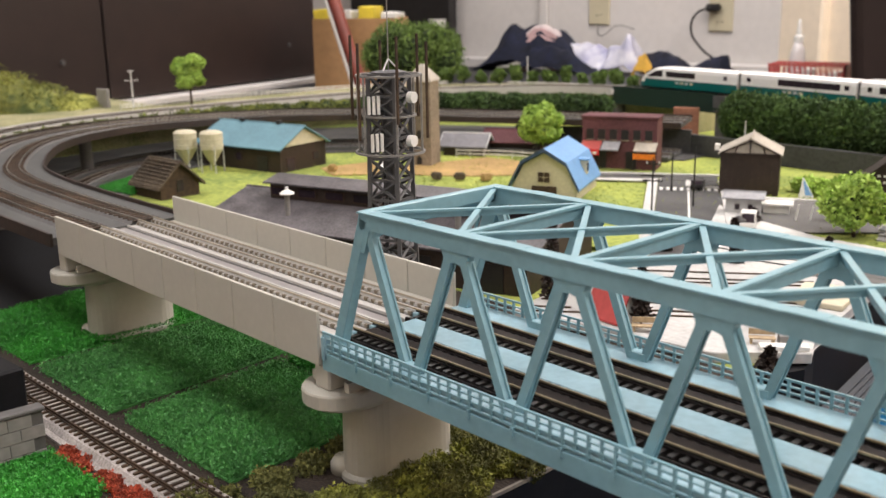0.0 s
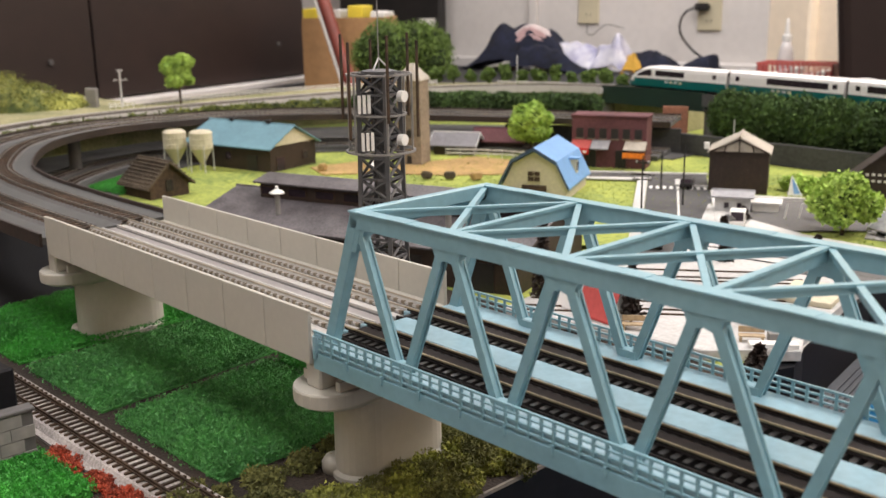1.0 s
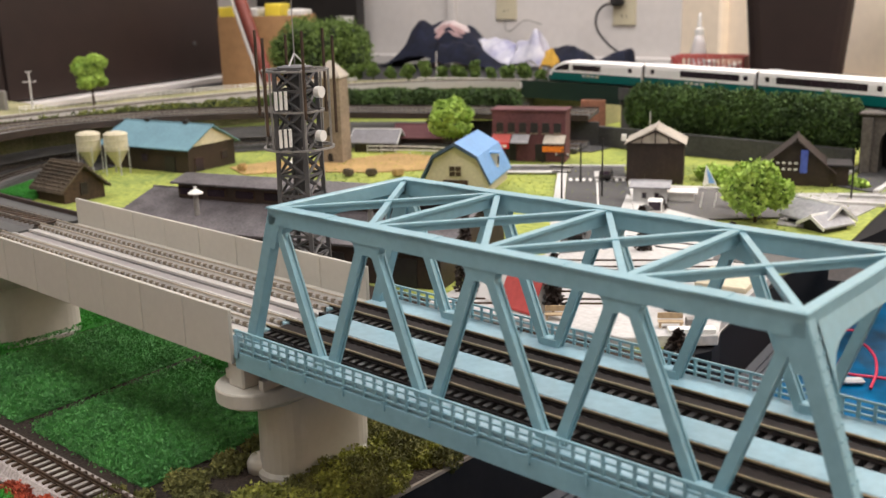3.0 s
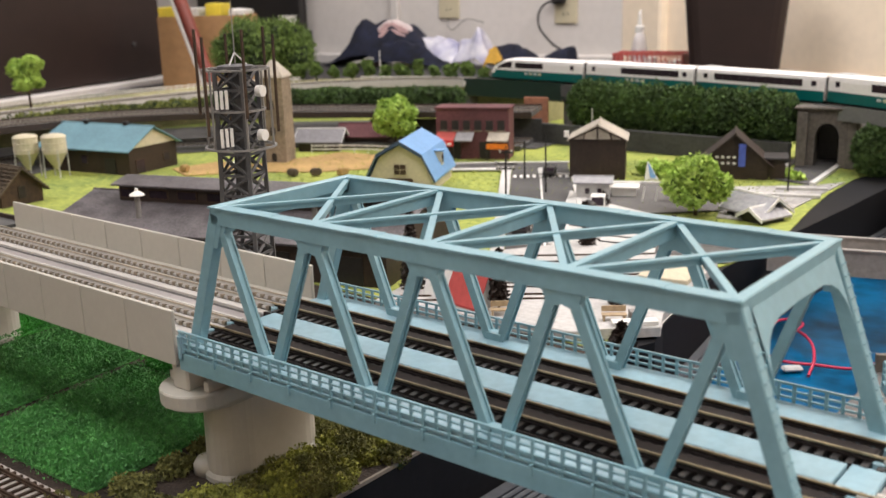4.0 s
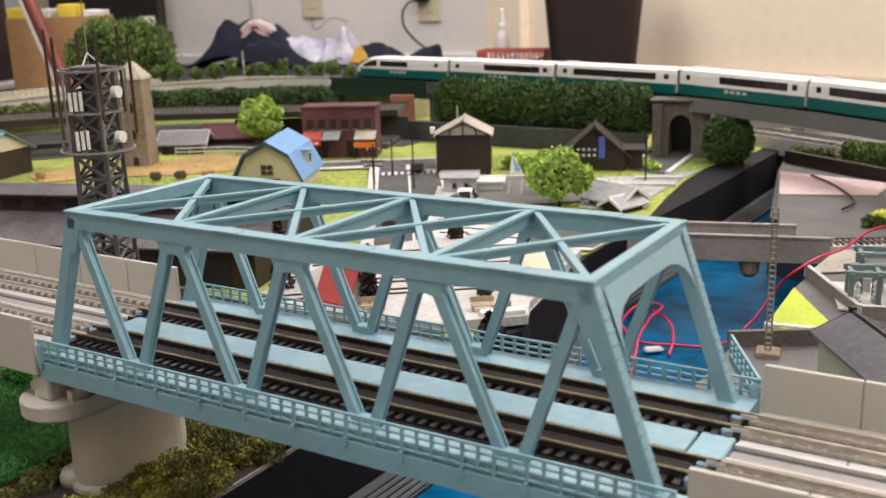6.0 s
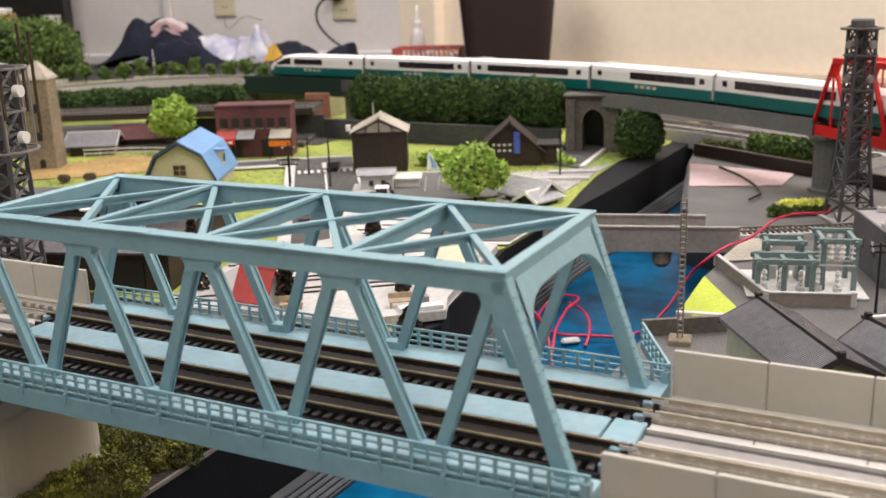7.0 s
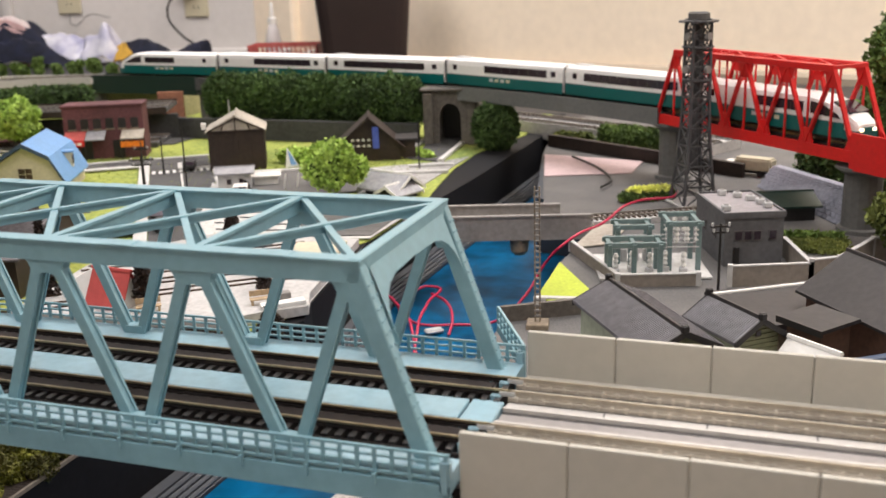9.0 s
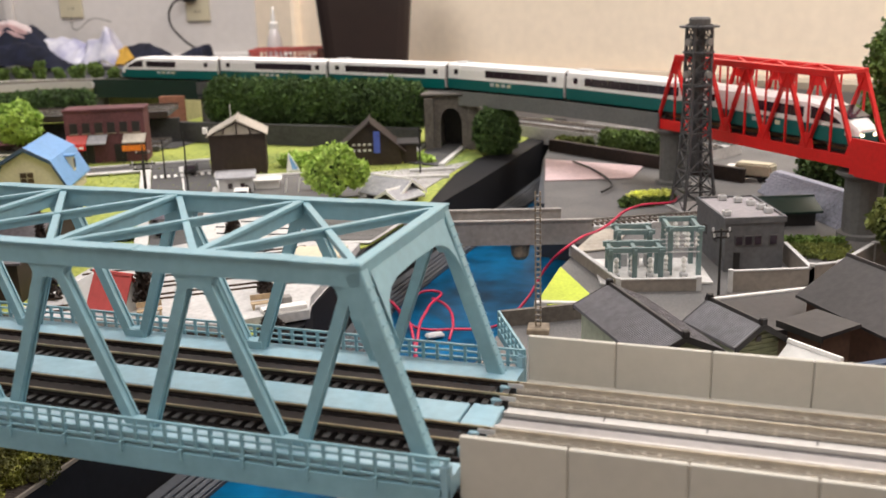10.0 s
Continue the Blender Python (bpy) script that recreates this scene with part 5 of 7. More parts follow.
def barn():
    t = thing("barn", at(-0.373, 0.544, 26) @ Matrix.Scale(1.02, 4), "cream barn with a bright blue gambrel roof", "barn")
    m = Matrix(((1, 0, 0, 0), (0, 0, 1, 0), (0, 1, 0, 0), (0, 0, 0, 1)))
    out = [(-0.031, 0.0), (0.031, 0.0), (0.031, 0.012), (0.0205, 0.0335), (0.0, 0.0450), (-0.0205, 0.0335), (-0.031, 0.012)]
    part("wall_shell", prism(bmesh.new(), out, -0.050, 0.034, m), M["cream"], t)
    line = [(-0.0345, 0.0105), (-0.0220, 0.0350), (0.0, 0.0475), (0.0220, 0.0350), (0.0345, 0.0105)]
    for (xa, za), (xb, zb) in zip(line, line[1:]):
        part("roof_slope", prism(bmesh.new(), [(xa, za), (xb, zb), (xb, zb + 0.0018), (xa, za + 0.0018)], -0.054, 0.038, m), M["roof_blue"], t)
        part("bargeboard", prism(bmesh.new(), [(xa, za - 0.0014), (xb, zb - 0.0014), (xb, zb + 0.0022), (xa, za + 0.0022)], -0.0552, -0.0541, m), M["trim_blue"], t)
    win = part("window", B(-0.0065, 0.0065, -0.0510, -0.0495, 0.0165, 0.0275), M["cream"], t)
    for k in range(2):
        for r in range(2):
            part("pane", B(-0.0058 + 0.006 * k, -0.0004 + 0.006 * k, -0.0513, -0.0505, 0.0172 + 0.005 * r, 0.0216 + 0.005 * r), M["bark"], win)
    part("door", B(-0.012, 0.012, -0.0510, -0.0495, 0, 0.0135), M["bark"], t)
    d = part("dormer", B(0.018, 0.0310, -0.010, -0.002, 0.018, 0.033), M["cream"], t)
    part("dormer_roof", bevel(B(0.016, 0.0340, -0.0115, -0.0005, 0.033, 0.0345), 0.0003), M["roof_blue"], d)
    part("pane", B(0.0310, 0.0316, -0.0085, -0.0035, 0.022, 0.030), M["window_dark"], d)


barn()


def shed():
    t = gable_house("cattle_shed", -0.7395, 0.434, 12, 0.132, 0.076, 0.0285, 0.0500, "wood_dark", "roof_teal", "long dark timber shed with a blue-green sheet roof", over=0.005,
                    windows=[(-0.035, 0.010, 0.010, 0.010, "f"), (0.0, 0.010, 0.010, 0.010, "f"), (0.02, 0.008, 0.010, 0.010, "s"), (-0.022, 0.0, 0.014, 0.016, "s")], door=(0.038, 0.016, 0.018))
    part("gable_panel", prism(bmesh.new(), [(-0.037, 0.0290), (0.037, 0.0290), (0.0, 0.0470)], 0.0661, 0.0672, Matrix(((0, 0, 1, 0), (1, 0, 0, 0), (0, 1, 0, 0), (0, 0, 0, 1)))), M["cream"], t, "cream boarded gable")
    for x in (-0.03, 0.03):
        part("ridge_vent", bevel(B(x - 0.003, x + 0.003, -0.003, 0.003, 0.0495, 0.0535), 0.0004), M["near_black"], t)


shed()


def silo(x, y):
    t = thing("feed_silo", at(x, y), "cream round feed silo on thin legs", "silo", "silos by the shed")
    part("drum", lathe(bmesh.new(), [(0.0015, 0.008), (0.0130, 0.027), (0.0130, 0.044), (0.0135, 0.0445), (0.0105, 0.0468), (0.003, 0.0482)], 18), M["cream"], t)
    for k in range(2):
        part("hoop", lathe(bmesh.new(), [(0.0129, 0.030 + 0.007 * k), (0.0134, 0.0305 + 0.007 * k), (0.0134, 0.0315 + 0.007 * k), (0.0129, 0.032 + 0.007 * k)], 18), M["cream"], t)
    for k in range(4):
        a = radians(45 + 90 * k)
        part("leg", rod(bmesh.new(), (0.0130 * math.cos(a), 0.0130 * math.sin(a), 0), (0.0126 * math.cos(a), 0.0126 * math.sin(a), 0.031), 0.0007), M["antenna"], t)


silo(-0.762, 0.346)
silo(-0.735, 0.364)
t = gable_house("shingled_hut", -0.652, 0.262, 3, 0.050, 0.044, 0.0150, 0.0365, "bark", "thatch", "small weathered hut with a brown shingle roof", over=0.005, windows=[(0.0, 0.006, 0.008, 0.012, "s")], thick=0.002)
for s in (-1, 1):
    for r in range(8):
        y, zz = s * (0.003 + 0.0031 * r), 0.0368 - 0.0215 / 0.022 * (0.003 + 0.0031 * r)
        bm = bmesh.new()
        for k in range(20):
            box(bm, -0.0295 + 0.00295 * k, -0.0268 + 0.00295 * k, y - 0.0019, y + 0.0019, zz + 0.0004, zz + 0.0011 + 0.0003 * ((k * 7 + r) % 3), Matrix.Identity(4))
        part("shingle_course", bm, M["thatch"], t)


def stone_tower():
    t = thing("stone_tower", at(-0.594, 0.562, 27), "tall brown stone tower with a pale conical cap", "tower")
    part("body", loft(bmesh.new(), [[(s * w, q * w, z) for s, q in ((-1, -1), (1, -1), (1, 1), (-1, 1))] for w, z in ((0.0150, 0), (0.0142, 0.0975))]), M["stone"], t)
    part("cap", loft(bmesh.new(), [[(s * w, q * w, z) for s, q in ((-1, -1), (1, -1), (1, 1), (-1, 1))] for w, z in ((0.0160, 0.097), (0.0150, 0.100), (0.002, 0.116))]), M["tile_pale"], t)
    for z in (0.002, 0.032, 0.062):
        win = part("window", prism(bmesh.new(), [(-0.003, z), (0.003, z), (0.003, z + 0.007), (0.0015, z + 0.0095), (-0.0015, z + 0.0095), (-0.003, z + 0.007)], 0.0138, 0.0155, Matrix(((1, 0, 0, 0), (0, 0, -1, 0), (0, 1, 0, 0), (0, 0, 0, 1)))), M["near_black"], t)


stone_tower()


def timber_house():
    t = gable_house("timber_house", -0.2334, 0.6718, 27, 0.055, 0.048, 0.0400, 0.0555, "wood_dark", "tile_pale", "tall dark brown house with a pale half-timbered gable", over=0.0025, along="y")
    m = Matrix(((1, 0, 0, 0), (0, 0, 1, 0), (0, 1, 0, 0), (0, 0, 0, 1)))
    part("gable_panel", prism(bmesh.new(), [(-0.0275, 0.0402), (0.0275, 0.0402), (0.0, 0.0527)], -0.0252, -0.0241, m), M["tile_pale"], t, "pale plaster gable")
    for a, b in (((-0.028, 0.0402), (0.028, 0.0402)), ((0, 0.0402), (0, 0.0525)), ((-0.014, 0.0402), (-0.012, 0.047)), ((0.014, 0.0402), (0.012, 0.047)), ((-0.027, 0.0405), (0, 0.0527)), ((0.027, 0.0405), (0, 0.0527))):
        part("timber", beam(bmesh.new(), (a[0], -0.0258, a[1]), (b[0], -0.0258, b[1]), 0.0012, 0.0015, (0, 1, 0)), M["wood_dark"], t)
    for k in range(9):
        part("board", B(-0.0275 + 0.0061 * k, -0.0219 + 0.0061 * k, -0.0247, -0.0241, 0, 0.0405), M["wood_dark"], t)
    part("lamp_box", B(-0.0335, -0.0290, -0.020, -0.014, 0.042, 0.048), M["white"], t)


timber_house()


def shop_row():
    t = thing("shop_row", at(-0.412, 0.700, 25), "long dark red brick shop row with coloured awnings", "shop")
    part("wall_shell", B(-0.042, 0.042, -0.016, 0.016, 0, 0.0565), M["brick_red"], t)
    part("cornice", bevel(B(-0.0435, 0.0435, -0.0175, 0.0175, 0.0565, 0.0590), 0.0005), M["brick_red"], t)
    for k in range(6):
        x = -0.033 + 0.0132 * k
        win = part("window", B(x - 0.004, x + 0.004, -0.0167, -0.0155, 0.033, 0.044), M["near_black"], t)
        part("sill", B(x - 0.0045, x + 0.0045, -0.0175, -0.0160, 0.0315, 0.0328), M["stone"], win)
    for x, c, w in ((-0.030, "red_dull", 0.011), (-0.008, "tile_grey", 0.010), (0.031, "tile_pale", 0.012)):
        part("awning", loft(bmesh.new(), [[(x - w, -0.016, 0.031), (x + w, -0.016, 0.031), (x + w, -0.016, 0.0296), (x - w, -0.016, 0.0296)], [(x - w, -0.030, 0.0235), (x + w, -0.030, 0.0235), (x + w, -0.030, 0.0222), (x - w, -0.030, 0.0222)]]), M[c], t)
    part("sign_board", B(-0.041, -0.019, -0.0312, -0.0302, 0.0165, 0.0225), M["red"], t, "red sign board with white bars")
    for k in range(3):
        part("sign_bar", B(-0.038 + 0.006 * k, -0.0335 + 0.006 * k, -0.0317, -0.0311, 0.0180, 0.0208), M["white"], t)
    part("sign_board", B(0.019, 0.043, -0.0312, -0.0302, 0.0140, 0.0200), M["orange"], t, "orange sign board")
    for x in (-0.020, 0.014):
        part("door", B(x - 0.006, x + 0.006, -0.0166, -0.0157, 0, 0.020), M["near_black"], t)
    for x in (-0.041, -0.019, 0.019, 0.043):
        part("post", rod(bmesh.new(), (x, -0.0300, 0), (x, -0.0300, 0.0225), 0.0006), M["near_black"], t)


shop_row()
gable_house("station_hut", -0.180, 0.571, 27, 0.030, 0.018, 0.0165, 0.0205, "antenna", "tile_grey", "small white hut with a low grey roof", over=0.003, windows=[(-0.005, 0.006, 0.004, 0.005, "f"), (0.006, 0.006, 0.004, 0.005, "f")])
gable_house("station_hut", -0.1605, 0.593, 27, 0.022, 0.016, 0.010, 0.0125, "white", "white", "small white shelter beside the hut", over=0.003)
gable_house("tiled_house", -0.030, 0.580, -20, 0.036, 0.028, 0.0085, 0.0190, "near_black", "tile_grey", "low black house with a grey tiled roof", over=0.005, trim="white")
gable_house("tiled_house", -0.018, 0.566, 70, 0.026, 0.020, 0.0065, 0.0130, "near_black", "tile_grey", "small porch house with a grey tiled roof", over=0.004, trim="white")
gable_house("tiled_house", -0.612, 0.650, 30, 0.050, 0.036, 0.014, 0.026, "wood_dark", "roof_grey", "low farmhouse with a grey tiled roof", over=0.005, trim="antenna")
gable_house("red_roofed_shed", -0.585, 0.702, 30, 0.060, 0.030, 0.016, 0.028, "wood_dark", "brick_red", "low shed with a dark red roof", over=0.005)
hut = gable_house("red_roofed_hut", -0.0703, 0.2425, -6.3, 0.0255, 0.018, 0.0035, 0.0215, "white", "red_roof", "white hut with a steep rose red roof on the quay", over=0.0015, z=0.0065)
wing = loft(bmesh.new(), [[(-0.0370, y0, 0.0), (-0.0140, y0, 0.0), (-0.0140, y1, 0.0195), (-0.0190, y1, 0.0188), (-0.0370, y2, 0.0090)] for y0, y1, y2 in ((-0.0065, 0.0015, -0.0030), (0.0105, 0.0035, 0.0070))])
part("white_wing", bevel(wing, 0.0004), M["livery_white"], hut, "white tent-shaped wing")


def stair_house():
    t = gable_house("stepped_house", -0.116, 0.737, 22, 0.062, 0.038, 0.018, 0.046, "wood_dark", "wood_dark", "dark timber house with a long sloping roof", over=0.006, along="y")
    ext = Matrix(((1, 0, 0, 0), (0, 0, 1, 0), (0, 1, 0, 0), (0, 0, 0, 1)))
    part("long_roof", prism(bmesh.new(), [(-0.030, 0.0190), (-0.030, 0.0208), (-0.064, 0.0030), (-0.064, 0.0012)], -0.022, 0.018, ext), M["wood_dark"], t, "long roof slope reaching down to the garden")
    part("side_wall", prism(bmesh.new(), [(-0.030, 0.0), (-0.030, 0.0185), (-0.060, 0.0)], -0.019, 0.015, ext), M["wood_dark"], t)
    part("porch", bevel(B(0.030, 0.048, -0.016, 0.012, 0, 0.020), 0.0006), M["wood_dark"], t)
    part("porch_roof", bevel(B(0.028, 0.051, -0.020, 0.015, 0.020, 0.0222), 0.0005), M["roof_brown"], t)
    part("blue_banner", B(0.004, 0.0105, -0.0260, -0.0250, 0.014, 0.036), M["banner"], t, "blue hanging banner")
    for k in range(4):
        for r in range(2):
            part("pane", B(-0.018 + 0.0055 * k, -0.0150 + 0.0055 * k, -0.0200, -0.0190, 0.015 + 0.006 * r, 0.0170 + 0.006 * r), M["white"], t)


stair_house()


def garden_flag(x, y):
    t = thing("garden_flag", at(x, y, 30), "small blue and white pointed tent by the shrubs", "tent")
    part("canopy", loft(bmesh.new(), [[(-0.006, -0.005, 0.002), (0.006, -0.005, 0.002), (0.006, 0.005, 0.002), (-0.006, 0.005, 0.002)], [(-0.004, -0.0006, 0.019), (-0.003, -0.0006, 0.019), (-0.003, 0.0006, 0.019), (-0.004, 0.0006, 0.019)]]), M["white"], t)
    part("blue_stripe", loft(bmesh.new(), [[(-0.001, -0.0054, 0.003), (0.005, -0.0054, 0.003), (0.005, -0.0044, 0.003), (-0.001, -0.0044, 0.003)], [(-0.0035, -0.0014, 0.0165), (-0.0022, -0.0014, 0.0165), (-0.0022, -0.0006, 0.0165), (-0.0035, -0.0006, 0.0165)]]), M["roof_blue"], t)
    part("base", B(-0.0065, 0.0065, -0.0055, 0.0055, 0.0003, 0.002), M["white"], t)


garden_flag(-0.176, 0.676)


def parasol(x, y):
    t = thing("parasol", at(x, y, 15), "small red parasol beside the white shelter", "parasol")
    part("canopy", lathe(bmesh.new(), [(0.0062, 0.0120), (0.0060, 0.0128), (0.0030, 0.0150), (0.0004, 0.0158)], 10), M["red"], t)
    part("stick", rod(bmesh.new(), (0, 0, 0), (0, 0, 0.0150), 0.0004, None, 6), M["white"], t)


parasol(-0.112, 0.590)
for px, py in ((-0.132, 0.574), (-0.122, 0.580), (-0.104, 0.590)):
    solo("garden_post", beam(bmesh.new(), (0, 0, 0), (0.002, 0.001, 0.013), 0.0012, 0.0012, (0, 1, 0)), M["white"], "short leaning white post in the forecourt", "post", at(px, py, 20, 0.0018), group="posts in the forecourt")


def fence(name, path, h, label, material="white", step=0.0045, z=0.0, category="fence", rails=2):
    t = thing(name, None, label, category)
    pts = curve_path([(x, y, z) for x, y in path], step)
    first = part("picket", rod(bmesh.new(), (0, 0, 0), (0, 0, h), 0.0005, None, 4), M[material], t)
    first.location = pts[0]
    for p in pts[1:]:
        o = new("picket", first.data)
        o.parent, o.location = t, p
    for k in range(rails):
        part("rail", sweep(bmesh.new(), pts, rect(-0.0005, 0.0005, h * (0.45 + 0.4 * k) - 0.0006, h * (0.45 + 0.4 * k) + 0.0006)), M[material], t)


fence("paddock_fence", [(-0.60, 0.62), (-0.54, 0.655), (-0.47, 0.665), (-0.42, 0.66)], 0.011, "white timber paddock fence", step=0.014)
fence("picket_fence", [(-1.035, 0.40), (-1.045, 0.52), (-1.04, 0.66), (-1.01, 0.80), (-0.945, 0.93)], 0.008, "pale picket fence along the outer line", step=0.009, z=0.046)
fence("picket_fence", [(-0.84, 0.965), (-0.74, 1.005), (-0.62, 1.01), (-0.50, 1.005)], 0.010, "pale picket fence along the outer line", step=0.009, z=0.046)
sheet("sand_patch", [(-0.60, 0.52), (-0.55, 0.50), (-0.50, 0.53), (-0.44, 0.60), (-0.47, 0.655), (-0.57, 0.64)], 0.0012, "sand", "sandy paddock ground", "ground")
sheet("sand_patch", [(-0.66, 0.46), (-0.61, 0.44), (-0.575, 0.48), (-0.60, 0.53), (-0.65, 0.52)], 0.0012, "sand", "sandy farm yard", "ground")
for k, (x, y) in enumerate(((-0.505, 0.50), (-0.485, 0.515), (-0.46, 0.53), (-0.63, 0.455))):
    solo("hay_bale", bevel(B(-0.006, 0.006, -0.004, 0.004, 0.0006, 0.008), 0.0015, 2), M["thatch" if k < 2 else "sand"], "small bound bale lying in the paddock", "bale", at(x, y, 40 * k, 0.0008), group="bales in the paddock")


def pole(name, x, y, h, label, z=0.0, arms=((0.95, 0.010), (0.86, 0.008)), material="near_black", r=0.0009, yaw=27):
    t = thing(name, at(x, y, yaw, z), label, "pole")
    part("mast", rod(bmesh.new(), (0, 0, 0), (0, 0, h), r, r * 0.7), M[material], t)
    for f, w in arms:
        part("crossarm", B(-w, w, -0.0005, 0.0005, h * f - 0.0006, h * f + 0.0006), M[material], t)
        for k in (-1, 1):
            part("insulator", rod(bmesh.new(), (k * w * 0.8, 0, h * f), (k * w * 0.8, 0, h * f + 0.0022), 0.0007), M["antenna"], t)


pole("telegraph_pole", -0.228, 0.565, 0.056, "thin black telegraph pole beside the street", arms=())
pole("telegraph_pole", -0.270, 0.560, 0.043, "thin black telegraph pole by the footway", arms=((0.85, 0.007),))
pole("telegraph_pole", -0.284, 0.612, 0.040, "thin black telegraph pole by the footway", arms=())
pole("telegraph_pole", -0.205, 0.468, 0.048, "thin black telegraph pole near the bridge")
pole("telegraph_pole", -0.043, 0.688, 0.046, "thin dark pole by the tunnel lane", arms=())
pole("telegraph_pole", -0.12, 0.86, 0.055, "thin pale pole in front of the hedge", arms=(), material="antenna")
pole("telegraph_pole", -0.308, 0.785, 0.052, "thin pale pole in front of the hedge", arms=(), material="antenna")
pole("telegraph_pole", -1.048, 0.425, 0.052, "pale concrete catenary mast beside the outer line", z=0.046, arms=((0.72, 0.009), (0.96, 0.004)), material="antenna", r=0.0016, yaw=70)
pole("telegraph_pole", -0.83, 1.00, 0.048, "pale concrete mast beside the outer line", z=0.046, arms=(), material="antenna", r=0.0014)


def lamp_post(x, y, z=0.0):
    t = thing("street_lamp", at(x, y, 0, z), "small black street lamp with a wide hood", "lamp")
    part("mast", rod(bmesh.new(), (0, 0, 0), (0, 0, 0.016), 0.0008), M["near_black"], t)
    part("hood", lathe(bmesh.new(), [(0.0005, 0.019), (0.003, 0.018), (0.0062, 0.0155), (0.0062, 0.0148), (0.001, 0.0150)], 12), M["near_black"], t)
    part("base", lathe(bmesh.new(), [(0.0026, 0), (0.0026, 0.002), (0.001, 0.003)], 10), M["near_black"], t)


lamp_post(-0.135, 0.487)
lamp_post(-0.020, 0.330, 0.0065)


def car(x, y, yaw, body, label, name="car", L=0.029, W=0.0115, H=0.0095):
    t = thing(name, at(x, y, yaw, 0.0018), label, "car")
    side = [(-L / 2, 0.002), (L / 2, 0.002), (L / 2, 0.0055), (L * 0.30, 0.0062), (L * 0.16, H), (-L * 0.36, H), (-L * 0.47, 0.0062), (-L / 2, 0.0058)]
    m = Matrix(((1, 0, 0, 0), (0, 0, 1, 0), (0, 1, 0, 0), (0, 0, 0, 1)))
    part("body", bevel(prism(bmesh.new(), side, -W / 2, W / 2, m), 0.0006), M[body], t)
    glass = [(L * 0.27, 0.0064), (L * 0.15, H - 0.0006), (-L * 0.35, H - 0.0006), (-L * 0.44, 0.0064)]
    part("side_glass", prism(bmesh.new(), glass, -W / 2 - 0.0002, W / 2 + 0.0002, m), M["window_dark"], t)
    for a in (-1, 1):
        part("windscreen", beam(bmesh.new(), (a * L * (0.295 if a > 0 else 0.475), 0, 0.0066), (a * L * (0.17 if a > 0 else 0.365), 0, H - 0.0003), W * 0.82, 0.0006, (1, 0, 0.5)), M["window_dark"], t)
    for a in (-0.31, 0.31):
        for s in (-1, 1):
            wh = part("wheel", rod(bmesh.new(), (a * L, s * W * 0.36, 0.0022), (a * L, s * W * 0.51, 0.0022), 0.0022, None, 12), M["near_black"], t)
            part("rim", rod(bmesh.new(), (a * L, s * W * 0.5, 0.0022), (a * L, s * W * 0.525, 0.0022), 0.0012, None, 8), M["antenna"], wh)


car(-0.272, 0.640, 117, "near_black", "black parked car on the village street")
car(-0.188, 0.462, 117, "car_lilac", "pale lilac hatchback on the street")
car(-0.156, 0.420, 117, "near_black", "dark car on the street near the bridge")
car(-0.148, 0.525, 117, "white", "white van on the street", "van", 0.031, 0.0125, 0.0135)

# ---- retaining wall and tunnel portal at the back ----
solo("retaining_wall", bevel(B(-0.250, 0.165, -0.004, 0.004, 0, 0.0245, m=at(-0.255, 0.822, -1.5)), 0.0006), M["wall_dark"], "dark grey retaining wall under the hedge", "wall", kind="structure")
solo("retaining_wall", bevel(B(-0.20, 0.02, -0.003, 0.003, 0, 0.030, m=at(-0.42, 0.815, 27)), 0.0006), M["wall_dark"], "dark grey retaining wall behind the shops", "wall", kind="structure")


def tunnel_portal():
    t = thing("tunnel_portal", at(-0.060, 0.846, 12) @ Matrix.Diagonal((1.0, 1.0, 1.14, 1.0)), "grey stone tunnel portal with an arched opening", "tunnel")
    arch = [(-0.012 + 0.0, 0.0)] + [(-0.012 * math.cos(a), 0.026 + 0.014 * math.sin(a)) for a in np.linspace(0, math.pi, 11)] + [(0.012, 0.0)]
    out = [(-0.030, 0.0), (-0.030, 0.052)] + [(-0.030 + 0.006 * k, 0.052) for k in range(1, 10)] + [(0.030, 0.052), (0.030, 0.0)]
    bm = bmesh.new()
    rows = []
    for y in (-0.020, 0.022):
        rows.append(([bm.verts.new((x, y, z)) for x, z in arch], [bm.verts.new((x, y, z)) for x, z in out]))
    for k in range(len(arch) - 1):
        for a, o in rows:
            bm.faces.new((a[k], a[k + 1], o[k + 1], o[k]))
        for i in (0, 1):
            bm.faces.new((rows[0][i][k], rows[0][i][k + 1], rows[1][i][k + 1], rows[1][i][k]))
    part("portal_block", bm, M["grey_stone"], t)
    part("coping", bevel(B(-0.033, 0.033, -0.024, 0.024, 0.052, 0.0545), 0.0008), M["grey_stone"], t)
    part("tunnel_lining", B(-0.013, 0.013, 0.0215, 0.0235, 0, 0.041), M["near_black"], t, "dark end of the passage")
    for s in (-1, 1):
        part("buttress", bevel(B(s * 0.024 - 0.005, s * 0.024 + 0.005, -0.025, -0.0195, 0, 0.050), 0.0008), M["grey_stone"], t)


tunnel_portal()
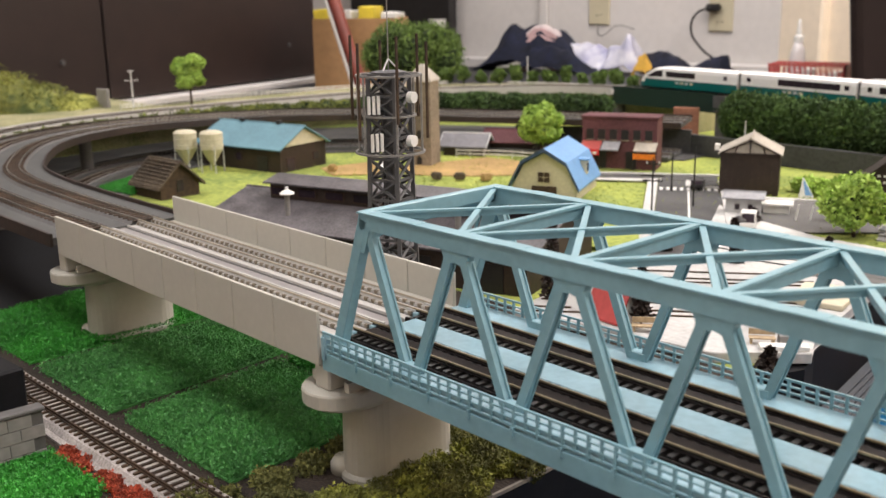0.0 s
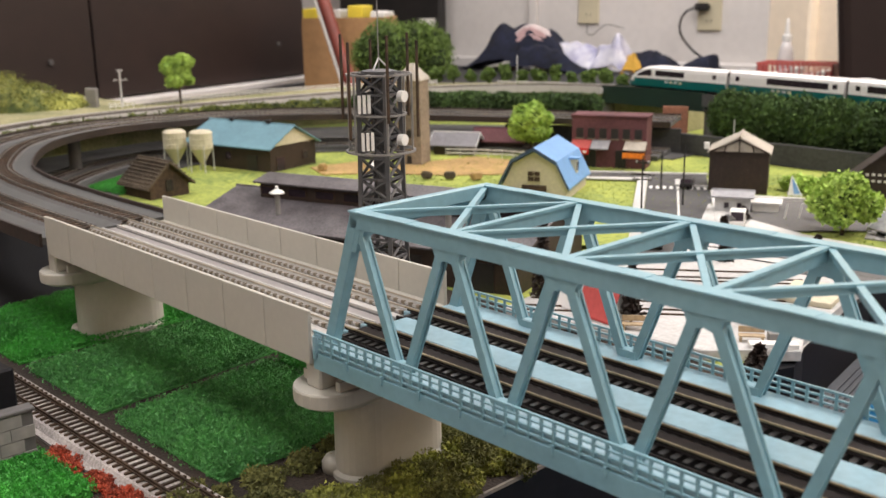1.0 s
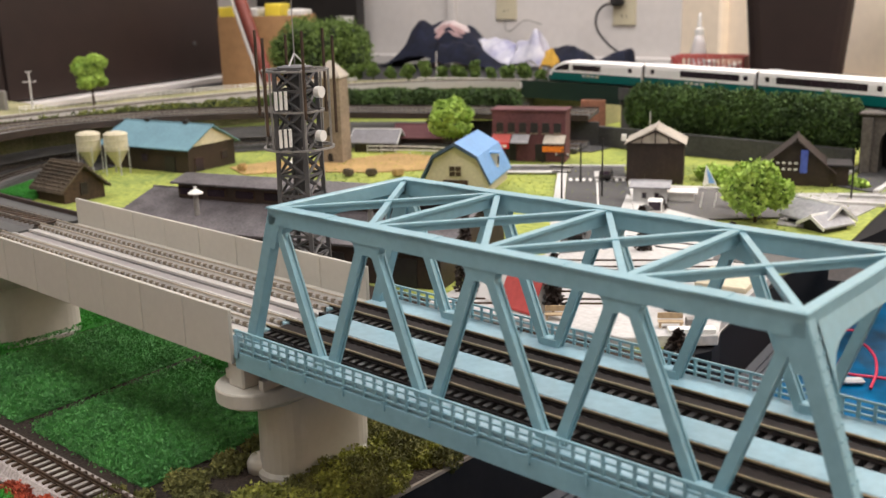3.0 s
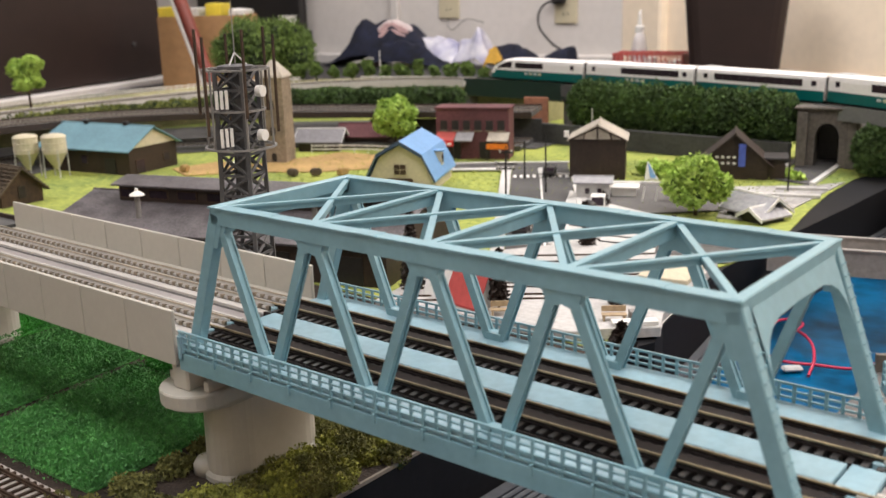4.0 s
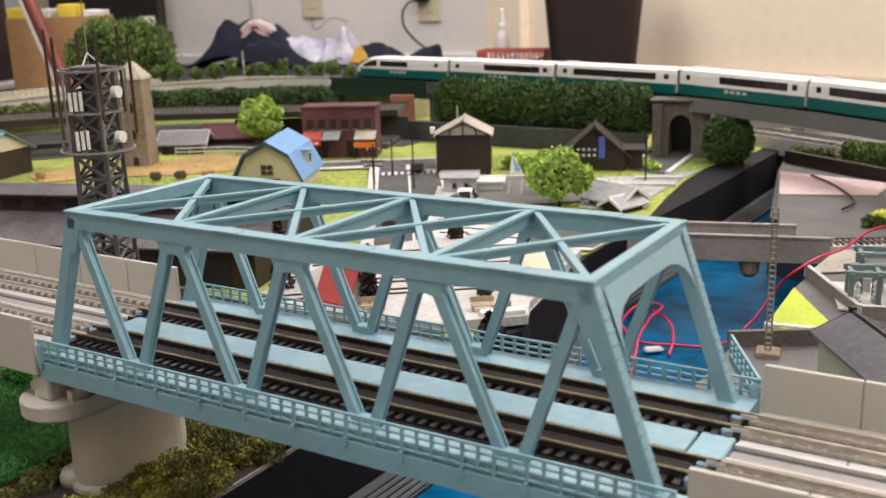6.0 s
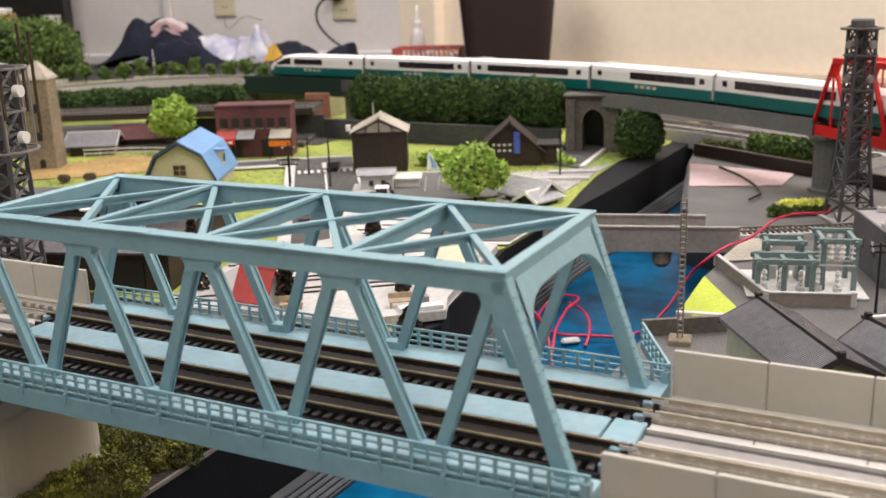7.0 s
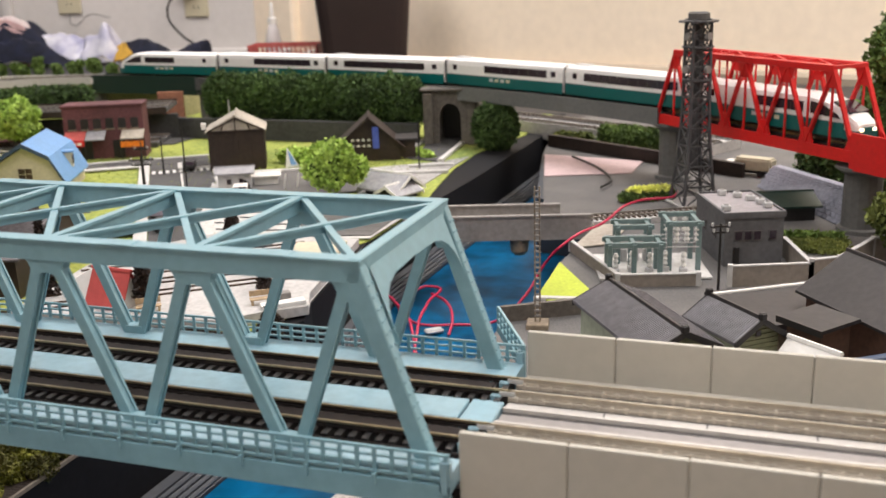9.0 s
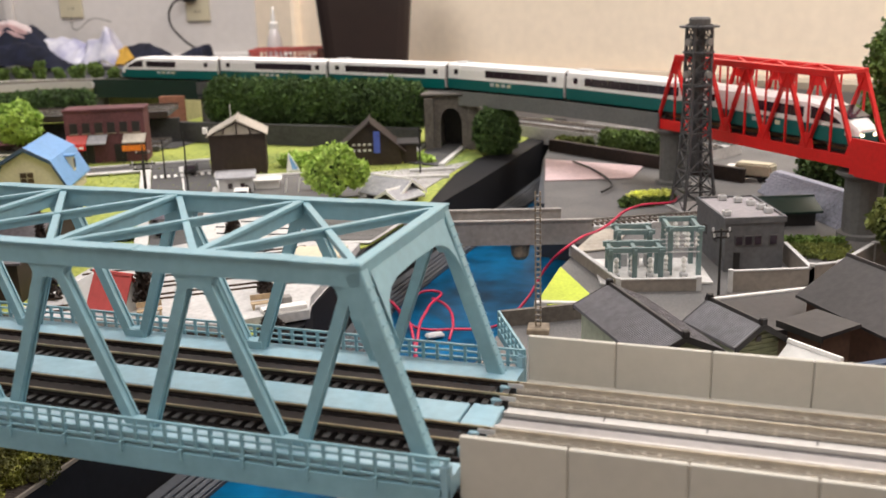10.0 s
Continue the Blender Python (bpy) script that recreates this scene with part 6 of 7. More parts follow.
# low-level line far behind the portal
lane("ground_track", curve_path([(-0.06, 0.985, 0.014), (0.02, 0.945, 0.014), (0.11, 0.895, 0.014), (0.24, 0.825, 0.014)]), 0.026, "pale grey ground-level track far behind the viaduct", wall=-0.001, thick=0.016, deck="quay")
solo("retaining_wall", bevel(beam(bmesh.new(), (0.054, 0.834, 0.0065), (0.262, 0.700, 0.0065), 0.005, 0.013), 0.0006), M["wood_dark"], "dark brown retaining wall behind the pink yard", "wall", kind="structure")
solo("pier_panel", bevel(B(-0.017, 0.017, -0.002, 0.002, 0, 0.043, m=at(-0.478, 0.925, 20, 0.0)), 0.0008), M["brick_orange"], "orange brick pier panel under the green bridge", "panel")
# ---- town side: quay wall, girder crossing, substation, houses ----
sheet("pink_yard", [(0.0615, 0.780), (0.086, 0.672), (0.162, 0.700), (0.165, 0.758)], 0.0012, "pink", "faded pink paved yard", "ground")
sheet("yellow_bank", [(0.1612, 0.326), (0.1825, 0.316), (0.190, 0.345), (0.1592, 0.400)], 0.0016, "yellow", "bright yellow-green grass bank by the river", "ground")
sheet("sand_bank", [(0.160, 0.436), (0.185, 0.452), (0.19, 0.53), (0.166, 0.50)], 0.0016, "tile_pale", "pale beige bank by the river", "ground")
patch_field([(0.296, 0.462), (0.338, 0.455), (0.338, 0.495), (0.296, 0.490)], 5000, 0.003, "leaf_olive", "grass_patch", "olive green lawn beside the yard", 61)
solo("retaining_wall", beam(bmesh.new(), (0.151, 0.284, -0.008), (0.198, 0.312, -0.008), 0.003, 0.034), M["grey_stone"], "brown-grey quay wall beside the bridge", "wall", kind="structure")
solo("quay_coping", bevel(beam(bmesh.new(), (0.160, 0.324, 0.0012), (0.200, 0.330, 0.0012), 0.004, 0.003), 0.0004), M["pave"], "pale coping stone along the bank", "coping", kind="structure")
solo("gravel_bank", prism(bmesh.new(), [(0.112, 0.12), (0.1495, 0.10), (0.1515, 0.20), (0.128, 0.20)], TABLE_Z + 0.0025, TABLE_Z + 0.018), M["grey_bed"], "grey gravel bank under the bridge end", "gravel", kind="structure")


def girder_crossing():
    t = thing("girder_bridge", None, "low grey plate girder bridge over the river", "bridge")
    p0, p1 = Vector((0.030, 0.452, 0)), Vector((0.163, 0.492, 0))
    d = (p1 - p0).normalized()
    n = Vector((-d.y, d.x, 0))
    a = p0
    part("deck", beam(bmesh.new(), a + n * 0.018 + Vector((0, 0, -0.004)), p1 + n * 0.018 + Vector((0, 0, -0.004)), 0.036, 0.004), M["grey"], t)
    for off, z1 in ((0.0, 0.010), (0.036, 0.012)):
        part("girder", beam(bmesh.new(), a + n * off + Vector((0, 0, 0.002)), p1 + n * off - d * (0.020 if off else 0) + Vector((0, 0, 0.002)), 0.002, 0.018), M["girder_grey"], t)
        part("flange", beam(bmesh.new(), a + n * off + Vector((0, 0, 0.0115)), p1 + n * off - d * (0.020 if off else 0) + Vector((0, 0, 0.0115)), 0.0042, 0.0012), M["girder_grey"], t)
    pm = Matrix.Translation(p0.lerp(p1, 0.62) + n * 0.014) @ Matrix.Rotation(math.atan2(d.y, d.x), 4, "Z")
    foot = loft(bmesh.new(), [[tuple(pm @ Vector((px, py, z))) for px, py in stadium(0, 0, hx, hx + 0.006, 8)] for hx, z in ((0.0040, -0.0200), (0.0065, -0.0170), (0.0075, -0.0060))])
    part("pier_stub", foot, M["stone"], t, "short rounded brown stub under the girders")
    # the track that goes on from it
    q0, q1 = p1 + n * 0.018, Vector((0.262, 0.566, 0))
    tr = thing("railway_track", None, "narrow track with brown sleepers beside the yard", "track")
    e = (q1 - q0).normalized()
    part("ballast", beam(bmesh.new(), q0 + Vector((0, 0, 0.002)), q1 + Vector((0, 0, 0.002)), 0.022, 0.004), M["quay"], tr)
    k = 0.0
    while k < (q1 - q0).length:
        c = q0 + e * k + Vector((0, 0, 0.0045))
        s = Vector((-e.y, e.x, 0))
        part("sleeper", beam(bmesh.new(), c - s * 0.0085, c + s * 0.0085, 0.0018, 0.0010), M["bark"], tr)
        k += 0.0042
    for s in (-1, 1):
        o = Vector((-e.y, e.x, 0)) * 0.0049 * s + Vector((0, 0, 0.0056))
        part("rail", beam(bmesh.new(), q0 + o, q1 + o, 0.0009, 0.0012), M["rail_grey"], tr)


girder_crossing()


def rail_mast():
    """The tall ribbed mast on a plinth behind the bridge end."""
    t = thing("signal_mast", at(0.1725, 0.2815, 10, -0.002), "tall ribbed grey mast on a square plinth", "mast")
    part("plinth", bevel(B(-0.006, 0.006, -0.006, 0.006, 0, 0.005), 0.0006), M["stone"], t)
    for s in (-1, 1):
        part("upright", B(s * 0.0013 - 0.0004, s * 0.0013 + 0.0004, -0.0007, 0.0007, 0.005, 0.0800), M["stone"], t)
    for k in range(24):
        part("rung", B(-0.0018, 0.0018, -0.0009, 0.0009, 0.008 + 0.0030 * k, 0.0088 + 0.0030 * k), M["grey"], t)


rail_mast()


def substation():
    t = thing("substation_building", at(0.2683, 0.4525, 21), "grey flat-roofed substation with rooftop units", "building")
    part("wall_shell", B(-0.019, 0.019, -0.031, 0.031, 0, 0.0330), M["sub_grey"], t)
    part("roof", B(-0.0185, 0.0185, -0.0305, 0.0305, 0.0330, 0.0342), M["sub_roof"], t, "pale flat roof")
    for a in ((-0.020, 0.020, -0.032, -0.0305), (-0.020, 0.020, 0.0305, 0.032), (-0.020, -0.0185, -0.0305, 0.0305), (0.0185, 0.020, -0.0305, 0.0305)):
        part("parapet", B(*a, 0.0315, 0.0355), M["sub_grey"], t)
    for x, y in ((-0.004, 0.024), (0.004, 0.016), (0.0095, 0.006), (0.0125, -0.005), (0.0135, -0.016), (-0.015, -0.020)):
        u = part("roof_unit", bevel(B(x - 0.0027, x + 0.0027, y - 0.0023, y + 0.0023, 0.0342, 0.0380), 0.0006), M["antenna"], t)
        part("fan", rod(bmesh.new(), (x, y, 0.0378), (x, y, 0.0384), 0.0016, None, 12), M["grey"], u)
    for x in (-0.010, -0.004, 0.002, 0.012):
        win = part("window", B(x - 0.0027, x + 0.0027, -0.0317, -0.0307, 0.0170, 0.0235), M["grey_dark"], t)
        part("pane", B(x - 0.0021, x + 0.0021, -0.0320, -0.0314, 0.0176, 0.0229), M["window_dark"], win)
    for y in (-0.012, 0.010):
        win = part("window", B(-0.0197, -0.0187, y - 0.003, y + 0.003, 0.015, 0.0215), M["grey_dark"], t)
        part("pane", B(-0.0200, -0.0194, y - 0.0024, y + 0.0024, 0.0156, 0.0209), M["window_dark"], win)
    part("door", B(-0.013, -0.009, -0.0317, -0.0307, 0, 0.0125), M["near_black"], t)


substation()


def switchyard():
    t = thing("switchyard", at(0.2150, 0.4050, 16), "blue-grey steel switchyard frames with white insulators", "switchyard")
    col = M["yard_steel"]

    def frame_bay(xs, ys, h, wb=0.0015):
        for x in xs:
            for y in ys:
                part("column", bevel(B(x - wb, x + wb, y - wb, y + wb, 0.001, h), 0.0003), col, t)
            part("beam", B(x - wb * 0.8, x + wb * 0.8, ys[0] - 0.003, ys[-1] + 0.003, h - 0.0042, h - 0.0012), col, t)
        for y in ys:
            part("beam", B(xs[0] - 0.003, xs[-1] + 0.003, y - wb * 0.8, y + wb * 0.8, h - 0.0034, h - 0.0004), col, t)

    frame_bay((-0.0265, -0.0115, 0.0045), (-0.0235, -0.0075), 0.0235)
    frame_bay((-0.0180, 0.0020), (0.0050, 0.0205), 0.0275)
    frame_bay((0.0120, 0.0300), (-0.0120, 0.0140), 0.0335)
    ins = [(0.0010, 0.0), (0.0019, 0.0016), (0.0010, 0.0032), (0.0019, 0.0048), (0.0010, 0.0064), (0.0019, 0.0080), (0.0009, 0.0100)]
    for k in range(5):
        x, y = -0.0220 + 0.0105 * k, (-0.017, -0.0125)[k % 2]
        part("insulator", lathe(bmesh.new(), ins, 8, (x, y, 0.0048)), M["white"], t)
        part("transformer", bevel(B(x - 0.0022, x + 0.0022, y - 0.0028, y + 0.0028, 0.0012, 0.0048), 0.0004), M["antenna"], t)
    for k in range(6):
        x, y = 0.0130 + 0.0032 * k, -0.0120 if k % 2 else 0.0140
        part("insulator", lathe(bmesh.new(), ins, 8, (x, y, 0.0200)), M["white"], t)
    for k in range(4):
        part("breaker", bevel(B(-0.016 + 0.0075 * k, -0.0115 + 0.0075 * k, 0.008, 0.015, 0.0012, 0.0105), 0.0008), M["antenna"], t)
    for k in range(4):
        part("busbar", B(-0.026, 0.029, -0.020 + 0.010 * k, -0.0193 + 0.010 * k, 0.0185, 0.0192), M["antenna"], t)
    part("yard_slab", B(-0.033, 0.036, -0.028, 0.027, 0.0005, 0.0016), M["pave"], t)


switchyard()


def yard_wall(path, h, label):
    t = thing("yard_wall", None, label, "wall")
    for a, b in zip(path, path[1:]):
        a3, b3 = Vector((*a, 0)), Vector((*b, 0))
        part("wall_panel", beam(bmesh.new(), a3 + Vector((0, 0, h / 2)), b3 + Vector((0, 0, h / 2)), 0.0018, h), M["stone_pale"], t)
        part("coping", beam(bmesh.new(), a3 + Vector((0, 0, h)), b3 + Vector((0, 0, h)), 0.0026, 0.0008), M["quay"], t)
        part("post", B(a[0] - 0.0015, a[0] + 0.0015, a[1] - 0.0015, a[1] + 0.0015, 0, h + 0.001), M["quay"], t)


yard_wall([(0.160, 0.432), (0.2035, 0.3605), (0.2500, 0.3740), (0.2500, 0.3790)], 0.0078, "low concrete wall round the switchyard")
yard_wall([(0.268, 0.3760), (0.3140, 0.3930), (0.298, 0.450)], 0.0130, "concrete boundary wall by the substation")
yard_wall([(0.3140, 0.3930), (0.3300, 0.4030), (0.352, 0.452), (0.42, 0.48)], 0.0150, "stepped concrete boundary wall")


def lattice_tower(name, x, y, yaw, levels, col, label, br=0.0006):
    """A four-legged lattice: levels are (half width, height) pairs with cross braces between."""
    t = thing(name, at(x, y, yaw), label, "radio tower")
    corners = lambda w, z: [Vector((s * w, q * w, z)) for s, q in ((-1, -1), (1, -1), (1, 1), (-1, 1))]
    for (w0, z0), (w1, z1) in zip(levels, levels[1:]):
        a, b = corners(w0, z0), corners(w1, z1)
        for k in range(4):
            part("leg", beam(bmesh.new(), a[k], b[k], br * 3.2, br * 3.2, (1, 0.3, 0)), M[col], t)
            j = (k + 1) % 4
            bm = bmesh.new()
            beam(bm, a[k], b[j], br * 1.6, br * 2.2, (0.3, 1, 0))
            beam(bm, a[j], b[k], br * 1.6, br * 2.2, (0.3, 1, 0))
            beam(bm, b[k], b[j], br * 1.6, br * 2.2)
            part("cross_brace", bm, M[col], t)
    return t


def ring_platform(t, z, r, col, spokes=8):
    bm = bmesh.new()
    n = 20
    for k in range(n):
        a, b = k * math.tau / n, (k + 1) * math.tau / n
        beam(bm, (r * math.cos(a), r * math.sin(a), z), (r * math.cos(b), r * math.sin(b), z), 0.0011, 0.0009)
    for k in range(spokes):
        a = k * math.tau / spokes
        beam(bm, (0.005 * math.cos(a), 0.005 * math.sin(a), z), (r * math.cos(a), r * math.sin(a), z), 0.0007, 0.0007)
    return part("ring_platform", bm, M[col], t)


def radio_tower():
    lv = [(0.0098, 0.0)] + [(0.0098 - 0.00020 * k, 0.0098 * k) for k in range(1, 12)] + [(0.0075, 0.118), (0.0074, 0.128), (0.0073, 0.138), (0.0072, 0.148), (0.0072, 0.1575)]
    t = lattice_tower("radio_tower", -0.094, 0.0945, 20, lv, "steel", "dark grey lattice radio tower with white antennas")
    part("core_mast", rod(bmesh.new(), (0, 0, 0.10), (0, 0, 0.158), 0.0028, None, 10), M["steel"], t)
    part("top_plate", lathe(bmesh.new(), [(0.0085, 0.1572), (0.0085, 0.1590), (0.006, 0.1595)], 16), M["steel"], t)
    for z, r in ((0.1575, 0.0155), (0.1385, 0.0125), (0.1210, 0.0165)):
        ring_platform(t, z, r, "grey")
    for k in range(6):
        a = radians(60 * k + 12)
        x, y = 0.0168 * math.cos(a), 0.0168 * math.sin(a)
        lo, hi = (0.128, 0.173) if k % 2 == 0 else (0.136, 0.176)
        part("dark_whip", rod(bmesh.new(), (x * 1.12, y * 1.12, lo), (x * 1.12, y * 1.12, hi), 0.0008, None, 6), M["bark"], t)
        part("rail_post", rod(bmesh.new(), (x * 0.95, y * 0.95, 0.121), (x * 0.95, y * 0.95, 0.1575), 0.0006, None, 5), M["grey"], t)
    for k in range(3):
        a = radians(120 * k + 30)
        part("stay", rod(bmesh.new(), (0.006 * math.cos(a), 0.006 * math.sin(a), 0.1585), (0, 0, 0.1650), 0.0004, None, 5), M["antenna"], t)
    part("whip", rod(bmesh.new(), (0, 0, 0.159), (0, 0, 0.200), 0.00035, 0.0002, 5), M["grey"], t)
    for z, deg_ in ((0.1400, 266), (0.1225, 272), (0.1430, 352), (0.1225, 350), (0.1430, 90), (0.1225, 90)):
        a = radians(deg_)
        c = Vector((0.0130 * math.cos(a), 0.0130 * math.sin(a), z))
        if 260 < deg_ < 280:
            for j in (-1, 0, 1):
                s = Vector((0.64, 0.77, 0)) * 0.0024 * j
                part("panel_antenna", rod(bmesh.new(), c + s, c + s + Vector((0, 0, 0.0085)), 0.0008, None, 8), M["white"], t)
        else:
            d = Vector((math.cos(a), math.sin(a), 0))
            part("drum_antenna", rod(bmesh.new(), c + Vector((0, 0, 0.0045)) - d * 0.001, c + Vector((0, 0, 0.0045)) + d * 0.002, 0.0027, None, 14), M["white"], t)
    part("footing", bevel(B(-0.012, 0.012, -0.012, 0.012, 0, 0.0025), 0.0006), M["quay"], t)


radio_tower()


def relay_tower():
    lv = [(0.0135, 0.0), (0.0118, 0.016), (0.0103, 0.032), (0.0090, 0.048), (0.0082, 0.062), (0.0078, 0.074), (0.0076, 0.086), (0.0075, 0.098), (0.0074, 0.110), (0.0073, 0.122), (0.0072, 0.134), (0.0071, 0.1455)]
    t = lattice_tower("relay_tower", 0.227, 0.590, 30, lv, "steel", "tall dark grey lattice relay tower with drum antennas")
    part("core_mast", rod(bmesh.new(), (0, 0, 0.03), (0, 0, 0.146), 0.0036, None, 10), M["steel"], t)
    for z, r in ((0.099, 0.0115), (0.124, 0.0122), (0.1435, 0.0152)):
        part("platform", lathe(bmesh.new(), [(0.007, z), (r, z), (r, z + 0.0014), (0.007, z + 0.0014)], 16), M["steel"], t)
    part("head", lathe(bmesh.new(), [(0.0082, 0.1455), (0.0082, 0.1500), (0.0070, 0.1512)], 14), M["grey_dark"], t)
    for z in (0.104, 0.129):
        for k in range(4):
            a = radians(90 * k + 20)
            d = Vector((math.cos(a), math.sin(a), 0))
            c = d * 0.0100 + Vector((0, 0, z + 0.004))
            part("drum_antenna", rod(bmesh.new(), c, c + d * 0.0026, 0.0030, None, 12), M["grey"], t)
    part("footing", bevel(B(-0.017, 0.017, -0.017, 0.017, 0, 0.002), 0.0006), M["quay"], t)


relay_tower()


def tiled_roof_house(x, y, yaw, w, d, eave, ridge, wall, label, rows=12):
    """A house with ribbed dark tile roof; ridge along its x axis."""
    t = gable_house("tiled_house", x, y, yaw, w, d, eave, ridge, wall, "roof_grey", label, over=0.003, trim="near_black", windows=[(0.0, eave - 0.001, 0.003, 0.0028, "s"), (-w * 0.25, 0.004, 0.008, 0.010, "f"), (w * 0.2, 0.004, 0.008, 0.010, "f")])
    span = d / 2
    k_ = (ridge - eave) / span
    for s in (-1, 1):
        bm = bmesh.new()
        n = int((w + 0.006) / 0.0013)
        for k in range(n):
            xx = -w / 2 - 0.003 + 0.0013 * (k + 0.5)
            a, b = (xx, s * 0.001, ridge + 0.0002 - k_ * 0.001), (xx, s * (span + 0.0029), eave - k_ * 0.0029 + 0.0016)
            beam(bm, a, b, 0.0005, 0.0003)
        part("tile_ribs", bm, M["roof_grey"], t, kind="stuff")
    for e in (-1, 1):
        part("ridge_end", bevel(B(e * (w / 2 + 0.003) - 0.0013, e * (w / 2 + 0.003) + 0.0013, -0.0017, 0.0017, ridge - 0.001, ridge + 0.0026), 0.0006), M["near_black"], t)
    for k in range(int((ridge - 0.004) / 0.0022)):
        zz = 0.0022 * k + 0.0017
        q = min(1.0, (ridge - 0.003 - zz) / (ridge - 0.003 - eave)) * (d / 2 - 0.0004)
        if q > 0.0006:
            part("clapboard", B(w / 2, w / 2 + 0.0005, -q, q, zz - 0.0017, zz), M[wall], t)
    part("side_panel", B(-w / 2 + 0.001, w / 2 - 0.001, -d / 2 - 0.0005, -d / 2 + 0.0003, 0.015, eave - 0.0015), M["pale_green"], t, "pale green boarded side")
    return t


tiled_roof_house(0.2390, 0.2060, -56.7, 0.070, 0.031, 0.0355, 0.0440, "olive_wall", "olive clapboard house with a dark ribbed tile roof")
tiled_roof_house(0.2775, 0.2145, -50, 0.0315, 0.022, 0.0350, 0.0430, "olive_wall", "small olive clapboard house with a dark tile roof")


def flat_shed(x, y, yaw, w, d, h, tilt, wall, label):
    t = thing("flat_roofed_shed", at(x, y, yaw), label, "shed")
    bm = loft(bmesh.new(), [[(-w / 2, -d / 2, 0), (w / 2, -d / 2, 0), (w / 2, d / 2, 0), (-w / 2, d / 2, 0)], [(-w / 2, -d / 2, h), (w / 2, -d / 2, h), (w / 2, d / 2, h + tilt), (-w / 2, d / 2, h + tilt)]])
    part("wall_shell", bm, M[wall], t)
    bm = loft(bmesh.new(), [[(-w / 2 - 0.003, -d / 2 - 0.003, h + q), (w / 2 + 0.003, -d / 2 - 0.003, h + q), (w / 2 + 0.003, d / 2 + 0.003, h + tilt + q), (-w / 2 - 0.003, d / 2 + 0.003, h + tilt + q)] for q in (0.0002, 0.0020)])
    part("roof", bm, M["roof_brown"], t)
    part("eave_board", B(-w / 2 - 0.0034, w / 2 + 0.0034, -d / 2 - 0.0042, -d / 2 - 0.0030, h - 0.001, h + 0.0022), M["near_black"], t)


flat_shed(0.3140, 0.2495, -43, 0.020, 0.019, 0.0260, 0.0010, "brown", "rust brown shed with a flat dark roof")
flat_shed(0.300, 0.300, 32, 0.060, 0.046, 0.0150, 0.0020, "stone", "low building with a flat grey roof")
gable_house("long_house", 0.365, 0.262, 125, 0.120, 0.052, 0.0270, 0.0440, "brown", "roof_brown", "long brown house with a plain dark roof", over=0.004)
solo("white_parapet", bevel(beam(bmesh.new(), (0.262, 0.3005, 0.0185), (0.318, 0.3360, 0.0185), 0.002, 0.003), 0.0004), M["white"], "white parapet strip along a flat roof", "parapet")
gable_house("white_tent", 0.3105, 0.1965, -40, 0.022, 0.026, 0.0220, 0.0345, "white", "white", "small white pointed tent roof", over=0.002)
gable_house("blue_roofed_house", 0.346, 0.2020, 35, 0.03, 0.04, 0.022, 0.0310, "stone", "trim_blue", "house with a dark blue roof", over=0.003)
pole("telegraph_pole", 0.2625, 0.3560, 0.0440, "black telegraph pole with white insulators", arms=((0.96, 0.006), (0.88, 0.005)), yaw=20)
gable_house("green_roofed_hut", 0.290, 0.560, 20, 0.050, 0.034, 0.012, 0.019, "near_black", "girder_green", "low hut with a dark green roof", over=0.004)
solo("stone_slope", loft(bmesh.new(), [[(0.275, 0.663, 0), (0.345, 0.520, 0), (0.350, 0.523, 0), (0.280, 0.667, 0)], [(0.287, 0.673, 0.017), (0.353, 0.538, 0.025), (0.359, 0.542, 0.025), (0.293, 0.678, 0.017)]]), M["slope_blue"], "bluish grey stone slope under the red bridge", "embankment", kind="structure")

for r in range(8):
    for k in range(22):
        u0, v0 = (k + (0.5 if r % 2 else 0.0)) / 22.5, r / 8
        lo, hi = Vector((0.275, 0.663, 0)).lerp(Vector((0.345, 0.520, 0)), u0), Vector((0.287, 0.673, 0.017)).lerp(Vector((0.353, 0.538, 0.025)), u0)
        lo2, hi2 = Vector((0.275, 0.663, 0)).lerp(Vector((0.345, 0.520, 0)), u0 + 0.0405), Vector((0.287, 0.673, 0.017)).lerp(Vector((0.353, 0.538, 0.025)), u0 + 0.0405)
        out = Vector((-0.0007, -0.0004, 0.0006))
        q = [lo.lerp(hi, v0 + 0.010), lo2.lerp(hi2, v0 + 0.010), lo2.lerp(hi2, v0 + 0.115), lo.lerp(hi, v0 + 0.115)]
        part("stone_block", loft(bmesh.new(), [q, [p + out for p in q]]), M["slope_blue"], bpy.data.objects["stone_slope"])


def truck():
    t = thing("truck", at(0.272, 0.712, -20, 0.0), "cream covered truck parked by the slope", "truck")
    part("cargo_box", bevel(B(-0.018, 0.016, -0.0075, 0.0075, 0.005, 0.0165), 0.0016, 2), M["cream"], t)
    part("cab", bevel(B(-0.028, -0.019, -0.0070, 0.0070, 0.004, 0.0125), 0.0012), M["white"], t)
    part("windscreen", B(-0.0284, -0.0276, -0.006, 0.006, 0.008, 0.0115), M["window_dark"], t)
    part("chassis", B(-0.026, 0.016, -0.005, 0.005, 0.0028, 0.005), M["near_black"], t)
    for x in (-0.023, 0.006, 0.012):
        for s in (-1, 1):
            part("wheel", rod(bmesh.new(), (x, s * 0.0048, 0.0028), (x, s * 0.0070, 0.0028), 0.0028, None, 12), M["near_black"], t)


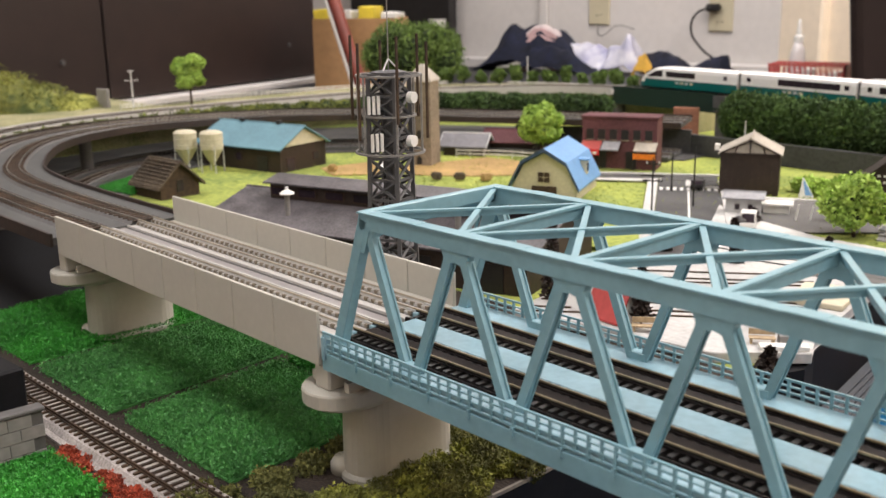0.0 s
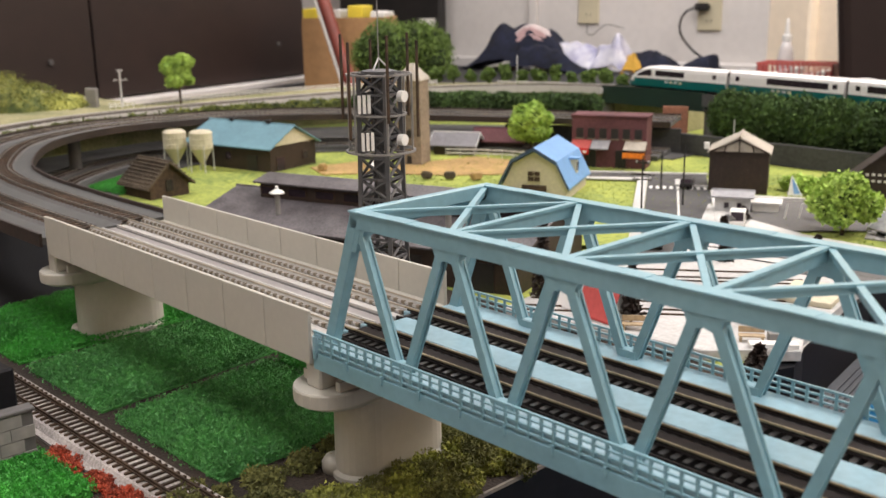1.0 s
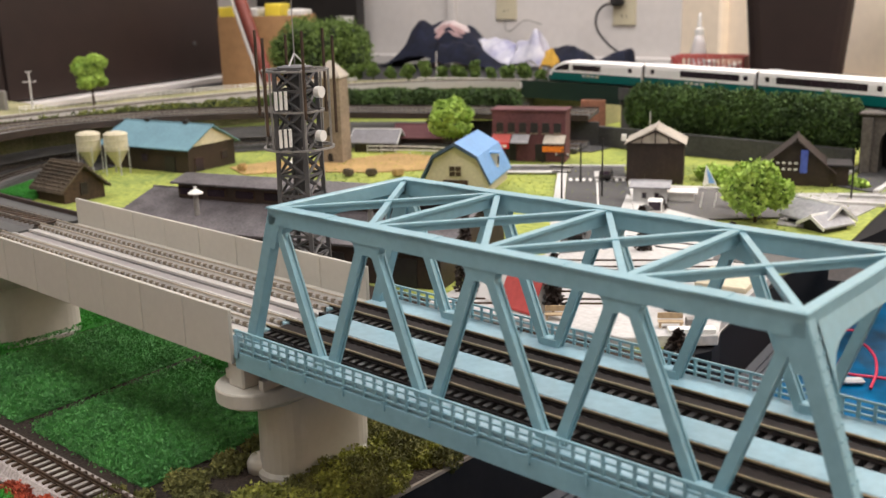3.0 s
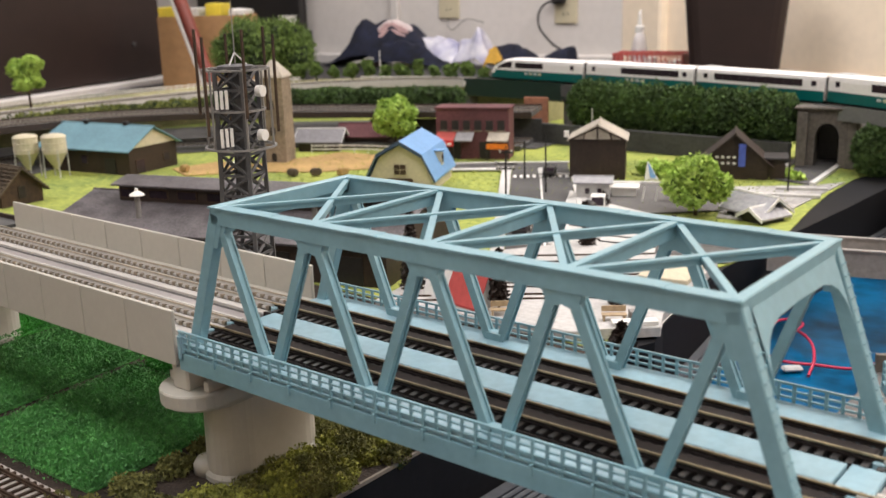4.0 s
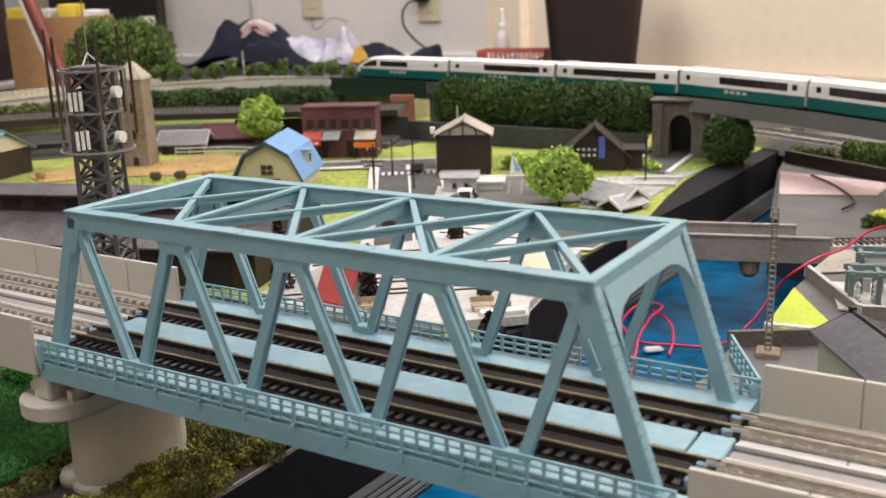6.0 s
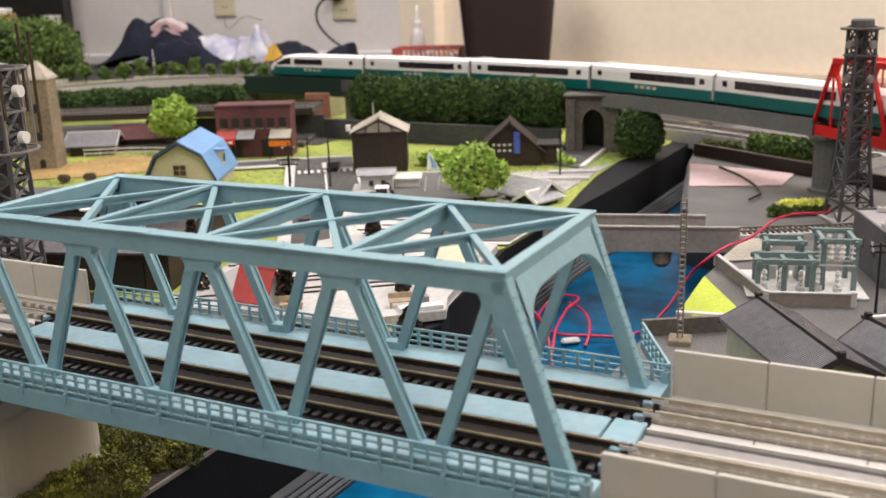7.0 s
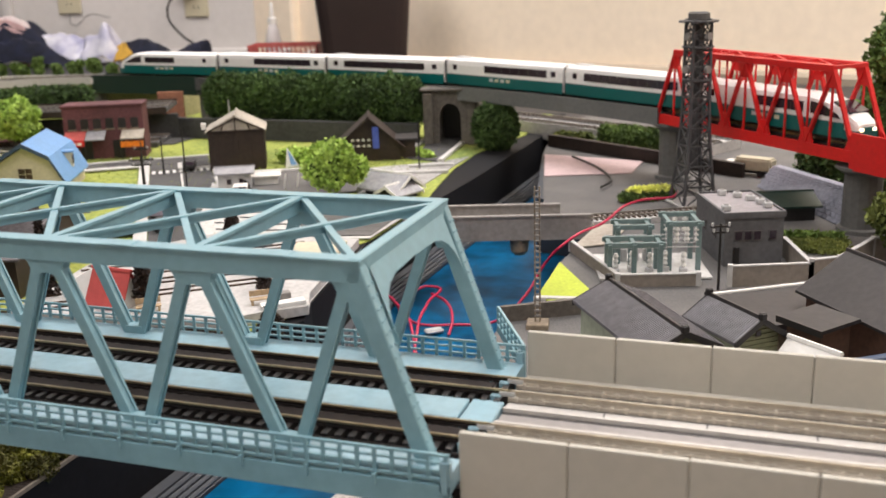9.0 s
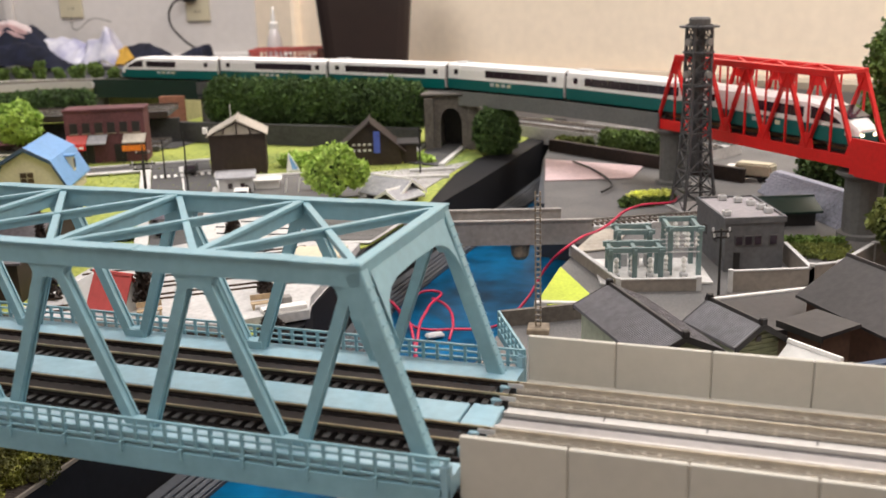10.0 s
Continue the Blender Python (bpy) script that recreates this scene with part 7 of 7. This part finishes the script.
truck()
hedge("bush", [(0.172, 0.583), (0.190, 0.594), (0.208, 0.604)], 0.0085, 0.010, 38, "leaf_mid", "low green shrubs beside the yard tower", 3000, 0.0028, lumpy=0.2)
hedge("flower_bed", [(0.178, 0.588), (0.206, 0.604)], 0.0045, 0.008, 39, "blossom", "strip of bright yellow-green blossom on the shrubs", 2200, 0.0026, z=0.0065, category="shrub", lumpy=0.2, core=False)
solo("grey_cable", sweep(bmesh.new(), curve_path([(0.094, 0.762, 0.003), (0.125, 0.715, 0.0035), (0.150, 0.66, 0.003), (0.147, 0.625, 0.003)], 0.004), rect(-0.0008, 0.0008, -0.0008, 0.0008)), M["near_black"], "black cable lying across the yard", "cable")


def wire(points, label, r=0.0010, material="red_wire"):
    cu = bpy.data.curves.new("wire", "CURVE")
    cu.dimensions, cu.bevel_depth, cu.bevel_resolution, cu.resolution_u = "3D", r, 2, 8
    sp = cu.splines.new("BEZIER")
    sp.bezier_points.add(len(points) - 1)
    for b, p in zip(sp.bezier_points, points):
        b.co = p
        b.handle_left_type = b.handle_right_type = "AUTO"
    cu.materials.append(M[material])
    return tagged(new("wire", cu), label, "wire")


WZ = TABLE_Z + 0.004
wire([(0.214, 0.600, 0.007), (0.212, 0.581, 0.007), (0.189, 0.554, 0.009), (0.173, 0.475, 0.009), (0.156, 0.426, 0.006), (0.142, 0.431, -0.010), (0.131, 0.418, -0.030), (0.116, 0.400, -0.043), (0.088, 0.387, -0.044), (0.065, 0.383, -0.044), (0.051, 0.396, -0.044), (0.026, 0.432, -0.044)], "red insulated wire running across the river")
wire([(0.084, 0.318, WZ), (0.080, 0.338, -0.036), (0.072, 0.366, -0.034), (0.066, 0.400, -0.034), (0.055, 0.441, -0.036), (0.046, 0.428, -0.036), (0.040, 0.410, WZ)], "loop of red insulated wire lying in the river")
wire([(0.086, 0.322, WZ), (0.075, 0.345, -0.037), (0.060, 0.375, -0.036), (0.041, 0.401, -0.036), (0.024, 0.424, -0.038)], "second loop of red insulated wire in the river")
wire([(0.056, 0.436, -0.040), (0.070, 0.424, -0.040), (0.086, 0.393, -0.042), (0.090, 0.372, WZ)], "short bend of red insulated wire in the river")
solo("wire_tag", bevel(B(-0.0065, 0.0065, -0.0035, 0.0035, 0, 0.003, m=at(0.078, 0.377, 40, WZ - 0.001)), 0.0012), M["antenna"], "crumpled white tag on the red wire", "tag")

# ---- the train at the back ----


def car_profile(x, w=0.0098, z0=0.004, z1=0.0262, top=1.0, side=1.0):
    """A cross-section of the car body at x: from the lower left, over the roof."""
    h = z0 + (z1 - z0) * top
    w *= side
    return [(x, -w, z0), (x, -w, z0 + (h - z0) * 0.72), (x, -w * 0.90, h - 0.0022 * top), (x, -w * 0.55, h), (x, w * 0.55, h), (x, w * 0.90, h - 0.0022 * top), (x, w, z0 + (h - z0) * 0.72), (x, w, z0)]


def train_car(m, nose=0, style=0):
    t = thing("train_car", m, "white and teal express train car with dark windows" if not nose else "white and teal express train end car with sloping nose", "train car", "cars of the express train")
    h = 0.0665
    xs = [(-h, 1, 1), (h, 1, 1)]
    if nose:
        xs = [(-h, 1, 1), (h - 0.036, 1, 1), (h - 0.026, 0.96, 1), (h - 0.016, 0.84, 0.97), (h - 0.008, 0.66, 0.90), (h - 0.002, 0.46, 0.80), (h, 0.34, 0.70)]
    xs = [(x * (nose or 1), a, b) for x, a, b in xs]
    part("body", loft(bmesh.new(), [car_profile(x, top=a, side=b) for x, a, b in xs]), M["livery_white"], t)
    end = h - (0.008 if nose else 0)
    x0, x1 = sorted((-h * (nose or 1), end * (nose or 1)))
    side = lambda s, a, b: (min(s * a, s * b), max(s * a, s * b))
    for s in (-1, 1):
        part("teal_band", B(x0, x1, *side(s, 0.0093, 0.0100), 0.0030, 0.0118), M["teal"], t)
        part("skirt_line", B(x0, x1, *side(s, 0.0094, 0.01012), 0.0118, 0.0123), M["antenna"], t)
        spans = ((-0.046, 0.046),) if style == 0 else ((-0.020, 0.050),)
        if nose:
            spans = ((-0.012, 0.028),) if nose > 0 else ((-0.028, 0.012),)
        for a, b in spans:
            win = part("window_band", B(a, b, *side(s, 0.0095, 0.01005), 0.0150, 0.0212), M["window_dark"], t)
            n = max(2, int((b - a) / 0.009))
            for k in range(1, n):
                xx = a + (b - a) * k / n
                part("mullion", B(xx - 0.0003, xx + 0.0003, *side(s, 0.0098, 0.01012), 0.0155, 0.0207), M["near_black"], win)
        # lit lower-deck windows in the teal band
        if style or nose:
            for k in range(4):
                xx = -0.012 + 0.0065 * k
                part("lower_window", B(xx - 0.0022, xx + 0.0022, *side(s, 0.0096, 0.01012), 0.0078, 0.0104), M["cream" if k % 2 else "antenna"], t)
        for xx in (-0.056, 0.057) if not nose else (-0.052 * nose,):
            door = part("door", B(xx - 0.004, xx + 0.004, *side(s, 0.0096, 0.01008), 0.0124, 0.0220), M["livery_white"], t)
            part("door_pane", B(xx - 0.0024, xx + 0.0024, *side(s, 0.0099, 0.01014), 0.0160, 0.0205), M["window_dark"], door)
        if nose:
            # side pane that follows the slope of the cab
            out = [(nose * (h - 0.033), 0.0150), (nose * (h - 0.033), 0.0222), (nose * (h - 0.025), 0.0212), (nose * (h - 0.014), 0.0168), (nose * (h - 0.011), 0.0142)]
            y0, y1 = side(s, 0.0092, 0.01006)
            part("cab_side_window", prism(bmesh.new(), out, y0, y1, Matrix(((1, 0, 0, 0), (0, 0, 1, 0), (0, 1, 0, 0), (0, 0, 0, 1)))), M["window_dark"], t)
    if nose:
        part("cab_window", beam(bmesh.new(), (nose * (h - 0.0180), 0, 0.0229), (nose * (h - 0.0062), 0, 0.0176), 0.0148, 0.0014, (nose * 0.4, 0, 1)), M["window_dark"], t)
        part("nose_skirt", loft(bmesh.new(), [car_profile(nose * x, 0.0101, 0.0030, 0.0100, 1.0, b) for x, b in ((h - 0.009, 1.0), (h - 0.003, 0.88), (h + 0.0006, 0.72))]), M["teal"], t, "teal lower nose")
        for s in (-1, 1):
            part("headlight", bevel(B(min(nose * (h - 0.003), nose * (h + 0.0012)), max(nose * (h - 0.003), nose * (h + 0.0012)), s * 0.0048 - 0.0012, s * 0.0048 + 0.0012, 0.0076, 0.0094), 0.0003), M["lamp_warm"] if nose > 0 else M["red_roof"], t)
    part("underframe", B(-h + 0.002, h - 0.002, -0.0082, 0.0082, 0.0016, 0.0040), M["near_black"], t)
    for x in (-0.046, 0.046):
        part("bogie", bevel(B(x - 0.010, x + 0.010, -0.0072, 0.0072, 0.0004, 0.0026), 0.0004), M["grey_dark"], t)
    if not nose:
        part("roof_unit", bevel(B(-0.062, -0.048, -0.004, 0.004, 0.0258, 0.0272), 0.0006), M["antenna"], t)
        part("gangway", B(h - 0.0001, h + 0.0042, -0.0070, 0.0070, 0.0045, 0.0240), M["grey_dark"], t)
    elif nose < 0:
        part("gangway", B(h - 0.0001, h + 0.0042, -0.0070, 0.0070, 0.0045, 0.0240), M["grey_dark"], t)
    return t


def place_train(start, count, pitch=0.1785):
    """The cars coupled along the outer line, a nose at each end."""
    acc = [0.0]
    for a, b in zip(FULL, FULL[1:]):
        acc.append(acc[-1] + (b - a).length)

    def point(s):
        s = max(0.0, min(acc[-1] - 1e-6, s))
        k = int(np.searchsorted(acc, s, side="right")) - 1
        return FULL[k].lerp(FULL[k + 1], (s - acc[k]) / max(1e-9, acc[k + 1] - acc[k]))
    size = Matrix.Diagonal((1.297, 1.2, 1.2, 1.0))
    for k in range(count):
        a, b = point(start + pitch * k + 0.03), point(start + pitch * (k + 1) - 0.03)
        d = b - a
        c = (a + b) / 2
        train_car(Matrix.Translation(c) @ Matrix.Rotation(math.atan2(d.y, d.x), 4, "Z") @ size, -1 if k == 0 else 1 if k == count - 1 else 0, k % 2)


def arc_length_at(x, y):
    best, total, where = 9.0, 0.0, 0.0
    for a, b in zip(FULL, FULL[1:]):
        q = math.hypot(a.x - x, a.y - y)
        if q < best:
            best, where = q, total
        total += (b - a).length
    return where


place_train(arc_length_at(-0.585, 0.975), 6)
# ---- things in the room ----


def waste_bin():
    t = thing("waste_bin", at(-0.70, 2.10, 0, TABLE_Z), "dark brown square waste bin standing by the wall", "bin")
    rings = []
    for w, z in ((0.098, 0.0), (0.118, 0.235), (0.122, 0.238), (0.122, 0.246), (0.112, 0.246), (0.094, 0.01)):
        r = 0.03
        ring = []
        for sx, sy, a0 in ((1, 1, 0), (-1, 1, 90), (-1, -1, 180), (1, -1, 270)):
            for k in range(4):
                a = radians(a0 + 30 * k)
                ring.append((sx * (w - r) + r * math.cos(a), sy * (w - r) + r * math.sin(a), z))
        rings.append(ring)
    bm = loft(bmesh.new(), rings)
    part("shell", bm, M["panel"], t)
    part("rim", loft(bmesh.new(), [[(x * 1.012, y * 1.012, z) for x, y, _ in rings[2]] for z in (0.234, 0.240)]), M["panel"], t)
    t.matrix_basis = at(-0.70, 2.115, 21, TABLE_Z)


waste_bin()


def spout_bottle():
    t = thing("squeeze_bottle", at(-1.011, 2.22, 0, TABLE_Z) @ Matrix.Diagonal((0.8, 0.8, 1.1, 1.0)), "cone-shaped white bottle with a thin white spout", "bottle")
    part("bottle", lathe(bmesh.new(), [(0.022, 0), (0.031, 0.003), (0.032, 0.01), (0.029, 0.045), (0.022, 0.078), (0.013, 0.100)], 20), M["clear"], t, smooth=True)
    part("liquid", lathe(bmesh.new(), [(0.019, 0.002), (0.0285, 0.004), (0.0295, 0.010), (0.0268, 0.045)], 20), M["gel"], t)
    part("collar", lathe(bmesh.new(), [(0.0150, 0.098), (0.0150, 0.112), (0.009, 0.116)], 16), M["white"], t)
    part("spout", lathe(bmesh.new(), [(0.0085, 0.116), (0.0070, 0.120), (0.0055, 0.138), (0.0040, 0.150)], 12), M["white"], t, smooth=True)


spout_bottle()


def red_basket():
    t = thing("wire_basket", at(-0.922, 2.117, 14, TABLE_Z) @ Matrix.Diagonal((0.86, 0.9, 1.1, 1.0)), "red plastic mesh basket with papers", "basket")
    for y in (-0.045, 0.045):
        for k in range(15):
            part("upright", rod(bmesh.new(), (-0.10 + 0.0143 * k, y, 0), (-0.10 + 0.0143 * k, y * 1.1, 0.058), 0.0022, None, 5), M["red_dull"], t)
        for z in (0.003, 0.030, 0.057):
            part("hoop", B(-0.104, 0.104, y * (1 + z) - 0.0022, y * (1 + z) + 0.0022, z - 0.0025, z + 0.0025), M["red_dull"], t)
    for x in (-0.102, 0.102):
        part("end_panel", B(x - 0.002, x + 0.002, -0.046, 0.046, 0, 0.059), M["red_dull"], t)
    part("base", B(-0.10, 0.10, -0.045, 0.045, 0.0, 0.003), M["red_dull"], t)
    for k in range(5):
        part("magazine", bevel(B(-0.085 + 0.036 * k, -0.06 + 0.036 * k, -0.03, 0.03, 0.003, 0.036 + 0.006 * (k % 3)), 0.002), M["pink_pale" if k % 2 else "white"], t)


red_basket()


def socket(x, z, plug):
    t = thing("wall_socket", WALL_W @ pose(x, 0.0005, z), "beige wall socket plate" + (" with a black plug" if plug else " beside the bags"), "socket")
    part("plate", bevel(B(-0.037, 0.037, 0, 0.008, -0.06, 0.06), 0.003), M["ivory"], t)
    for s in (-1, 1):
        part("slot", B(s * 0.007 - 0.0012, s * 0.007 + 0.0012, 0.0078, 0.0086, -0.035, -0.027), M["near_black"], t)
    if plug:
        part("plug", bevel(B(-0.004, 0.040, 0.008, 0.034, 0.000, 0.022), 0.005, 2), M["near_black"], t)


socket(0.242, 0.128, True)
socket(0.645, 0.147, False)
P = lambda x, y, z: WALL_W @ Vector((x, y, z))
wire([P(0.262, 0.035, 0.138), P(0.300, 0.045, 0.125), P(0.318, 0.045, 0.075), P(0.290, 0.04, 0.025), P(0.235, 0.05, -0.012), P(0.165, 0.06, -0.045), P(0.06, 0.09, -0.075)], "black power cord hanging from the socket", 0.0035, "near_black")
wire([P(0.645, 0.012, 0.088), P(0.640, 0.015, 0.055), P(0.57, 0.03, 0.085), P(0.50, 0.05, 0.075)], "thin grey string hanging by the socket", 0.0016, "grey")
solo("wall_trunking", bevel(B(0.83, 0.86, 0.001, 0.02, 0.06, 1.4), 0.003), M["wall_white"], "white vertical cable trunking on the wall", "trunking", WALL_W, kind="structure")


HEAP = WALL_W @ pose(0, 0.17, TABLE_Z - 0.001)


def draped(name, line, seed, material, label, depth=0.09, folds=5, parent=None, m=None, wrinkle=0.10):
    """Cloth that lies in a heap: line gives (x, height) along the ridge; wrinkles run down from it."""
    rng = np.random.default_rng(seed)
    xs, hs = [p[0] for p in line], [p[1] for p in line]
    if xs[0] > xs[-1]:
        xs, hs = xs[::-1], hs[::-1]
    nx, ny = 56, 18
    ph = rng.uniform(0, 6, 6)
    rows, bm = [], bmesh.new()
    for j in range(ny + 1):
        v = j / ny
        row = []
        for i in range(nx + 1):
            u = i / nx
            x = xs[0] + (xs[-1] - xs[0]) * u
            drop = math.sin(math.pi * min(1, v * 0.94 + 0.03)) ** 0.6
            w = wrinkle * (math.sin(u * folds * 6.1 + ph[0] + 5 * v) + 0.6 * math.sin(u * folds * 11.3 + ph[1] - 6 * v) + 0.5 * math.sin(v * 16 + ph[2] + u * 9))
            top = float(np.interp(x, xs, hs)) * drop
            row.append(bm.verts.new((x + 0.008 * math.sin(9 * v + ph[3]), (v - 0.5) * depth * 2, max(0.0, top * (1 + w * (1 - drop * 0.6))))))
        rows.append(row)
    for a, b in zip(rows, rows[1:]):
        for i in range(nx):
            bm.faces.new((a[i], a[i + 1], b[i + 1], b[i]))
    if m:
        bm.transform(m)
    if parent:
        return part(name, bm, M[material], parent, label, smooth=True)
    return solo(name, bm, M[material], label, "bag", HEAP, smooth=True)


coat = thing("jacket", HEAP, "crumpled dark navy jacket heaped on the table", "jacket")
draped("body", [(0.99, 0.0), (0.955, 0.03), (0.925, 0.06), (0.895, 0.112), (0.868, 0.138), (0.80, 0.138), (0.74, 0.142), (0.69, 0.124), (0.63, 0.070), (0.56, 0.028), (0.51, 0.0)], 71, "navy", "", 0.09, 5, coat)
draped("lining", [(0.80, 0.0), (0.79, 0.124), (0.77, 0.139), (0.72, 0.136), (0.685, 0.116), (0.68, 0.0)], 72, "lining", "red and white striped lining", 0.030, 2, coat, pose(0, 0.030, 0.004), 0.03)
for k in range(2):
    draped("stripe", [(0.795, 0.0), (0.785, 0.116), (0.77, 0.130), (0.72, 0.127), (0.69, 0.108), (0.685, 0.0)], 72, "pink_pale", "pink stripe", 0.006, 2, coat, pose(0, 0.046 + 0.009 * k, 0.004 - 0.020 * k), 0.03)
draped("sleeve", [(0.80, 0.0), (0.76, 0.07), (0.68, 0.085), (0.60, 0.055), (0.52, 0.0)], 78, "navy", "", 0.04, 4, coat, pose(0, 0.075, 0))
draped("plastic_bag", [(0.69, 0.0), (0.66, 0.090), (0.62, 0.085), (0.57, 0.088), (0.53, 0.070), (0.49, 0.0)], 73, "bag", "crumpled white plastic bag with coloured print", 0.06, 2.3, m=pose(0, 0.0, 0), wrinkle=0.10)
draped("plastic_bag", [(0.535, 0.0), (0.51, 0.078), (0.47, 0.085), (0.452, 0.118), (0.440, 0.120), (0.425, 0.075), (0.39, 0.0)], 74, "bag", "crumpled white plastic bag with raised handles", 0.05, 1.6, m=pose(0, 0.02, 0), wrinkle=0.10)
pack = thing("backpack", HEAP, "dark navy bag with a yellow strap", "bag")
draped("body", [(0.42, 0.0), (0.40, 0.055), (0.375, 0.068), (0.33, 0.067), (0.30, 0.052), (0.27, 0.018), (0.25, 0.0)], 75, "navy", "", 0.06, 3, pack)
draped("strap", [(0.412, 0.0), (0.405, 0.052), (0.385, 0.060), (0.370, 0.040), (0.355, 0.0)], 76, "strap", "yellow webbing strap", 0.03, 2, pack, pose(0, 0.045, 0.002))
draped("folded_bag", [(0.275, 0.0), (0.26, 0.022), (0.22, 0.040), (0.185, 0.058), (0.163, 0.058), (0.158, 0.0)], 77, "navy", "dark navy folded bag", 0.05, 2)

CAB = wall_frame(-1.883, 0.53, -0.293, 1.02)


def cabinet():
    t = thing("sideboard", CAB, "tall dark brown sideboard with flush doors", "cabinet")
    part("body", B(-1.4, 1.045, 0.0, 0.35, -0.034, 0.62), M["panel"], t)
    for a, b in ((-1.4, -0.62), (-0.615, 0.277), (0.283, 1.045)):
        d = part("door", bevel(B(a, b, -0.016, -0.001, -0.032, 0.60), 0.002), M["panel"], t)
        part("handle", rod(bmesh.new(), (b - 0.12, -0.0165, 0.06), (b - 0.12, -0.022, 0.06), 0.006, None, 10), M["grey_dark"], d)
    part("plinth", bevel(B(-1.4, 1.06, -0.055, 0.35, -0.75, -0.036), 0.003), M["wall_white"], t, "white plinth ledge under the doors")


cabinet()


def cardboard_box():
    t = thing("cardboard_box", at(-1.875, 1.49, 38, TABLE_Z - 0.001), "open brown cardboard box full of papers", "box")
    for a in ((-0.11, 0.11, -0.085, -0.081), (-0.11, 0.11, 0.081, 0.085), (-0.11, -0.106, -0.081, 0.081), (0.106, 0.11, -0.081, 0.081)):
        part("side", B(*a, 0, 0.185), M["card"], t)
    part("base", B(-0.106, 0.106, -0.081, 0.081, 0, 0.004), M["card"], t)
    for k, c in enumerate(("yellow_paper", "white", "yellow_paper", "white")):
        part("magazine", bevel(B(-0.10 + 0.05 * k, -0.06 + 0.05 * k, -0.06, 0.06, 0.004, 0.215 - 0.01 * (k % 2), m=pose(0, 0, 0, 0, 3 * k - 4, 0)), 0.002), M[c], t)
    r = thing("poster_tube", None, "red and white cardboard tube leaning on the box", "tube")
    part("tube", rod(bmesh.new(), (-1.725, 1.372, TABLE_Z), (-1.840, 1.362, TABLE_Z + 0.27), 0.016, None, 14), M["tube_red"], r)
    part("end_cap", rod(bmesh.new(), (-1.829, 1.363, TABLE_Z + 0.244), (-1.845, 1.3617, TABLE_Z + 0.283), 0.017, None, 14), M["red"], r)
    part("white_edge", rod(bmesh.new(), (-1.740, 1.358, TABLE_Z), (-1.855, 1.348, TABLE_Z + 0.27), 0.005, None, 10), M["white"], r)


cardboard_box()
t = thing("office_chair_back", None, "black upholstered screen between sideboard and wall", "screen")
part("panel", bevel(B(1.16, 1.62, 0.06, 0.10, -0.75, 0.62, m=WALL_W), 0.01), M["near_black"], t)
t = thing("paper_cup", at(-2.13, 2.00, 0, 0.066), "white paper cup on a black shelf", "cup")
part("cup", lathe(bmesh.new(), [(0.022, 0), (0.028, 0.045), (0.030, 0.047), (0.026, 0.047), (0.020, 0.004)], 18), M["white"], t)
t = thing("small_shelf", at(-2.13, 2.00, 0, TABLE_Z), "black shelf box at the back of the table", "shelf")
part("box", bevel(B(-0.05, 0.05, -0.06, 0.06, 0, 0.115), 0.003), M["near_black"], t)

# ceiling panels: the housings of the lamps
for lx, ly, power in LAMPS:
    t = thing("ceiling_light", at(lx, ly, 0, CEIL), "flat white ceiling light panel", "ceiling light", "ceiling lights")
    part("housing", B(-0.62, 0.62, -0.17, 0.17, -0.02, -0.001), M["white"], t)
